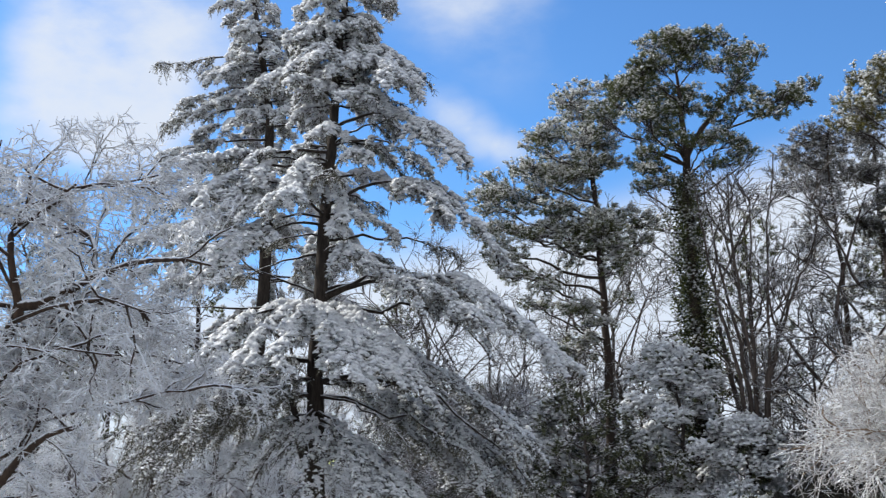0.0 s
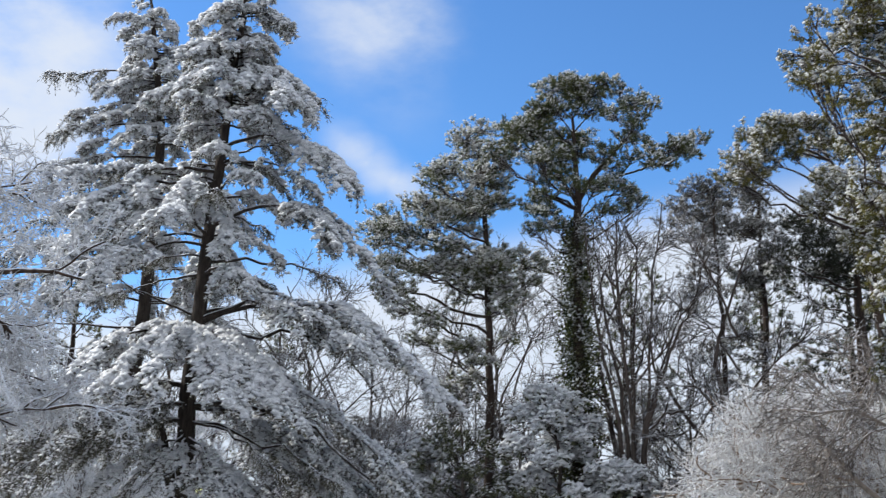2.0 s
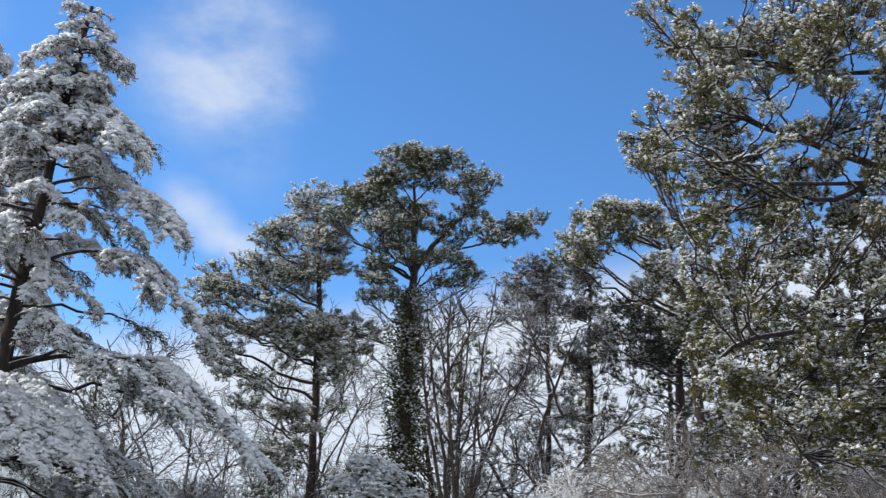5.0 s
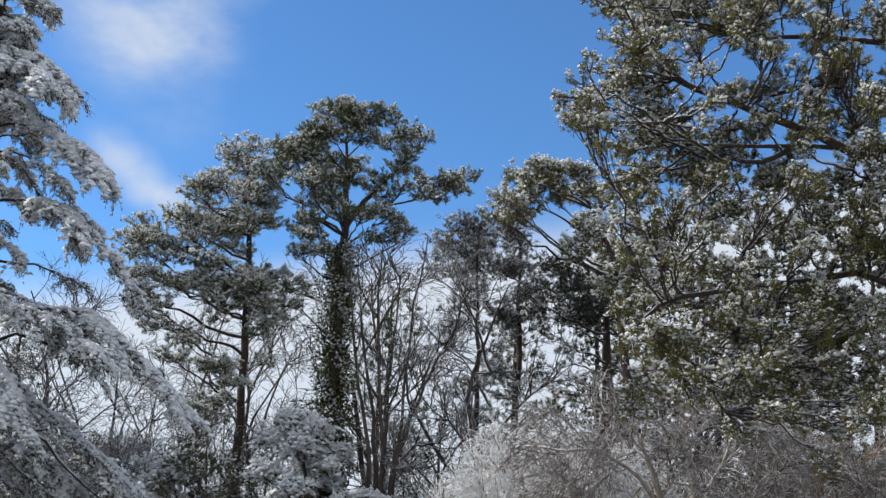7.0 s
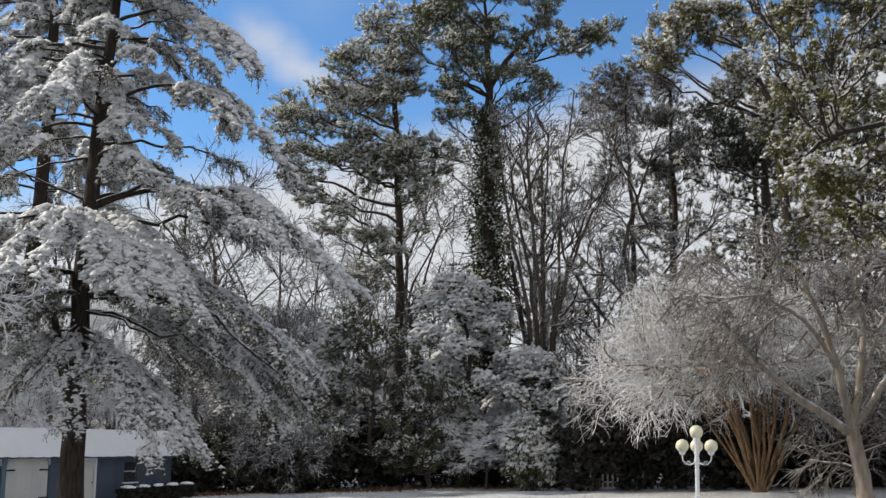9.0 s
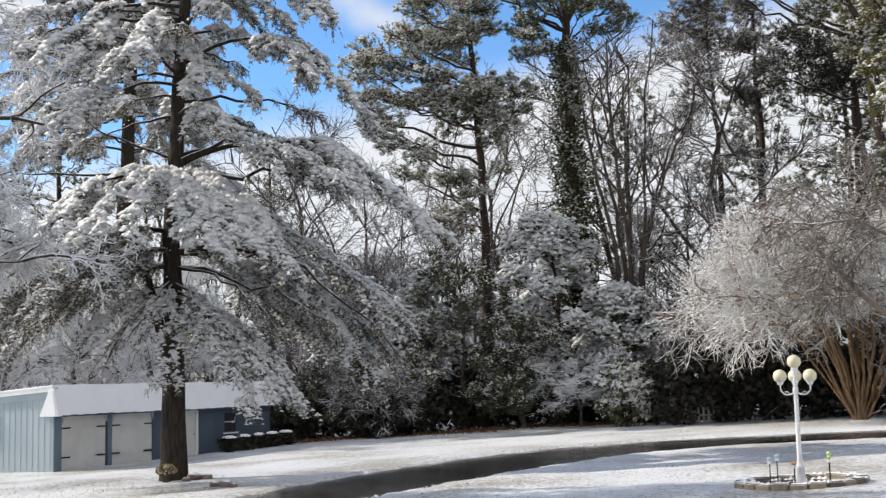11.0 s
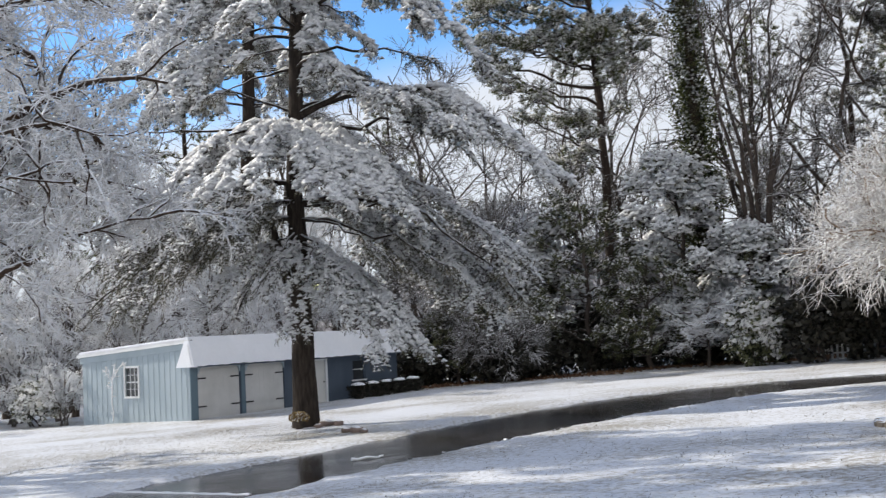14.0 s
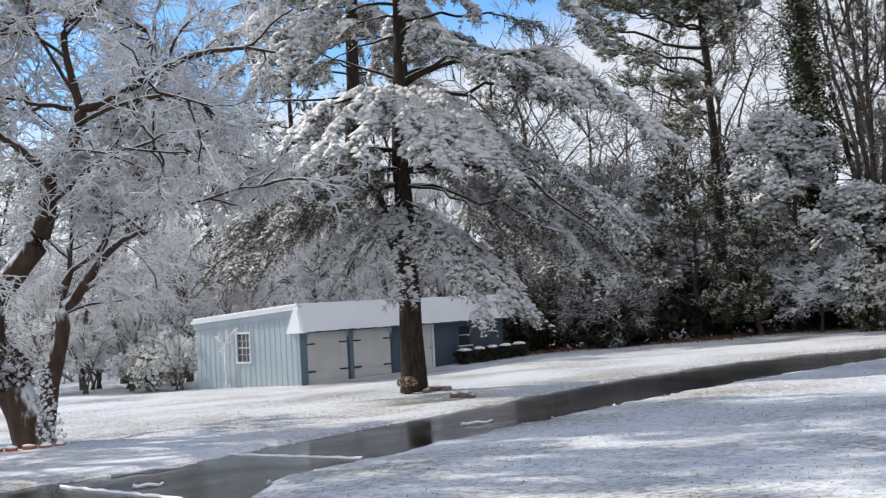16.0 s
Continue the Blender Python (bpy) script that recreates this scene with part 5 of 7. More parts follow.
# the near pine whose limbs reach in from beyond the lamp
rp = at_ground(23.2, 21.8, -0.1)
near_top = [(-12.1, 3.0, 16.5, 0.35), (-11.3, 3.7, 17.2, 0.3), (-9.3, 6.6, 18.2, 0.4), (-9.6, 6.5, 17.7, 0.25), (-9.7, 4.2, 16.8, 0.4), (-8.2, 5.6, 18.2, 0.4), (-6.9, 6.6, 19.2, 0.5), (-9.3, 5.2, 16.7, 0.4), (-8.4, 5.4, 17.1, 0.5), (-10.9, 3.9, 15.3, 0.3), (-9.0, 6.8, 17.0, 0.4),
            (-9.3, 4.6, 15.7, 0.5), (-9.2, 3.0, 15.2, 0.5), (-7.0, 5.4, 17.0, 0.5), (-10.3, 4.3, 15.0, 0.3), (-9.2, 5.6, 15.4, 0.4), (-8.2, 5.8, 15.7, 0.4), (-7.9, 4.6, 17.3, 0.4), (-7.6, 3.8, 17.4, 0.4), (-6.0, 5.0, 18.0, 0.5), (-5.9, 3.8, 17.7, 0.4), (-7.2, 3.4, 16.1, 0.4)]
near_mid = [(-11.1, 5.6, 14.8, 0.3), (-10.0, 6.2, 15.5, 0.3), (-12.4, 3.4, 13.2, 0.3), (-11.8, 3.2, 13.2, 0.4), (-9.8, 6.0, 14.8, 0.4), (-9.1, 5.8, 14.8, 0.5), (-8.1, 6.4, 15.2, 0.5), (-10.5, 6.8, 14.4, 0.4), (-10.8, 4.4, 13.2, 0.4), (-9.2, 5.6, 13.7, 0.5), (-8.3, 5.8, 14.0, 0.5), (-11.5, 3.2, 12.0, 0.3),
            (-9.9, 5.2, 12.8, 0.4), (-9.0, 5.4, 13.1, 0.4), (-7.9, 5.0, 14.3, 0.4), (-6.6, 5.8, 14.3, 0.4), (-5.5, 4.6, 15.1, 0.4), (-6.1, 5.0, 13.1, 0.4), (-6.2, 6.6, 13.3, 0.5), (-7.7, 5.4, 13.0, 0.4), (-7.9, 6.6, 13.1, 0.5), (-8.6, 6.9, 13.1, 0.5)]
near_low = [(-9.3, 6.8, 12.4, 0.5), (-8.8, 6.2, 12.0, 0.5), (-9.1, 3.8, 11.2, 0.5), (-7.0, 5.8, 12.3, 0.5), (-5.5, 6.6, 12.4, 0.6), (-5.2, 5.4, 12.5, 0.5), (-10.3, 4.8, 10.8, 0.4), (-9.7, 4.2, 10.6, 0.5), (-8.1, 5.4, 11.0, 0.5), (-6.4, 6.6, 11.4, 0.6), (-7.2, 3.8, 10.4, 0.5), (-4.8, 6.0, 11.5, 0.5),
            (-9.2, 5.8, 10.0, 0.5), (-9.3, 4.2, 9.7, 0.5), (-7.7, 5.4, 10.0, 0.5), (-7.1, 4.8, 9.9, 0.5), (-6.5, 4.2, 9.7, 0.5), (-9.0, 5.8, 8.8, 0.5), (-7.8, 6.4, 9.3, 0.5), (-7.2, 5.8, 9.1, 0.5), (-5.4, 6.6, 9.5, 0.5), (-5.3, 5.4, 9.5, 0.5), (-9.2, 5.0, 7.8, 0.5), (-7.6, 5.8, 7.9, 0.5)]
near_foot = [(-9.7, 4.7, 7.5, 0.5), (-8.4, 5.4, 7.6, 0.5), (-7.1, 6.1, 8.0, 0.5), (-5.5, 6.8, 8.1, 0.6), (-5.6, 5.0, 8.1, 0.5), (-8.8, 5.7, 6.6, 0.5), (-7.3, 6.4, 6.7, 0.5), (-5.7, 7.1, 7.1, 0.6), (-5.7, 5.3, 6.7, 0.6), (-9.5, 6.0, 8.5, 0.4), (-6.4, 6.7, 8.8, 0.6), (-8.7, 4.9, 8.2, 0.5), (-9.3, 5.6, 5.9, 0.5), (-5.8, 6.3, 5.9, 0.5)]
lobed_tree("pine_tree", rp, [(0, 0, 0), (0.1, 0, 8), (0, 0, 14), (-0.3, 0, 20), (-0.4, 0, 25)], 0.45, near_top + near_mid + near_low + near_foot, "large near pine with long crooked limbs and snowy tufts", needle_mat=M_PINELIT, shoots=85, shoot=0.14, needle=0.11, width=0.022, per=8, snowy=0.42, clot=0.055, drop=0.12, limb_r=0.004, spread=0.4, rime=0.12, streaks=0.22, extra=130, inward=280, knobs=2, fat=1.15,
           forks=[([(0, 0, 9.6), (-3.5, 2.2, 12.3), (-6.0, 4.0, 14.0), (-8.2, 5.4, 15.3)], 0.2, 0.07), ([(-5.2, 3.4, 13.4), (-6.2, 4.2, 12.8), (-7.2, 5.0, 12.9)], 0.1, 0.05), ([(0, 0, 11.0), (-3.4, 2.4, 13.0), (-7.8, 5.0, 13.3)], 0.14, 0.04), ([(0, 0, 13.0), (-3.4, 2.4, 16.0), (-7.0, 4.8, 16.6)], 0.16, 0.04), ([(0, 0, 6.6), (-4.0, 3.0, 9.8), (-8.6, 5.2, 9.0), (-9.6, 5.6, 8.0)], 0.13, 0.03)])


# ---- bare trees ----
def upright(points, r0, r1, k=12, wob=0.05):
    return line(points, r0, r1, k, wob, 0.25)


mt = at_ground(16.0, 59.4, -0.1)
vase = [
    [(-0.10, 0, 0), (-0.28, 0, 4.6), (-0.79, 0.1, 9.1), (-1.50, 0.3, 12.3), (-2.17, 0.4, 16.5), (-2.47, 0.5, 19.2)],
    [(0.00, 0.1, 0), (-0.14, 0.2, 5.1), (-0.47, 0.3, 9.7), (-1.01, 0.6, 13.2), (-1.58, 0.9, 16.5), (-1.85, 1.0, 19.8)],
    [(0.05, -0.1, 0), (0.00, -0.2, 5.1), (-0.18, -0.3, 9.7), (-0.57, -0.4, 13.2), (-1.02, -0.5, 15.9), (-0.96, -0.6, 19.7)],
    [(0.10, 0.2, 0), (0.00, 0.3, 5.1), (0.03, 0.5, 9.7), (0.35, 0.9, 15.5), (0.62, 1.1, 18.8)],
    [(0.15, -0.1, 0), (0.15, -0.2, 5.1), (0.64, -0.3, 9.7), (0.75, -0.4, 13.2), (1.02, -0.5, 17.0), (1.50, -0.7, 20.6)],
    [(0.20, 0.1, 0), (0.23, 0.1, 5.1), (0.66, 0.1, 9.1), (1.56, 0.3, 12.0), (2.76, 0.5, 14.8), (4.51, 0.7, 16.7)],
    [(0.47, -0.1, 8.2), (1.02, -0.4, 10.2), (1.85, -0.7, 12.9), (3.26, -1.0, 15.8), (3.74, -1.2, 18.8)],
    [(0.25, 0, 4.6), (0.63, -0.3, 8.5), (1.56, -0.6, 9.4), (2.89, -0.9, 9.6)],
]
stems = [upright(q, 0.16 - 0.008 * i, 0.03, 16, 0.06) for i, q in enumerate(vase)]
bare("bare_tree", Matrix.Translation(mt), stems, (6, 5, 5), (2.4, 1.3, 0.7), (0.034, 0.017, 0.011), (36, 40, 42), "leafless many-stemmed tree in front of the pines", (M_BGBARK, M_BGTWIG), lift=(0.12, 0.08, 0.02), lo=0.2, main_start=0.45)
crook = [upright([(0, 0, 0), (0.2, 0, 4.0), (-0.1, 0, 7.4), (-1.08, 0.1, 8.4), (-2.24, 0.2, 10.1), (-3.26, 0.2, 11.4), (-3.5, 0.2, 13.4)], 0.16, 0.05, 16, 0.03)]
bare("bare_tree", Matrix.Translation(at_ground(20.3, 58.9, -0.1)), crook, (7, 5, 4), (1.8, 1.0, 0.6), (0.03, 0.016, 0.011), (45, 42, 42), "crooked leafless tree leaning among the pines", (M_BGBARK, M_BGTWIG), lift=(0.1, 0.05, 0.0), lo=0.2)

# ice-coated tree beside the drive
nt_ = at_ground(-10.9, 25.6, -0.05)
nz = nt_.z
trunk_lines = [
    line([(0.12, 0, -0.1), (-0.15, 0, 0.9), (-0.55, 0, 1.5), (-0.92, 0, 2.5), (-0.82, 0, 3.2), (-0.35, 0, 3.7), (0.31, 0, 4.4), (0.48, 0.05, 5.0), (0.55, 0.1, 5.8)], 0.46, 0.17, 20, 0.01, 0.10),
    line([(0.55, 0.1, 5.8), (0.89, 0.15, 6.4), (1.23, 0.2, 6.9), (1.27, 0.2, 7.3)], 0.17, 0.13, 9, 0.01),
    line([(0.60, 0.1, 5.8), (0.26, -0.1, 6.3), (-0.24, -0.3, 6.7), (-0.98, -0.5, 7.2), (-2.2, -0.9, 7.9)], 0.13, 0.04, 10, 0.02),
    line([(1.27, 0.2, 7.3), (1.81, 0.3, 7.4), (2.84, 0.5, 8.0), (3.60, 0.6, 8.4), (4.84, 0.7, 8.5), (5.5, 0.8, 8.35)], 0.14, 0.03, 14, 0.02),
    line([(1.27, 0.2, 7.3), (1.12, 0.0, 8.2), (1.12, -0.2, 9.0), (1.39, -0.3, 9.5), (1.96, -0.4, 9.6), (2.6, -0.4, 10.0)], 0.10, 0.03, 12, 0.02),
]
crown_lines = [
    line([(2.90, 0.5, 8.0), (2.80, 0.7, 8.5), (2.69, 0.9, 9.0), (1.96, 1.1, 9.5), (1.28, 1.2, 9.9)], 0.08, 0.025, 10, 0.02),
    line([(1.12, 0.1, 7.3), (0.43, -0.3, 7.4), (-0.45, -0.7, 7.6)], 0.07, 0.025, 9, 0.02),
    line([(0.20, 0.1, 0.0), (0.40, 0.15, 1.4), (0.67, 0.2, 2.4), (0.69, 0.2, 3.0), (1.02, 0.2, 3.2), (1.54, 0.1, 3.9), (2.18, 0.0, 4.4), (2.94, -0.1, 4.6)], 0.22, 0.05, 16, 0.01),
    line([(0.69, 0.2, 3.0), (0.79, 0.4, 3.9), (0.83, 0.5, 4.8), (0.80, 0.6, 5.7)], 0.07, 0.025, 9, 0.02),
    line([(0.75, 0.2, 3.5), (0.91, 0.2, 3.8), (1.42, 0.3, 4.1), (1.82, 0.4, 4.7), (1.47, 0.5, 5.2), (1.23, 0.5, 5.6)], 0.07, 0.025, 10, 0.01),
    line([(1.82, 0.4, 4.7), (2.83, 0.6, 5.0), (4.40, 0.8, 5.4), (5.2, 0.9, 5.5)], 0.05, 0.02, 10, 0.02),
    line([(1.65, 0.45, 5.0), (1.68, 0.3, 5.6), (2.22, 0.1, 6.8), (2.69, 0.0, 7.4)], 0.05, 0.02, 10, 0.02),
    line([(1.10, -0.1, 8.4), (0.61, -0.5, 8.8), (-0.02, -0.9, 9.1)], 0.05, 0.02, 8, 0.02),
]
outer_lines = [
    line([(1.2, 0.1, 6.9), (2.4, -0.5, 7.2), (3.6, -0.9, 7.3), (4.6, -1.1, 6.9)], 0.06, 0.02, 9, 0.03),
    line([(0.89, 0.15, 6.4), (2.0, 0.6, 6.4), (3.4, 1.0, 6.5), (4.8, 1.2, 6.1)], 0.06, 0.02, 9, 0.03),
    line([(0.5, 0.1, 5.2), (1.6, -0.5, 5.9), (2.8, -0.9, 6.2), (4.0, -1.1, 6.0)], 0.05, 0.02, 9, 0.03),
    line([(1.12, -0.2, 9.0), (2.6, 0.4, 10.2), (4.2, 0.6, 10.5)], 0.05, 0.02, 9, 0.03),
    line([(1.2, 0.1, 7.6), (0.4, -0.4, 9.2), (0.9, -0.6, 11.0)], 0.05, 0.02, 9, 0.03),
    line([(-0.98, -0.5, 7.2), (-1.2, -0.3, 8.6), (-0.8, -0.2, 10.2)], 0.05, 0.02, 9, 0.03),
    line([(-0.85, 0, 2.9), (-1.6, -0.3, 4.4), (-1.8, -0.5, 6.4), (-2.4, -0.6, 8.0)], 0.16, 0.03, 12, 0.03),
]
near_lines = trunk_lines + crown_lines + outer_lines
old_tree = bare("bare_tree", Matrix.Translation(nt_), near_lines, (9, 6, 5, 3), (1.5, 0.9, 0.5, 0.28), (0.034, 0.022, 0.017, 0.0145), (52, 48, 48, 50), "old leafless tree sheathed in ice and snow beside the drive", (M_OLDBARK, M_OLDTWIG), lift=(0.02, -0.03, -0.06, -0.08), wob=0.24, main_start=0.35, flat=0.5, lean=0.9)

# the myrtles
my = at_ground(21.4, 46.2, -0.05)
stems = []
for i in range(18):
    a = i * 2.4
    r = 2.0 + 3.8 * ((i * 0.37) % 1)
    h = 9.2 * math.sqrt(1 - (r / 8.0) ** 2) + 0.5 * math.sin(i * 1.9)
    stems.append(upright([(0.13 * math.cos(a), 0.13 * math.sin(a), -0.1), (0.22 * r * math.cos(a) + 0.1, 0.22 * r * math.sin(a), 2.0), (0.5 * r * math.cos(a) - 0.4, 0.5 * r * math.sin(a), h * 0.62), (1.1 * r * math.cos(a) - 0.8, 1.1 * r * math.sin(a), h * 0.86)], 0.085, 0.03, 12, 0.05))
for i in range(6):        # low outer stems arching towards the lawn
    a = radians(150 + 18 * i)
    stems.append(upright([(0.12 * math.cos(a), 0.12 * math.sin(a), 0), (2.0 * math.cos(a), 2.0 * math.sin(a), 3.0), (4.2 * math.cos(a), 4.2 * math.sin(a), 4.8), (6.2 * math.cos(a), 6.2 * math.sin(a), 4.9)], 0.05, 0.02, 12, 0.05))
cinnamon = bare("myrtle_tree", Matrix.Translation(my), stems, (8, 7, 5, 2), (2.4, 1.5, 0.95, 0.55), (0.034, 0.021, 0.016, 0.014), (50, 45, 45, 45), "broad leafless myrtle with cinnamon stems and frosted twigs", (M_ORANGEBARK, M_DOMETWIG), group="myrtles", lift=(0.10, 0.0, -0.05, -0.08), wob=0.16, main_start=0.42, floor=1.7, dome=(8.8, 10.6))
darker = copy_thing(cinnamon, Matrix.Translation(at_ground(30.0, 42.5, -0.05)) @ Matrix.Rotation(2.0, 4, 'Z'))
tagged(darker, "broad leafless myrtle with brown twigs and little frost")
for ob in darker.children:
    if ob.name.startswith("crown"):
        ob.material_slots[0].link = "OBJECT"
        ob.material_slots[0].material = M_BROWNTWIG
my2 = at_ground(21.5, 38.4, -0.05)
pale_stems = [
    line([(0.15, 0, -0.1), (0.05, 0, 1.0), (-0.25, 0, 2.4)], 0.30, 0.24, 8, 0.01, 0.2),
    line([(-0.25, 0, 2.2), (-1.8, 0.2, 3.2), (-3.2, 0.4, 4.4), (-4.6, 0.6, 6.0)], 0.17, 0.05, 10, 0.03),
    line([(-0.25, 0, 2.4), (-0.6, 0.1, 4.4), (-1.2, 0.2, 6.4), (-2.2, 0.2, 8.4)], 0.18, 0.05, 10, 0.03),
    line([(-0.2, 0, 2.4), (0.3, 0.2, 4.2), (0.6, 0.4, 6.2), (0.2, 0.6, 8.6)], 0.17, 0.05, 10, 0.03),
]
pale_forks = [
    line([(-0.2, 0, 2.4), (0.8, -0.2, 3.8), (2.0, -0.3, 5.2), (3.4, -0.2, 6.6)], 0.15, 0.04, 10, 0.03),
    line([(-0.6, 0.1, 4.4), (-2.0, -0.4, 6.0), (-3.6, -0.6, 6.8), (-5.0, -0.6, 6.6)], 0.09, 0.03, 10, 0.03),
    line([(0.3, 0.2, 4.2), (1.6, 0.6, 6.4), (2.6, 0.8, 8.2)], 0.1, 0.03, 9, 0.03),
]
pale_lines = pale_stems + pale_forks
bare("myrtle_tree", Matrix.Translation(my2), pale_lines, (9, 7, 5, 2), (2.2, 1.4, 0.9, 0.5), (0.035, 0.022, 0.017, 0.013), (48, 44, 42, 42), "leafless myrtle with a smooth pale forked trunk", (M_PALEBARK, M_BROWNTWIG), group="myrtles", lift=(0.03, -0.06, -0.12, -0.2), wob=0.18)


# ---- woods behind ----
def wood_tree(seed, h, spread, snow_mats, label, counts=(8, 5, 3)):
    r = np.random.default_rng(seed)
    ls = [line([(0, 0, -0.2), (r.normal() * 0.2, r.normal() * 0.2, h * 0.35), (r.normal() * 0.5, r.normal() * 0.5, h * 0.7), (r.normal() * 0.7, r.normal() * 0.7, h)], 0.20, 0.03, 12, 0.05, 0.3)]
    for i in range(6):
        a, z = i * 2.4 + r.uniform(0, 1), h * (0.25 + 0.1 * i)
        ls.append(line([(0, 0, z), (0.5 * spread * math.cos(a), 0.5 * spread * math.sin(a), z + h * 0.13), (spread * math.cos(a), spread * math.sin(a), z + h * 0.22)], 0.075, 0.02, 8, 0.05))
    fine = 0.7 if counts[0] > 8 else 1.0
    return bare("bare_tree", Matrix(), ls, counts, (2.4 * fine, 1.4 * fine, 0.9 * fine), (0.04 * fine, 0.024 * fine, 0.018 * fine), (45, 42, 42), label, snow_mats, group="bare trees of the wood", lift=(0.05, 0.0, -0.04), sides=(6, 3, 3, 3), tip_k=2)


kinds = [wood_tree(s, h, w, (M_BGBARK, M_BGTWIG), "leafless woodland tree dusted with snow") for s, h, w in ((1, 13, 3.2), (2, 16, 3.6), (3, 10, 3.0), (4, 18, 3.4))]
spots = [(-27, 57), (-22, 60), (-32, 62), (-19, 66), (-14, 63), (-25, 70), (-6, 68), (-1.5, 63), (2.5, 61.5), (0.5, 70), (5, 68), (-4.5, 63), (12, 70), (18, 68), (20, 62), (-10, 72), (-30, 50), (3.5, 75), (6.5, 70), (10.5, 72), (14.5, 66), (21, 57.5), (26.5, 57), (31, 53), (18.5, 63), (17.2, 66.5), (5.5, 65.5), (7.8, 67.5), (20.5, 67), (11, 67.5), (2.0, 67)]
for i, (x, y) in enumerate(spots):
    s = 0.8 + 0.07 * ((i * 5) % 6)
    if x > -8 and y < 74:
        s *= 0.8 if x < 6 else 0.95
    mm = Matrix.Translation(at_ground(x, y, -0.1)) @ Matrix.Rotation(i * 1.7, 4, "Z") @ Matrix.Scale(s, 4)
    if i < 4:
        kinds[i].matrix_world = mm
    else:
        copy_thing(kinds[i % 4], mm)
# dense snow-laden trees close behind the garage and the cedar
white = [wood_tree(s, h, w, (M_BGBARK, M_TWIG), "dense low tree loaded with snow behind the garage", (12, 8, 5)) for s, h, w in ((11, 7.5, 2.8), (12, 9.5, 3.2))]
for i, (x, y) in enumerate(((-14.2, 55.4), (-5.5, 62.5), (-17.5, 56.5), (-11.3, 57.6), (-1.0, 61.0), (1.8, 64.5), (-22.5, 56), (-8.2, 59.8), (-9.7, 57.9), (-12.6, 58.6))):
    mm = Matrix.Translation(at_ground(x, y, -0.1)) @ Matrix.Rotation(i * 2.3, 4, "Z") @ Matrix.Scale(0.9 + 0.06 * (i % 4), 4)
    if i < 2:
        white[i].matrix_world = mm
    else:
        tree = copy_thing(white[i % 2], mm)
        if i in (4, 5):
            tagged(tree, "low leafless tree grey with frost at the edge of the wood")
            for ob in tree.children:
                if ob.name.startswith("crown"):
                    ob.material_slots[0].link = "OBJECT"
                    ob.material_slots[0].material = M_BGTWIG
# pines of the wood: low-branched, shade in the needle colour, and a snowy kind
def round_lobes(h, low, reach, n, seed):
    r = np.random.default_rng(seed)
    out = []
    for i in range(n):
        f = (i + r.uniform()) / n
        k = reach * (1.05 - 0.75 * f) * r.uniform(0.45, 1.0)
        out.append((k * math.cos(i * 2.4), k * math.sin(i * 2.4), h * (low + (0.98 - low) * f), r.uniform(0.8, 1.3)))
    return out


shade_kind = lobed_tree("pine_tree", at_ground(36, 50, -0.1), [(0, 0, 0), (0.1, 0, 9), (0, 0, 18)], 0.3, round_lobes(18, 0.15, 4.4, 40, 171), "low-branched pine behind the myrtles, shade in its needle colour", needle_mat=M_SHADEPINE, snowy=0.12, shoots=50, needle=0.2, width=0.045, drop=0.2)
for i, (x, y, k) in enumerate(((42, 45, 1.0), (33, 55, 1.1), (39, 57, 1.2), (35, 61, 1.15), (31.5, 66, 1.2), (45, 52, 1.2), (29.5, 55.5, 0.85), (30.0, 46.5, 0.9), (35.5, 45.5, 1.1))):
    copy_thing(shade_kind, Matrix.Translation(at_ground(x, y, -0.1)) @ Matrix.Rotation(i * 1.9 + 1, 4, "Z") @ Matrix.Scale(k, 4))
woodland = lobed_tree("pine_tree", at_ground(-23, 66, -0.1), [(0, 0, 0), (0.1, 0, 10), (0, 0, 19)], 0.27, round_lobes(19, 0.4, 3.6, 30, 71), "woodland pine with snowy tufts", snowy=0.5, shoots=55, needle=0.2, width=0.045, per=8, drop=0.2)
for i, (x, y, k) in enumerate(((-15, 70, 1.15), (-33, 68, 1.05), (-3, 74, 0.95), (19, 71, 1.1), (33, 70, 1.25), (-19, 61, 0.85), (27.5, 71, 1.15))):
    copy_thing(woodland, Matrix.Translation(at_ground(x, y, -0.1)) @ Matrix.Rotation(i * 2.1 + 0.6, 4, "Z") @ Matrix.Scale(k, 4))

# more, out of view beside the lawn, added for the shade that dapples it
for x, y, k in ((-22.5, 27, 1.35), (-24, 32, 1.45), (-29, 28.5, 1.4), (-25, 22.0, 1.3)):
    copy_thing(woodland, Matrix.Translation(at_ground(x, y, -0.1)) @ Matrix.Rotation(y, 4, "Z") @ Matrix.Scale(k, 4))

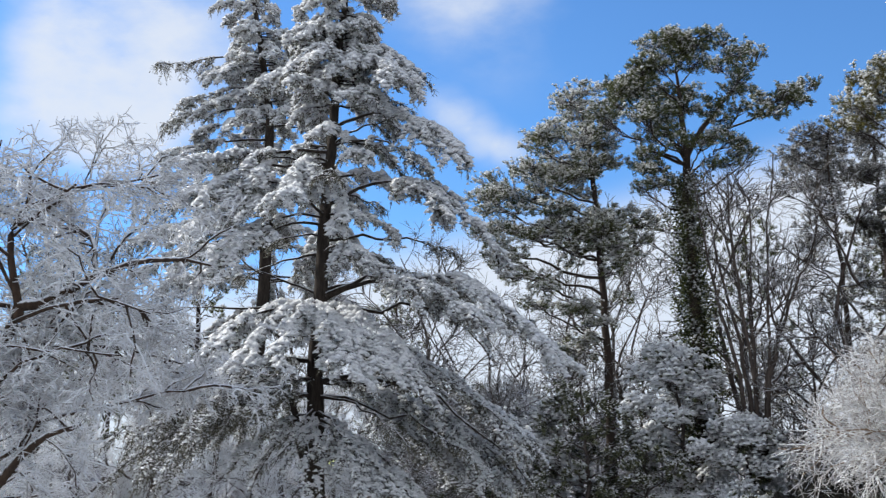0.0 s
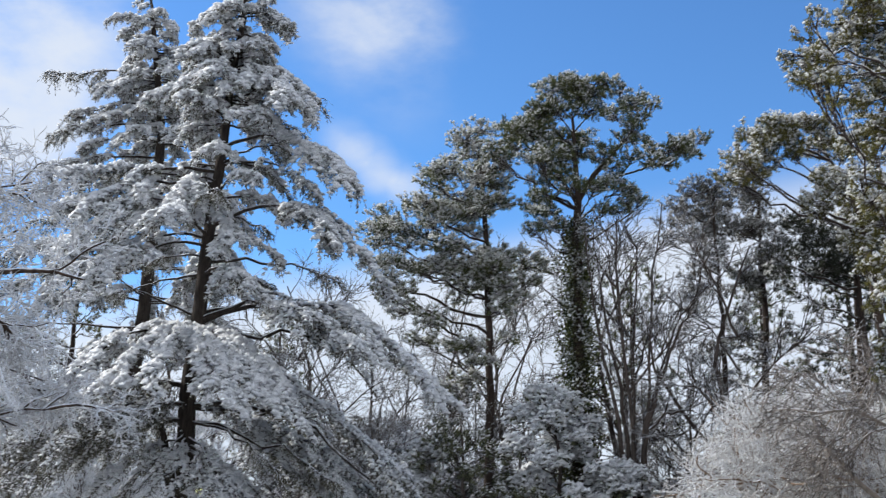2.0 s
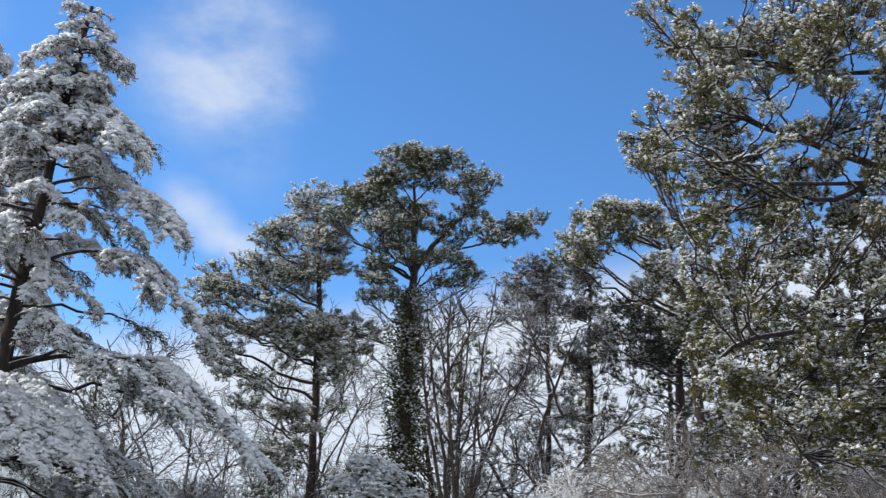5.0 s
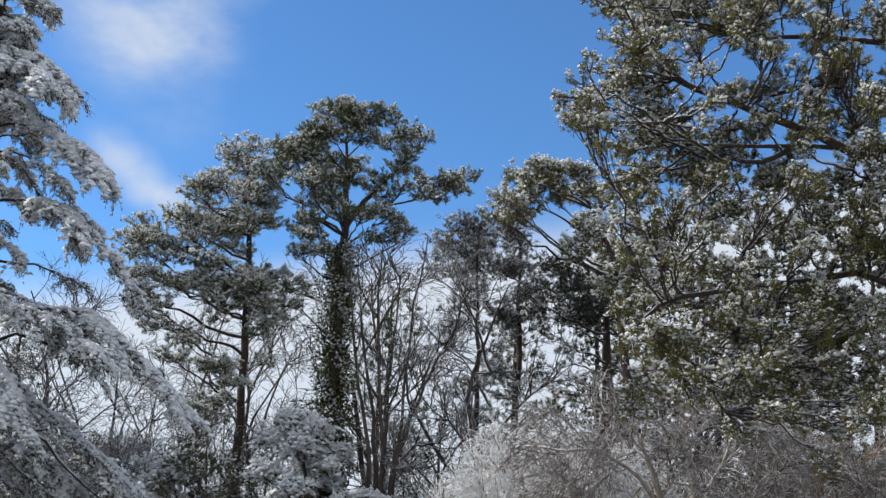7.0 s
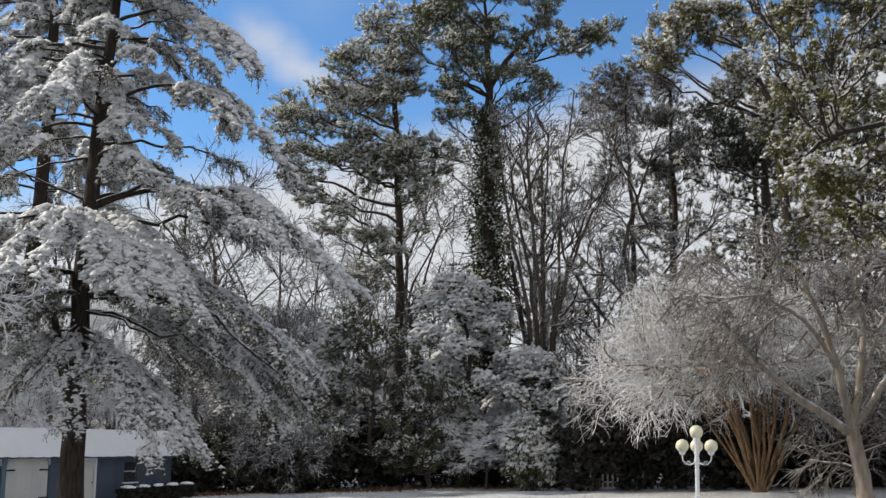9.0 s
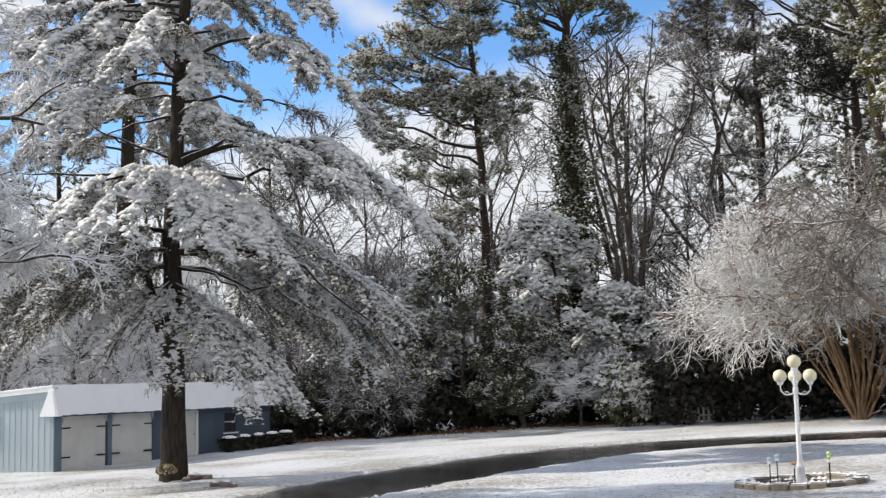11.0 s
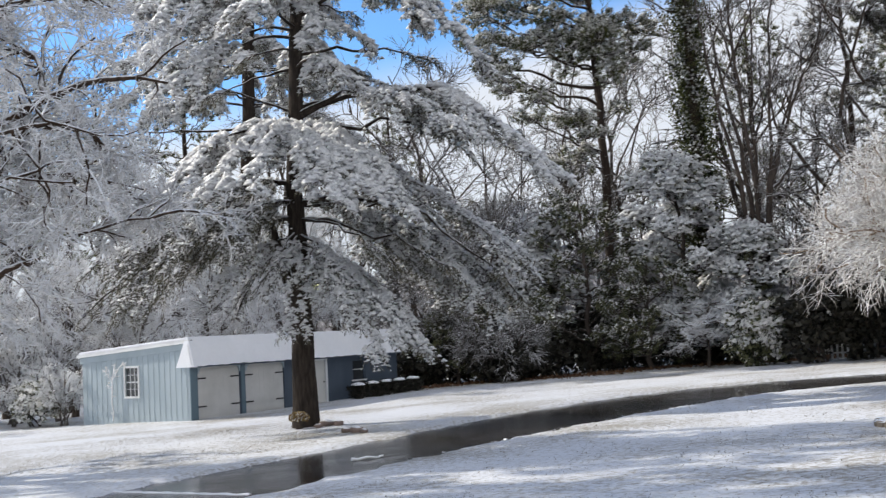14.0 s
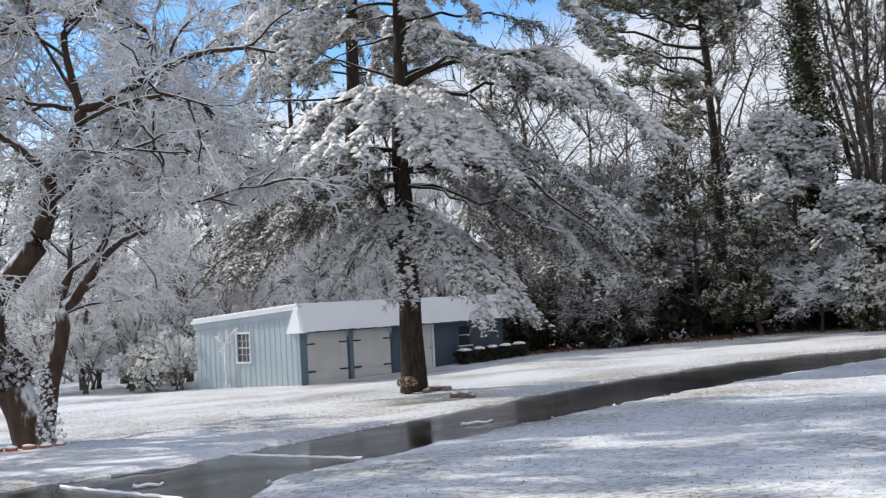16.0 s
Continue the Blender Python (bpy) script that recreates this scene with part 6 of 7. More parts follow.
# ---- shrubs along the wood's edge ----
def broadleaf(name, x, y, h, reach, n, snowy, label, seed, leaf=0.13, mat=None, low=0.12):
    """an evergreen that branches from near the ground, its leaves under lumps of snow"""
    g = at_ground(x, y, -0.1)
    r = np.random.default_rng(seed)
    lobes = []
    for i in range(n):
        f = (i + r.uniform()) / n
        k = reach * math.sqrt(max(1 - ((f - 0.35) / 0.72) ** 2, 0.05)) * r.uniform(0.55, 1.05)
        a = i * 2.4 + r.uniform(-0.4, 0.4)
        lobes.append((k * math.cos(a), k * math.sin(a), h * (low + (0.94 - low) * f), r.uniform(0.7, 1.15) * (0.35 + 0.2 * reach)))
    return lobed_tree(name, g, [(0, 0, 0), (0.15, 0.1, h * 0.5), (-0.1, 0, h * 0.96)], 0.09 + h * 0.008, lobes, label, needle_mat=mat or M_LEAF, shoots=95, shoot=0.22, needle=leaf, per=9, snowy=snowy, clot=0.16 if snowy > 0.6 else 0.065,
                      squash=0.6, drop=0.3, leafy=True, group="evergreens", category="evergreen tree", bark_mat=M_BGBARK)


broadleaf("holly_tree", 7.2, 60.2, 9.2, 2.9, 34, 0.42, "tall dark evergreen holly dusted with snow", 101)
broadleaf("holly_tree", 9.9, 58.2, 5.6, 2.3, 24, 0.4, "dark evergreen shrub with snow on the outer leaves", 102)
broadleaf("viburnum_tree", 12.0, 59.6, 11.2, 2.5, 26, 1.05, "evergreen bowed under thick clumps of snow", 103)
broadleaf("viburnum_tree", 4.4, 61.8, 8.4, 2.5, 28, 0.75, "evergreen bowed under thick clumps of snow", 104)
broadleaf("viburnum_tree", 15.0, 58.2, 7.0, 1.7, 20, 0.85, "low evergreen with thick clumps of snow", 105)
broadleaf("holly_tree", 0.6, 60.5, 4.6, 2.0, 16, 0.2, "dark evergreen shrub at the edge of the lawn", 106)
shrub("camellia_shrub", at_ground(14.1, 53.6, -0.1), (2.2, 2.1, 2.9), 800, 0.24, M_LEAF, 1.0, "round camellia bush capped with snow", heap=0.55, snow_from=0.35)
ls = [line([(0.1 * j, 0, -0.05), (0.7 * math.cos(j * 0.9), 0.5 * math.sin(j * 0.9), 1.2), (1.6 * math.cos(j * 0.9), 1.2 * math.sin(j * 0.9), 2.3 - 0.3 * (j % 3))], 0.05, 0.02, 7, 0.03) for j in range(9)]
bare("twiggy_shrub", Matrix.Translation(at_ground(2.8, 57.9, -0.03)), ls, (9, 7, 5), (1.2, 0.7, 0.4), (0.03, 0.022, 0.018), (48, 45, 45), "rounded leafless shrub grey with frost at the lawn's edge", (M_BGBARK, M_BGTWIG), group="shrubs", lift=(0.0, -0.06, -0.1), sides=(5, 3, 3, 3))
shrub("rounded_shrub", at_ground(3.0, 58.3, -0.1), (3.6, 2.8, 2.2), 700, 0.26, M_SHADELEAF, 0.1, "dark rounded shrub at the lawn's edge")
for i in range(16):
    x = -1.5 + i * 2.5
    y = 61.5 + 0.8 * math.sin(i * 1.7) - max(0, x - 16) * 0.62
    shrub("hedge_shrub", at_ground(x, y, -0.55), (3.9, 2.8, 3.0 + 0.9 * ((i * 0.41) % 1)), 420, 0.36, M_SHADELEAF, 0.12, "evergreen hedge shrub with deep shade put into its leaf colour", "hedge", stems=4, per=9)


# second row: its near-black leaves stand for the dark under the myrtles
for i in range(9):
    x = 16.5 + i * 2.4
    shrub("hedge_shrub", at_ground(x, 52.0 - 0.35 * i + 0.5 * math.sin(i * 2.1), -0.5), (3.6, 2.6, 4.0 + 0.8 * ((i * 0.37) % 1)), 380, 0.34, M_SHADELEAF, 0.06, "evergreen hedge shrub behind the myrtles, shade in its leaf colour", "hedge", stems=4, per=9)

# ---- distant wood: closes the view behind the trees ----
b = Buf()
n = 130
px = rng.uniform(-62, 62, n)
py = 76 + rng.uniform(0, 26, n) - np.abs(px) * 0.22
base = np.stack([px, py, ground_z(px, py) - 0.2], -1)
hh = rng.uniform(6, 15, n)
st = grow(base, np.tile([0, 0, 1.0], (n, 1)) + rng.normal(size=(n, 3)) * 0.06, hh, 6, 0.06, 0.0)
b.tubes(st, taper(np.full(n, 0.16), np.full(n, 0.04), 6), 5)
p, d, w, s = fork(st, 12, 0.08, 1.0, 50)
l1 = grow(p, d, rng.uniform(1.5, 3.6, len(p)), 4, 0.2, 0.08)
b.tubes(l1, taper(np.full(len(p), 0.05), np.full(len(p), 0.025), 4), 3)
p, d, w, s = fork(l1, 6, 0.15, 1.0, 45)
l2 = grow(p, d, rng.uniform(0.6, 1.7, len(p)), 2, 0.25, 0.0)
b.tubes(l2, taper(np.full(len(p), 0.038), np.full(len(p), 0.02), 2), 3)
tagged(part("distant_wood", b, M_BGTWIG, None), "distant leafless wood grey with frost and snow", "wood", kind="stuff")
b = Buf()
n = 1500
px = rng.uniform(-60, 60, n)
py = 66 + rng.uniform(0, 22, n) - np.maximum(np.abs(px) - 12, 0) * 0.28
py = np.where((px > -15) & (px < 0), np.maximum(py, 65), py)
p = np.stack([px, py, ground_z(px, py) - 0.1], -1)
st = grow(p, unit(rng.normal(size=(n, 3)) * 0.4 + np.array([0, 0, 1.0])), rng.uniform(1.0, 4.2, n), 5, 0.2, 0.0)
b.tubes(st, taper(np.full(n, 0.05), np.full(n, 0.025), 5), 3)
p, d, w, s = fork(st, 4, 0.2, 1.0, 45)
l1 = grow(p, d, rng.uniform(0.5, 1.3, len(p)), 2, 0.25, -0.05)
b.tubes(l1, taper(np.full(len(p), 0.04), np.full(len(p), 0.02), 2), 3)
tagged(part("undergrowth", b, M_BGTWIG, None), "tangled leafless undergrowth with snow", "undergrowth", kind="stuff")

# a wooded rise far behind
ridge = Buf()
th = np.linspace(radians(20), radians(160), 140)
lv = np.linspace(0, 1, 7)
TH, LV = np.meshgrid(th, lv)
R = 135 + 26 * LV + 2.0 * np.sin(TH * 60 + LV * 7)
H = (12.0 + 2.2 * np.sin(TH * 9 + 1) + 1.2 * np.sin(TH * 31) + 0.9 * np.sin(TH * 83 + 2)) * np.sin(LV * np.pi / 2) + 0.5 * np.sin(TH * 150 + LV * 11)
Vv = np.stack([R * np.cos(TH), R * np.sin(TH), H - 0.6], -1)
ridge.quads(np.stack([Vv[:-1, :-1], Vv[:-1, 1:], Vv[1:, 1:], Vv[1:, :-1]], 2).reshape(-1, 4, 3))
M_RIDGE = material("far_wooded_rise", (0.10, 0.095, 0.10), (0.34, 0.33, 0.35), 0.35, 0.9, 1.0, fine=2.5, big=0.5, bumpdist=0.8)
tagged(part("backdrop", ridge, M_RIDGE, None), "distant wooded rise grey with frost", "wooded hill", kind="structure")

# brown leaves lying along the foot of the wood
b = Buf()
n = 5200
px = rng.uniform(-2, 30, n)
py = 58.4 + 0.8 * np.sin(px * 0.7) - np.maximum(px - 14, 0) * 0.55 + rng.normal(size=n) * 0.9
dd = unit(np.stack([rng.normal(size=n), rng.normal(size=n), rng.uniform(0, 0.8, n)], -1))
b.leaves(np.stack([px, py, snow_surface(px, py) + 0.02], -1), dd, sideways(dd), rng.uniform(0.08, 0.2, n), rng.uniform(0.06, 0.14, n))
M_LITTER = material("brown_leaf_litter", (0.06, 0.028, 0.016), (0.18, 0.105, 0.06), 2, 0.8, 0.0, island=0.8)
tagged(part("leaf_litter", b, M_LITTER, None), "brown fallen leaves along the foot of the hedge", "leaves", kind="stuff")
# dogwood with level snowy tiers
ls = [line([(0, 0, -0.05), (0.1, 0, 0.8), (-0.1, 0.1, 1.7), (0.2, 0, 2.9)], 0.09, 0.03, 8, 0.02)]
for i in range(10):
    a, z = i * 2.2, 0.9 + 0.21 * i
    ls.append(line([(0, 0, z), (0.8 * math.cos(a), 0.6 * math.sin(a), z + 0.25), (1.9 * math.cos(a), 1.4 * math.sin(a), z + 0.2)], 0.04, 0.015, 7, 0.02))
bare("dogwood_tree", Matrix.Translation(at_ground(12.4, 56.6, -0.03)), ls, (8, 6, 4), (0.9, 0.5, 0.3), (0.03, 0.024, 0.02), (50, 50, 50), "small dogwood with level tiers of snowy twigs", (M_BGBARK, M_TWIG), lift=(0.0, 0.0, 0.0), flat=0.85, sides=(6, 4, 3, 3))


# ---- lamp post in its bed ----
M_LAMPWHITE = material("white_painted_iron", (0.60, 0.61, 0.62), (0.78, 0.79, 0.80), 6, 0.45, 0.2, snow=(0.3, 0.8))
M_GLOBE = material("cream_globe", (0.58, 0.54, 0.38), (0.68, 0.64, 0.47), 3, 0.35, 0.0, spec=0.5)
M_STONE = material("bed_stone", (0.11, 0.09, 0.07), (0.30, 0.25, 0.19), 5, 0.85, 0.6, snow=(0.6, 1.0), objvar=0.5)
M_SOIL = material("dark_mulch", (0.02, 0.015, 0.012), (0.09, 0.07, 0.055), 9, 0.9, 0.8, fine=50, snow=None)
M_ROCK = material("lawn_rock", (0.10, 0.075, 0.065), (0.28, 0.21, 0.18), 6, 0.85, 0.5, snow=(0.6, 1.0), objvar=0.4)
M_TERRA = material("red_stone", (0.26, 0.07, 0.035), (0.45, 0.15, 0.08), 6, 0.8, 0.4, snow=(0.25, 0.6))


def lathe(profile, seg=16):
    """a turned shape from (radius, height) pairs"""
    b = Buf()
    a = np.linspace(0, 2 * np.pi, seg, endpoint=False)
    pr = np.array(profile, float)
    ring = np.stack([pr[:, :1] * np.cos(a), pr[:, :1] * np.sin(a), np.repeat(pr[:, 1:], seg, 1)], -1)
    b.v.append(ring.reshape(-1, 3))
    i, j = np.meshgrid(np.arange(len(pr) - 1), np.arange(seg), indexing="ij")
    j2 = (j + 1) % seg
    b.f.append(np.stack([i * seg + j, i * seg + j2, (i + 1) * seg + j2, (i + 1) * seg + j], -1).reshape(-1, 4))
    b.n = len(pr) * seg
    return b


def ball(r, z, n=10):
    return [(max(r * math.sin(t), 0.001), z - r * math.cos(t)) for t in np.linspace(0, math.pi, n)]


LP = at_ground(8.06, 19.75)
lamp = thing("garden_lamp_post", Matrix.Translation(LP + Vector((0, 0, 0.02))) @ Matrix.Scale(0.94, 4), "white iron garden lamp post with four cream globes", "lamp post")
part("base", lathe([(0.13, 0), (0.13, 0.04), (0.09, 0.09), (0.07, 0.25), (0.085, 0.28), (0.055, 0.34)]), M_LAMPWHITE, lamp, smooth=True)
part("post", lathe([(0.055, 0.33), (0.040, 0.5), (0.034, 1.55), (0.05, 1.60), (0.036, 1.66), (0.034, 1.90), (0.06, 1.94), (0.06, 1.99)]), M_LAMPWHITE, lamp, smooth=True)
b = Buf()
tt = np.linspace(0, 1, 300)
w = tt * 2 * np.pi * 30
b.tubes(np.stack([0.042 * np.cos(w), 0.042 * np.sin(w), 0.35 + 1.5 * tt], -1)[None], np.full((1, 300), 0.0055), 5)
part("garland", b, M_LAMPWHITE, lamp, "spiral of white light string round the post", smooth=True)
for i in range(3):
    a = radians(188 + 120 * i)
    d = np.array([math.cos(a), math.sin(a), 0])
    b = Buf()
    q = [np.array([0, 0, 1.555]) + d * 0.035, np.array([0, 0, 1.525]) + d * 0.12, np.array([0, 0, 1.53]) + d * 0.21, np.array([0, 0, 1.60]) + d * 0.28, np.array([0, 0, 1.70]) + d * 0.285]
    b.tubes(*line(q, 0.014, 0.012, 16), 6)
    b.tubes(*line([q[1] + UP * 0.01, q[1] + UP * 0.055 + d * 0.03, q[1] + UP * 0.05 + d * 0.075, q[1] + UP * 0.02 + d * 0.07], 0.009, 0.006, 10), 5)
    arm = part("arm", b, M_LAMPWHITE, lamp, smooth=True)
    cup = part("cup", lathe([(0.014, 1.68), (0.05, 1.71), (0.058, 1.745)]), M_LAMPWHITE, arm, smooth=True)
    cup.matrix_basis = Matrix.Translation(d * 0.285)
    g = part("globe", lathe(ball(0.115, 1.845), 20), M_GLOBE, arm, "cream globe shade", smooth=True)
    g.matrix_basis = Matrix.Translation(d * 0.285)
part("globe", lathe(ball(0.118, 2.09), 20), M_GLOBE, lamp, "cream globe shade", smooth=True)

bed = thing("flower_bed", Matrix.Translation(LP), "round mulched bed edged with squared stones", "flower bed")
part("mulch", lathe([(0.86, -0.1), (0.84, 0.03), (0.7, 0.05), (0.4, 0.055), (0.01, 0.055)], 32), M_SOIL, bed, smooth=True)
me_st = bpy.data.meshes.new("edging_stone")
bm = box(bmesh.new(), -0.10, -0.129, -0.14, 0.10, 0.129, 0.12, 0.02)
bm.to_mesh(me_st)
bm.free()
me_st.materials.append(M_STONE)
for i in range(22):
    a = i * 2 * math.pi / 22
    ob = new("stone", me_st)
    ob.parent = bed
    rr = 0.93 + 0.012 * math.sin(i * 5.1)
    ob.matrix_basis = Matrix.Translation((rr * math.cos(a), rr * math.sin(a), gz(LP.x + rr * math.cos(a), LP.y + rr * math.sin(a)) - LP.z + 0.01 * math.sin(i * 3.7))) @ Matrix.Rotation(a + 0.04 * math.sin(i * 7), 4, "Z")

b = Buf()
turn = rng.uniform(0, 2 * np.pi, 260)
out = np.where(rng.uniform(size=260) < 0.55, rng.uniform(0.86, 1.0, 260), 0.82 * np.sqrt(rng.uniform(0.05, 1, 260)))
patchy = np.sin(turn * 3 + out * 6) + 0.4 * np.sin(turn * 7) > -0.35
high = np.where(out > 0.84, np.array([gz(LP.x + o_ * math.cos(t_), LP.y + o_ * math.sin(t_)) - LP.z + 0.115 for o_, t_ in zip(out, turn)]), 0.055)
clots(b, np.stack([out * np.cos(turn), out * np.sin(turn), high], -1)[patchy], rng.uniform(0.025, 0.085, patchy.sum()), 0.45)
snow_stuff(part("snow_patches", b, M_SNOW, bed, "patches of snow on the rim and mulch", smooth=True))


def solar_light(x, y, color, h, label):
    m = material("stake_lamp", color, tuple(min(1, c * 1.4) for c in color), 6, 0.3, 0.0, spec=0.6)
    s = thing("stake_light", Matrix.Translation(LP + Vector((x, y, 0.03))), label, "garden light", "stake lights")
    part("stake", lathe([(0.010, -0.05), (0.010, h), (0.001, h)], 6), M_IRON, s)
    part("cap", lathe([(0.03, h - 0.01), (0.035, h + 0.03), (0.001, h + 0.045)], 10), M_TRIM, s, smooth=True)
    part("shade", lathe(ball(0.04, h + 0.07, 8), 12), m, s, smooth=True)


solar_light(-0.60, -0.25, (0.35, 0.45, 0.50), 0.36, "small silvery stake light in the mulch")
solar_light(-0.42, -0.1, (0.45, 0.55, 0.62), 0.39, "small pale blue stake light in the mulch")
solar_light(-0.20, -0.25, (0.55, 0.24, 0.14), 0.28, "small orange stake light in the mulch")
solar_light(0.40, -0.2, (0.40, 0.48, 0.16), 0.35, "small green stake light in the mulch")
solar_light(0.47, -0.05, (0.42, 0.50, 0.18), 0.40, "small yellow-green stake light in the mulch")


def rock(name, p, r, mat, label, category="stone", group="stones"):
    bm = bmesh.new()
    bmesh.ops.create_icosphere(bm, subdivisions=2, radius=1)
    ph = rng.uniform(0, 6, 3)
    for v in bm.verts:
        k = 1 + 0.18 * math.sin(v.co.x * 3 + ph[0]) * math.sin(v.co.y * 4 + ph[1]) + 0.1 * math.sin(v.co.z * 6 + ph[2])
        v.co = Vector((v.co.x * r * k, v.co.y * r * 0.8 * k, v.co.z * r * 0.62 * k))
    ob = part(name, bm, mat, None, smooth=True)
    ob.location = (p[0], p[1], gz(p[0], p[1]) + r * 0.42)
    return tagged(ob, label, category, group)


for x, y, r in ((-3.2, 34.6, 0.20), (-2.85, 34.5, 0.15), (-3.4, 34.2, 0.12), (-2.3, 31.0, 0.14), (-2.0, 30.6, 0.17), (-1.8, 30.3, 0.11)):
    rock("rock", (x, y), r, M_ROCK, "grey rock capped with snow beside the cedar")
for x, y, r in ((-10.95, 24.75, 0.15), (-10.6, 24.8, 0.15), (-10.3, 24.95, 0.14), (-11.3, 24.75, 0.16), (-10.1, 25.2, 0.12)):
    rock("edging_stone", (x, y), r, M_TERRA, "red stone capped with snow at the tree's foot", group="red stones")
M_FLOWER = material("dried_mums", (0.14, 0.08, 0.03), (0.38, 0.29, 0.13), 8, 0.7, 0.0, island=0.9)
pot = thing("flower_pot", Matrix.Translation(at_ground(-3.92, 34.25)) @ Matrix.Scale(0.8, 4), "dark pot of faded yellow mums with snow", "plant pot")
part("pot", lathe([(0.13, 0), (0.19, 0.30), (0.21, 0.31), (0.18, 0.29), (0.01, 0.27)]), M_SOIL, pot, smooth=True)
fl, sn = Buf(), Buf()
dd = rand_dirs(160)
dd[:, 2] = np.abs(dd[:, 2])
tufts(fl, sn, dd * np.array([0.30, 0.28, 0.22]) + np.array([0, 0, 0.34]), 0.10, 8, 0.2, 0.6, 0.7)
part("flowers", fl, M_FLOWER, pot)
part("snow_cover", sn, M_SNOW, pot)

# ---- yard light on the cedar ----
M_BULB = bpy.data.materials.new("lit_lamp")
M_BULB.use_nodes = True
pb = M_BULB.node_tree.nodes["Principled BSDF"]
pb.inputs["Base Color"].default_value = (0.8, 0.8, 0.5, 1)
pb.inputs["Emission Color"].default_value = (0.95, 1.0, 0.45, 1)
pb.inputs["Emission Strength"].default_value = 1.0
yl = thing("yard_light", Matrix.Translation(at_ground(-3.3, 34.75, 4.0)), "lit yellowish yard lamp on a bracket of the cedar trunk", "lamp")
part("lens", lathe([(0.02, -0.14), (0.10, -0.10), (0.12, 0.02), (0.10, 0.08)]), M_BULB, yl, "glowing yellow lens", smooth=True)
part("hood", lathe([(0.17, 0.04), (0.15, 0.10), (0.06, 0.16), (0.001, 0.17)]), M_TRIM, yl, smooth=True)
b = Buf()
b.tubes(*line([(0, 0, 0.15), (-0.2, 0.1, 0.2), (-0.5, 0.35, 0.12)], 0.02, 0.02, 8), 6)
part("bracket", b, M_IRON, yl, smooth=True)

# ---- shrubs and vine by the garage ----
def snowy_shrub(seed, h, label):
    r = np.random.default_rng(seed)
    ls = [line([(0.06 * j - 0.2, 0, -0.05), (0.3 * math.cos(j * 1.3), 0.3 * math.sin(j * 1.3), h * 0.4), (r.uniform(0.6, 1.0) * math.cos(j * 1.3), r.uniform(0.6, 1.0) * math.sin(j * 1.3), h * r.uniform(0.7, 0.95))], 0.035, 0.015, 7, 0.03) for j in range(8)]
    return bare("snowy_shrub", Matrix(), ls, (6, 5, 4), (0.75, 0.42, 0.24), (0.026, 0.02, 0.017), (45, 45, 45), label, (M_LIMB, M_SNOW), group="snowy shrubs", lift=(0.02, -0.06, -0.1), sides=(5, 3, 3, 3), tip_k=2)


shrub_kinds = [snowy_shrub(90, 2.3, "leafless shrub thick with snow beside the garage"), snowy_shrub(91, 2.8, "spreading leafless shrub thick with snow at the wood's edge")]
for i, (x, y, k) in enumerate(((-15.7, 49.7, 0.95), (-20.6, 51.6, 1.1), (-18.4, 51.4, 0.8), (-22.6, 52.6, 1.2), (-24.8, 53.4, 1.3), (-19.4, 54.2, 1.5), (-17.2, 53.4, 1.3), (-27.2, 54.0, 1.4), (-22.0, 56.2, 1.7))):
    mm = Matrix.Translation(at_ground(x, y, -0.03)) @ Matrix.Rotation(i * 1.3, 4, "Z") @ Matrix.Scale(k, 4)
    if i < 2:
        shrub_kinds[i].matrix_world = mm
    else:
        copy_thing(shrub_kinds[i % 2], mm)
shrub("snowy_evergreen", at_ground(-17.0, 50.5, -0.05), (2.0, 1.8, 1.9), 420, 0.2, M_LEAF, 1.0, "evergreen shrub heaped with white snow beside the garage", "snowy shrubs", stems=5, per=9, slim=0.2, snow_from=0.05, heap=0.22)
vine_root = GM @ Vector((-0.14, 4.25, 0.0))
vls = [line([(0, 0, 0), (0.03, 0.05, 0.9), (0.0, -0.02, 1.7), (-0.1, -0.3, 2.25)], 0.03, 0.015, 9, 0.015), line([(0, 0, 1.6), (0.0, -0.5, 2.15), (0.0, -0.9, 2.3)], 0.02, 0.01, 6, 0.01), line([(0, 0, 1.5), (-0.02, 0.3, 2.0)], 0.02, 0.01, 6, 0.01)]
bare("climbing_vine", Matrix.Translation(vine_root) @ Matrix.Rotation(GA - math.pi / 2 + math.pi / 2, 4, "Z"), vls, (8, 4), (0.22, 0.12), (0.02, 0.014), (50, 50), "snow-coated vine against the garage wall", (M_TWIG, M_SNOW), group="vines", sides=(5, 4, 4, 4), main_start=0.05)
for i in range(5):
    q = GM @ Vector((8.7 + i * 1.0, -1.1, 0))
    box_shrub = shrub("clipped_shrub", at_ground(q.x, q.y, -0.05), (0.72, 0.72, 0.68), 240, 0.12, M_SHADELEAF, 0.0, "low clipped box shrub with a cap of snow", "clipped shrubs", stems=4)
    bm = bmesh.new()
    bmesh.ops.create_icosphere(bm, subdivisions=3, radius=1)
    for v in bm.verts:
        k = 1 + 0.12 * math.sin(v.co.x * 5 + i) * math.sin(v.co.y * 4 + 2 * i)
        v.co = Vector((v.co.x * 0.31 * k, v.co.y * 0.30 * k, v.co.z * (0.11 if v.co.z > 0 else 0.04)))
    cap = part("snow_cap", bm, M_ROOFSNOW, box_shrub, "cap of white snow", smooth=True)
    cap.location = (0, 0, 0.66)

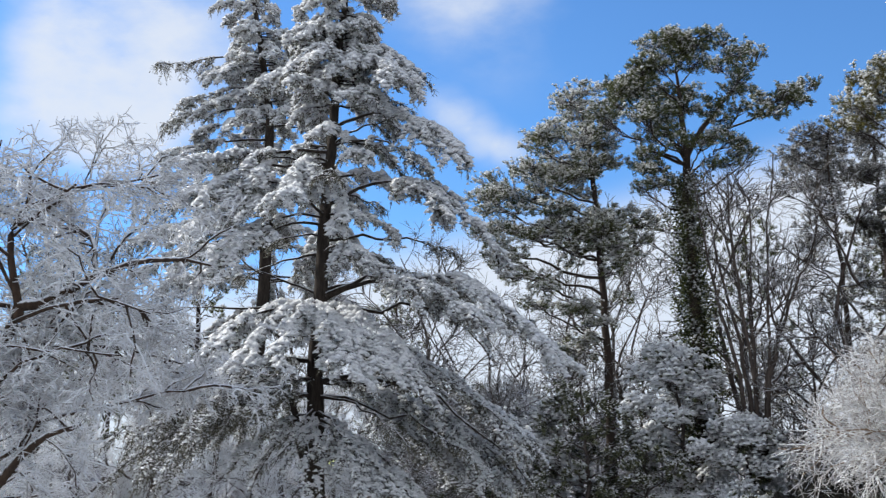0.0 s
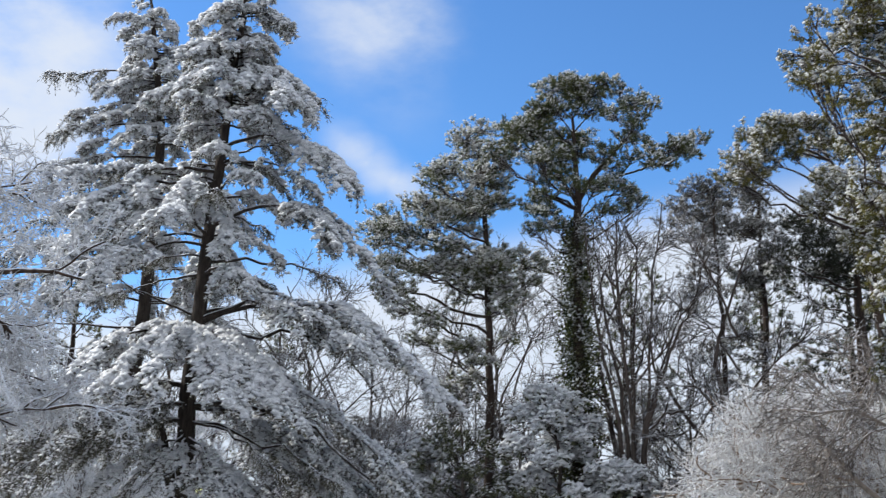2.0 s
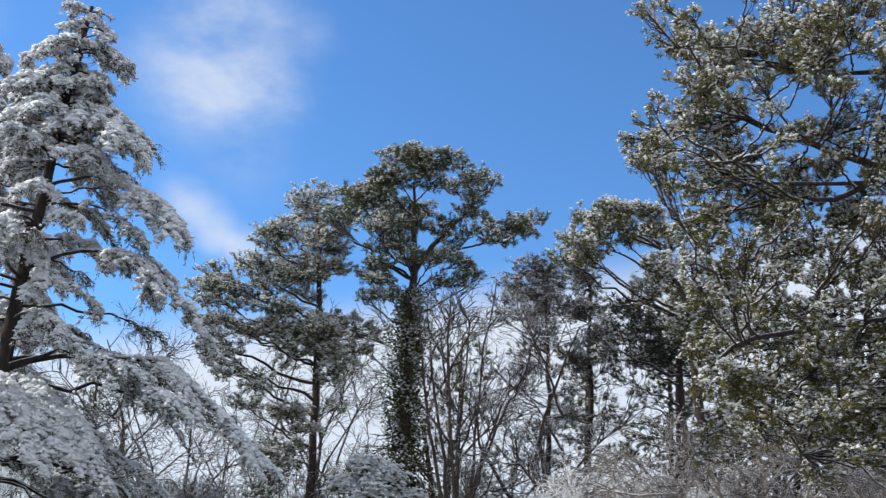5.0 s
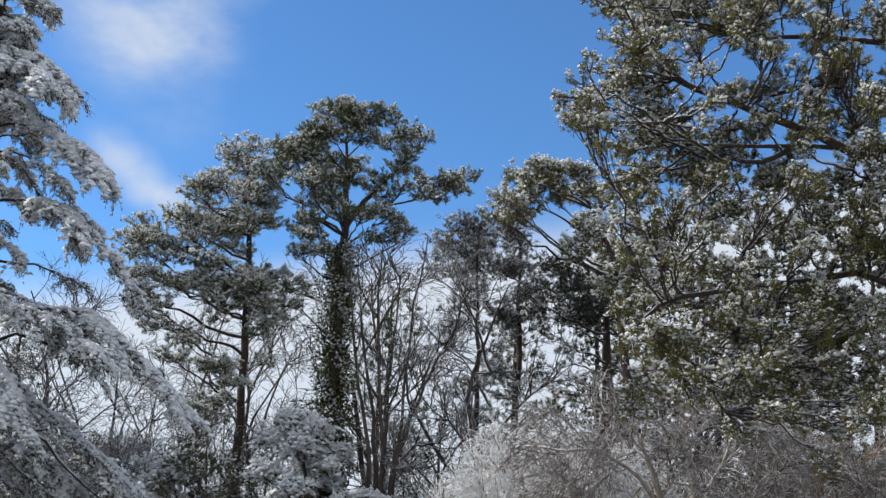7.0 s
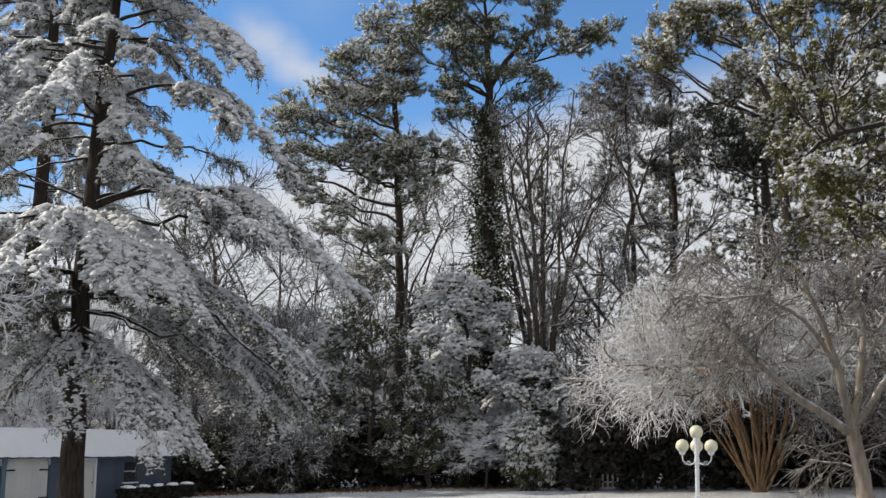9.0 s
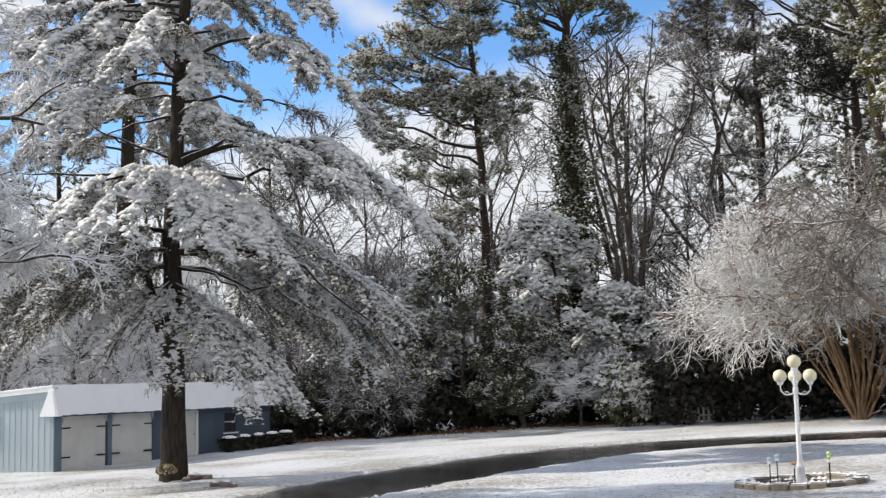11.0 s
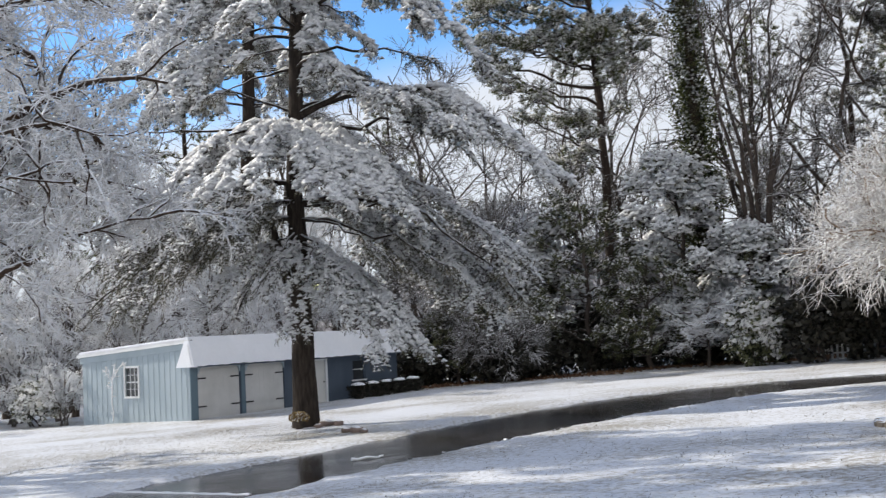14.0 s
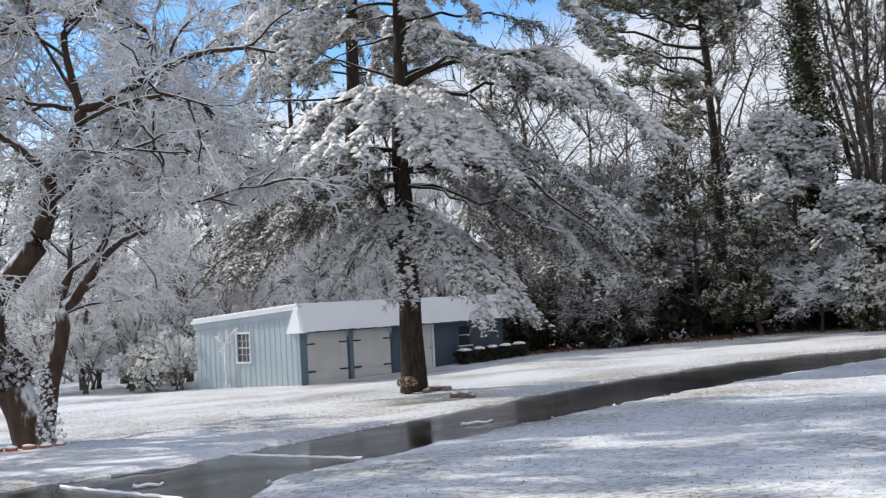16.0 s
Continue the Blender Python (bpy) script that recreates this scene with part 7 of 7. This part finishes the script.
# ---- seams of snow and fallen sticks on the drive ----
for (x0, y0), (x1, y1), r in (((-5.3, 21.2), (-2.6, 18.8), 0.03), ((-7.0, 18.2), (-4.3, 15.6), 0.03)):
    b = Buf()
    n = 26
    t = np.linspace(0, 1, n)
    px, py = x0 + (x1 - x0) * t, y0 + (y1 - y0) * t
    pts = np.stack([px + 0.02 * np.sin(t * 40), py + 0.02 * np.cos(t * 31), ground_z(px, py) - 0.072], -1)
    b.tubes(pts[None], (r * (0.6 + 0.5 * np.abs(np.sin(t * 23 + x0))))[None], 6)
    tagged(part("snow_seam", b, M_ROOFSNOW, None, smooth=True), "line of snow lying in a seam of the asphalt", "snow", "snow seams")
for x, y, a, ln in ((-6.0, 19.4, 0.5, 1.4), (-5.3, 17.2, 0.2, 0.5), (-1.2, 23.4, 0.4, 0.7)):
    b = Buf()
    t = np.linspace(-0.5, 0.5, 9)
    px, py = x + np.cos(a) * ln * t, y + np.sin(a) * ln * t
    b.tubes(np.stack([px + 0.04 * np.sin(t * 9), py, ground_z(px, py) - 0.045 + 0.015 * np.cos(t * 14)], -1)[None], np.linspace(0.035, 0.018, 9)[None], 6)
    tagged(part("fallen_stick", b, M_TWIG, None, smooth=True), "snow-covered fallen stick on the wet drive", "stick", "sticks")
# picket fence glimpsed under the hedge
fence = thing("picket_fence", Matrix.Translation(at_ground(18.2, 53.6)), "short white picket fence under the hedge", "fence")
for i in range(9):
    slab("picket", M_TRIM, fence, -1.0 + i * 0.24, 0, 0.0, -0.90 + i * 0.24, 0.025, 0.95, 0.008)
for z in (0.25, 0.7):
    slab("rail", M_TRIM, fence, -1.1, 0.03, z, 1.1, 0.06, z + 0.07, 0.006)

# knotted burl with snow on the old tree's leaning trunk
burl, bs = Buf(), Buf()
dd = rand_dirs(170)
dd[:, 1] = -np.abs(dd[:, 1])
cc = dd * np.array([0.42, 0.25, 0.38]) + np.array([-0.38, -0.22, 1.75])
tufts(burl, bs, cc, 0.16, 9, 0.0, 0.55, 0.7)
part("burl", burl, M_OLDBARK, old_tree, "knotted brown burl")
part("burl_snow", bs, M_SNOW, old_tree, "lumps of snow on the burl")

# snow plastered on the old tree's foot and second stem
hgt = rng.uniform(0, 1, 150)
ang = rng.uniform(-1.6, 0.6, 150)
rad_ = np.interp(hgt, [0, 0.3, 1], [0.42, 0.32, 0.20]) * rng.uniform(0.85, 1.05, 150)
cc = np.stack([np.interp(hgt, [0, 0.4, 1], [0.30, 0.22, 0.22]) + rad_ * np.cos(ang), 0.05 + rad_ * np.sin(ang), 0.05 + hgt * 1.9], -1)
bk, bs = Buf(), Buf()
tufts(bk, bs, cc, 0.09, 8, 0.0, 1.0, 0.5)
part("snow_crust", bs, M_SNOW, old_tree, "snow plastered on the trunk")

# crumbled edge of the snow along the drive
edge = Buf()
pts2 = smooth_line(DRIVE, 800)[100:640]
tn = unit(np.gradient(pts2, axis=0))
nn = np.stack([tn[:, 1], -tn[:, 0]], -1)
for sgn in (-1, 1):
    wdt = 1.9 + 1.3 * np.clip((pts2[:, 0] + 1) / 9, 0, 1) + rng.normal(size=len(pts2)) * 0.12 + 0.04
    q = pts2 + nn * (sgn * wdt)[:, None]
    q = q[(off_line(q[:, 0], q[:, 1], SPUR) > 1.9) & (q[:, 1] > 9)]
    q = q[rng.uniform(size=len(q)) < 0.5]
    heaps(edge, np.stack([q[:, 0], q[:, 1], ground_z(q[:, 0], q[:, 1]) - 0.08], -1), 0.012, 0.05)
tagged(part("snow_edge", edge, M_ROOFSNOW, None), "crumbled edge of the snow along the drive", "snow", kind="stuff")

# blades of grass that stand out of the thin snow
b = Buf()
n = 300
cx = np.concatenate([rng.uniform(-3, 9, n), rng.uniform(-10, -2.5, n)])
cy = np.concatenate([rng.uniform(10, 31, n), rng.uniform(26, 37, n)])
w = np.repeat(np.arange(2 * n), 22)
px, py = cx[w] + rng.normal(size=len(w)) * 0.40, cy[w] + rng.normal(size=len(w)) * 0.22
clear = (off_line(px, py, drive_line) > 3.2) & (off_line(px, py, SPUR) > 2.4)
px, py = px[clear], py[clear]
d = unit(np.stack([rng.normal(size=len(px)) * 0.6, rng.normal(size=len(px)) * 0.6, np.ones(len(px))], -1))
b.spikes(np.stack([px, py, snow_surface(px, py) - 0.012], -1), d, sideways(d), rng.uniform(0.02, 0.05, len(px)), rng.uniform(0.010, 0.022, len(px)))
M_BLADE = material("winter_grass", (0.05, 0.045, 0.025), (0.16, 0.13, 0.075), 3, 0.8, 0.0, island=0.8)
tagged(part("grass", b, M_BLADE, None), "brown winter grass standing out of the snow", "grass", kind="stuff")
